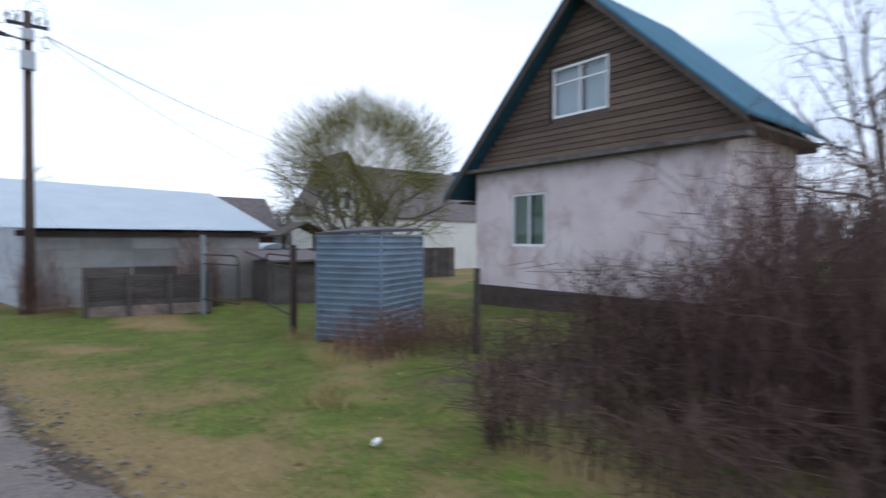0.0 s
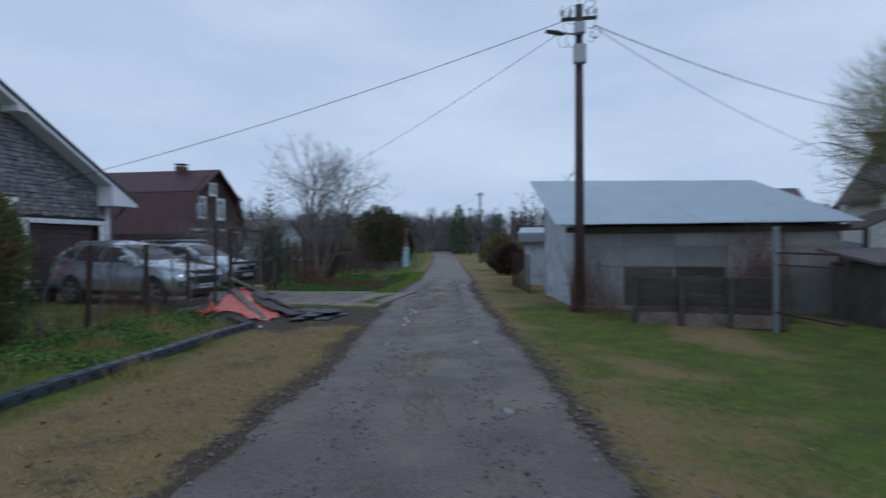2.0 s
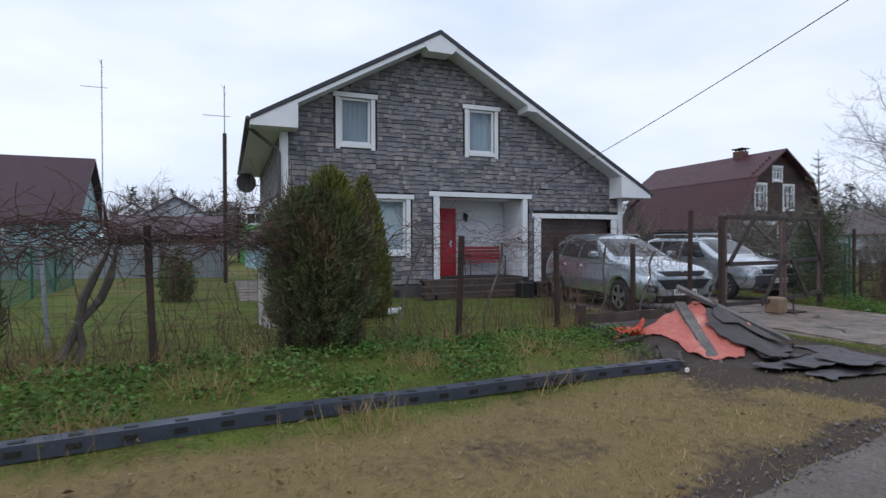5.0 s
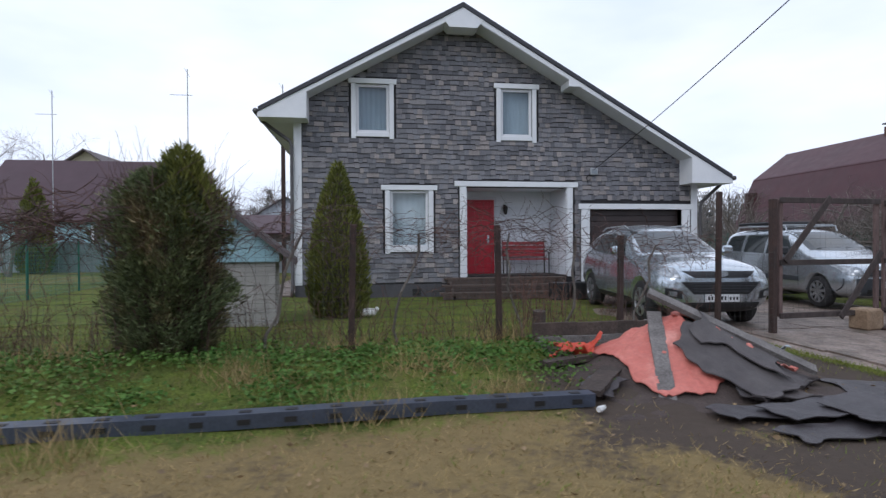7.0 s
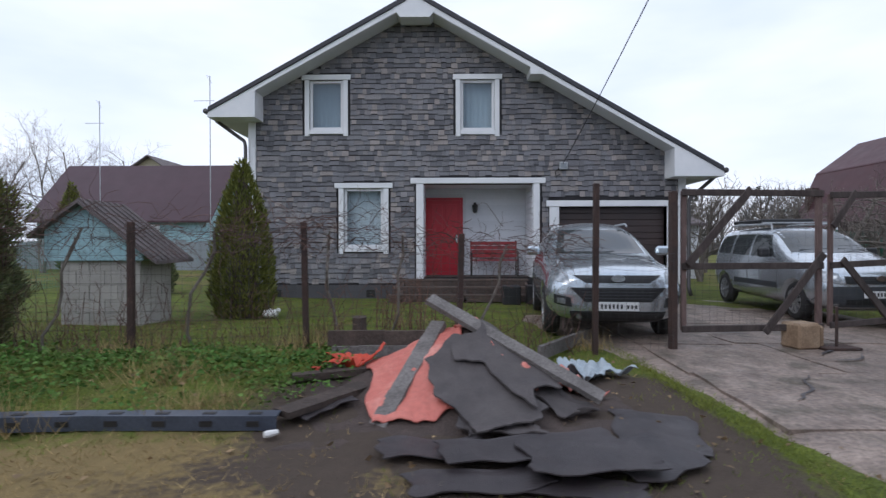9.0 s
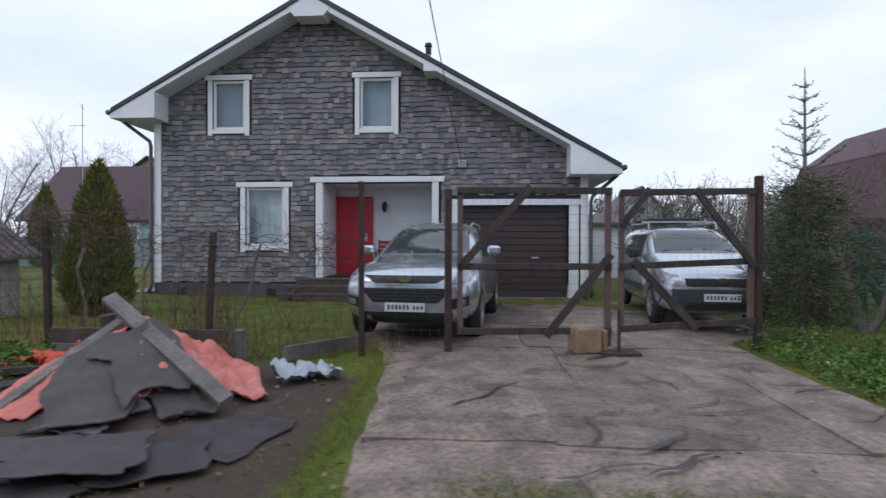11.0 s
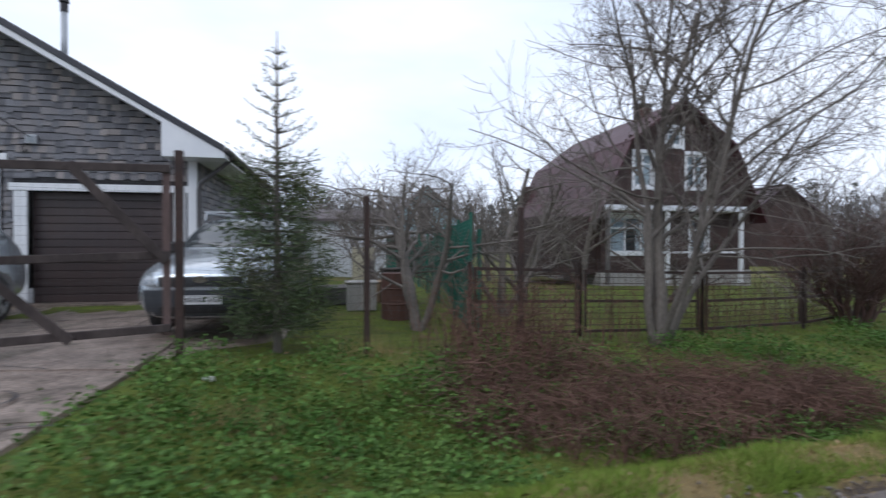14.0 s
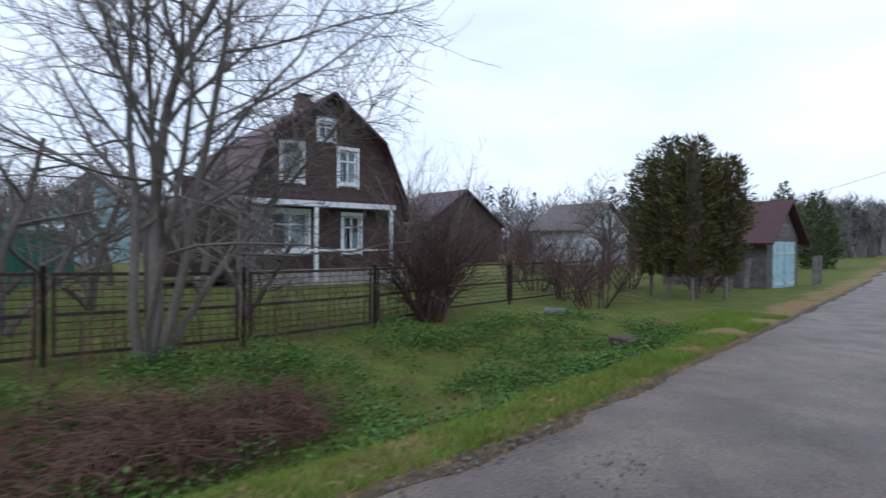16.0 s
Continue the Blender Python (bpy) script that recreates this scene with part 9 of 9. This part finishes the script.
    me = blades("fallen_leaves", c, np.array(d), np.array(ln), np.array(ln) * 0.6, M_LITTER, rng, True)
    tagged(new("fallen_leaves", me), "wet brown fallen leaves in the grass", "leaves", kind="stuff")
    v, t = [], []
    for i in range(15000):
        yy = rng.uniform(0, 30)
        u = rng.random()
        x = road_l(yy) + (road_r(yy) - road_l(yy)) * (u if i % 3 else (0.0 + 0.06 * rng.normal() if u < 0.4 else 1.0 + 0.08 * rng.normal()))
        r = rng.uniform(0.006, 0.017) if i % 9 else rng.uniform(0.015, 0.03)
        z = lerp_table(ROAD_Z, yy) + 0.012
        k = len(v)
        q = rng.uniform(0.6, 1.3, 6)
        v += [(x + r * q[0], yy, z), (x, yy + r * q[1], z), (x - r * q[2], yy, z), (x, yy - r * q[3], z), (x, yy, z + r * 0.8 * q[4]), (x, yy, z - r * 0.6)]
        for a, b in ((0, 1), (1, 2), (2, 3), (3, 0)):
            t += [(k + a, k + b, k + 4), (k + b, k + a, k + 5)]
    tagged(new("gravel", fast_mesh("gravel", v, t, M_PEBBLE)), "loose stones on the track", "gravel", kind="stuff")


M_LITTER = material("brown_leaf_litter", (0.2, 0.13, 0.07), (0.26, 0.18, 0.09), 3, 0.75, island=0.4, grain=0)
M_PEBBLE = material("road_stone", (0.19, 0.165, 0.155), (0.13, 0.115, 0.11), 20, 0.7, island=0.4, grain=0)
scatter_turf()



def ditch_spot(u, v):
    """The bramble-filled stretch of the ditch, tapering where it meets the bank."""
    y = 24.1 + 4.9 * v
    front = -7.4 - 0.9 * max(0, (v - 0.5) / 0.5) - 0.8 * max(0, (0.2 - v) / 0.2)
    back = -9.6 + 0.6 * max(0, (v - 0.6) / 0.4)
    return front + (back - front) * u + 0.2 * noise.noise(Vector((u * 4, y * 2, 6))), y


canes("dead_brambles", "mat of dead red-brown brambles in the ditch", ditch_spot, 1500, 46, M_BRAMBLE, (0.1, 0.55), 1.5, 0.006, "brambles", 4)
canes("dead_brambles", "tall dead brown brambles by the wire fence", lambda u, v: (-9.3 - 1.4 * u, 24.4 + 1.6 * v), 130, 51, M_BRAMBLE, (0.3, 1.1), 0.7, 0.006, "brambles", 5)
canes("dead_brambles", "thin dead stems along the framed fence", lambda u, v: (-10.4 - 1.2 * u - 0.25 * (v * 14 - 4), 24.0 + 10 * v), 260, 47, M_BRAMBLE, (0.4, 1.1), 0.4, 0.005, "brambles", 3)
canes("dead_stems", "thin dead weed stems by the wire fence", lambda u, v: (-6.9 - 0.9 * u - 0.16 * (v * 9), 5.0 + 10.5 * v), 420, 48, M_BRAMBLE, (0.15, 0.65), 0.6, 0.0035, "weeds", 2)
canes("dead_stems", "bare suckers on the lawn edge", lambda u, v: (-9.2 - 0.7 * u, 13.2 + 0.9 * v), 40, 49, M_BRAMBLE, (0.5, 0.9), 0.25, 0.005, "weeds", 3)

# puddles in the wheel ruts, broken up by stones
def puddle_chain(ax, ay, bx, by, count, size, seed):
    rng = random.Random(seed)
    for k in range(count):
        u = (k + rng.uniform(0.2, 0.8)) / count
        x, y = ax + (bx - ax) * u + rng.gauss(0, 0.07), ay + (by - ay) * u
        a, b = size * rng.uniform(0.5, 1.2), size * rng.uniform(1.4, 3.4)
        g = Geo()
        n = 30
        z = lerp_table(ROAD_Z, y) + 0.007
        pts = []
        for i in range(n):
            t = 2 * math.pi * i / n
            r = 1 + 0.6 * noise.noise(Vector((math.cos(t) * 1.9, math.sin(t) * 1.9, seed + k * 3))) + 0.25 * noise.noise(Vector((math.cos(t) * 6, math.sin(t) * 6, k)))
            pts.append((x + a * r * math.cos(t) - 0.17 * b * r * math.sin(t), y + b * r * math.sin(t), z))
        g.prism([(p, q, w - 0.03) for p, q, w in pts], (0, 0, 0.03))
        tagged(part("puddle", g, M_PUDDLE), "shallow rain puddle in the gravel track", "puddle", "puddles", "structure")


puddle_chain(-1.45, 11.9, -2.1, 16.0, 11, 0.05, 3)
puddle_chain(-3.2, 13.6, -3.6, 16.6, 6, 0.08, 7)
puddle_chain(-0.62, 7.9, -0.8, 9.3, 3, 0.07, 11)
puddle_chain(-2.9, 11.6, -3.05, 12.6, 3, 0.05, 13)

# litter by the rail
for k, (x, y) in enumerate(((-6.0, 12.75), (-5.85, 12.95), (-6.2, 13.0), (2.3, 3.6), (-9.0, 21.75))):
    g = Geo()
    g.tube([(0, -0.05, 0), (0, -0.02, 0), (0, 0.05, 0)], [0.022, 0.028, 0.02], 8)
    ob = tagged(part("litter", g, M_SNOWWHITE), "small white scrap of litter on the ground", "litter", "scraps of litter")
    ob.matrix_basis = pose(x, y, ground_z(x, y) + 0.05, 0, 0, 40 * k)


# ---- woods on the horizon ----
def woods():
    rng = np.random.default_rng(12)
    c, d, ln, w = [], [], [], []
    cc, cd, cl, cw = [], [], [], []
    for i in range(1900):
        a = math.radians(rng.uniform(-10, 215) if i < 1600 else rng.uniform(92, 112))
        r = rng.uniform(85, 150) if i < 1600 else rng.uniform(118, 150)
        x, y = -5 + r * math.cos(a), 15 + r * math.sin(a)
        if abs(x - (road_l(min(y, 120)) + 1.4)) < 4 and y < 108:
            continue
        z = ground_z(x, y)
        h = rng.uniform(5.5, 9.5) * (r / 115) * (1.35 if x < -70 else (1.0 if i < 1600 else 0.8))
        if rng.random() < 0.14:
            for _ in range(130):
                u = rng.random()
                rr = (1 - u) * h * 0.17 * rng.random() ** 0.5
                t = rng.uniform(0, 6.28)
                cc.append((x + rr * math.cos(t), y + rr * math.sin(t), z + u * h))
                cd.append((math.cos(t), math.sin(t), rng.uniform(-0.5, 0.2)))
                cl.append(rng.uniform(0.5, 1.1))
                cw.append(0.5)
        else:
            c.append((x, y, z)); d.append((rng.normal(0, 0.04), rng.normal(0, 0.04), 1)); ln.append(h); w.append(0.35)
            for _ in range(85):
                u = rng.uniform(0.15, 0.95)
                t = rng.uniform(0, 6.28)
                rr = 0.16 * h * rng.random() * (1.1 - abs(u - 0.55))
                c.append((x + rr * math.cos(t), y + rr * math.sin(t), z + u * h))
                d.append((math.cos(t) * 0.5, math.sin(t) * 0.5, rng.uniform(0.5, 1.2)))
                ln.append(rng.uniform(0.7, 2.0)); w.append(rng.uniform(0.07, 0.22))
            for _ in range(16):
                t = rng.uniform(0, 6.28)
                c.append((x + rng.normal(0, 2), y + rng.normal(0, 2), z)); d.append((math.cos(t) * 0.3, math.sin(t) * 0.3, 1)); ln.append(rng.uniform(1.2, 3.2)); w.append(rng.uniform(0.4, 1.1))
    tagged(new("woods", blades("woods", np.array(c), np.array(d), np.array(ln), np.array(w), M_FOREST, rng)), "far leafless grey-brown woods with haze in their tone", "woods", kind="stuff")
    tagged(new("conifers", blades("conifers", np.array(cc), np.array(cd), np.array(cl), np.array(cw), M_FARGREEN, rng)), "far dark conifers among the woods", "woods", kind="stuff")


woods()
for k, (x, y, h) in enumerate(((1.8, 30.5, 4.2), (-0.5, 35, 3.6), (9.5, 40, 4.4), (-17, 46, 3.4), (-20, 50, 4.2), (-30, 44, 4.6), (-33, 36, 4.6), (-30, 14, 3.8), (-36, 20, 4.4), (-38, -12, 4.4), (-31, 28, 4.0), (-48, -14, 7.0), (-52, 16, 6.5), (-54, 9, 6.0), (-58, 2, 6.5), (-47, 22, 5.0), (-24, 29, 3.2), (-23, 24, 3.0), (-19, 30.5, 3.2), (-42, 30, 5.0), (-50, -19, 9.5), (-54, -24, 10.0), (-47, -25, 9.0), (-58, -17, 10.0))):
    bare_tree("bare_tree", "leafless tree standing among the far gardens", (x, y), 90 + k, dict(TREE, least=0.008), [(0, 0, 3, 50 * k, h, 0.12), (0.1, 0, 18, 50 * k + 120, h * 0.9, 0.08)], M_BARK, M_TWIG, group="far bare trees")
for k, (x, y, r, h, m) in enumerate(((-3.0, 44, 1.5, 2.6, M_YELLOWBUSH), (-2.2, 37, 1.0, 1.7, M_REDTWIG), (-18, 62, 2.2, 3.6, M_YELLOWBUSH), (-22, 66, 2.4, 4.0, M_YELLOWBUSH), (-17.5, 72, 1.6, 5.4, M_SPRUCE), (-24, 84, 1.9, 7.5, M_SPRUCE), (-13.5, 96, 1.9, 8.5, M_SPRUCE), (-17.2, 58, 1.1, 3.0, M_SPRUCE))):
    evergreen("far_bush" if m is not M_SPRUCE else "far_conifer", "yellowish leafless bush by the far road" if m is M_YELLOWBUSH else ("red-brown bush by the far road" if m is M_REDTWIG else "dark conifer near the far road"), (x, y), [(0, 0.5 * r), (h * 0.3, r), (h * 0.7, 0.6 * r if m is M_SPRUCE else 0.85 * r), (h, 0.05)], 2600, m, 120 + k, (0.45, 0.1), 0.6 if m is M_SPRUCE else 1.4, 0.2, core=m, category="bush", lump=0.35)
for k, (x, y, s) in enumerate(((-13.8, 39.5, 1.5), (-15.5, 45, 1.8), (-19.5, 43, 2.0), (-22, 47, 2.2), (-18, 38, 1.7), (-13.0, 45.8, 1.3))):
    bare_tree("shrub", "leafless red-brown shrub in the far gardens", (x, y), 140 + k, dict(SHRUB, kids=(12, 7), least=0.006), [(0.3 * math.cos(i * 2.4), 0.3 * math.sin(i * 2.4), 10 + 3 * i, i * 137.5, s + 0.1 * (i % 5), 0.025) for i in range(12)], M_REDTWIG, M_REDTWIG, "shrub", 1, "far shrubs")
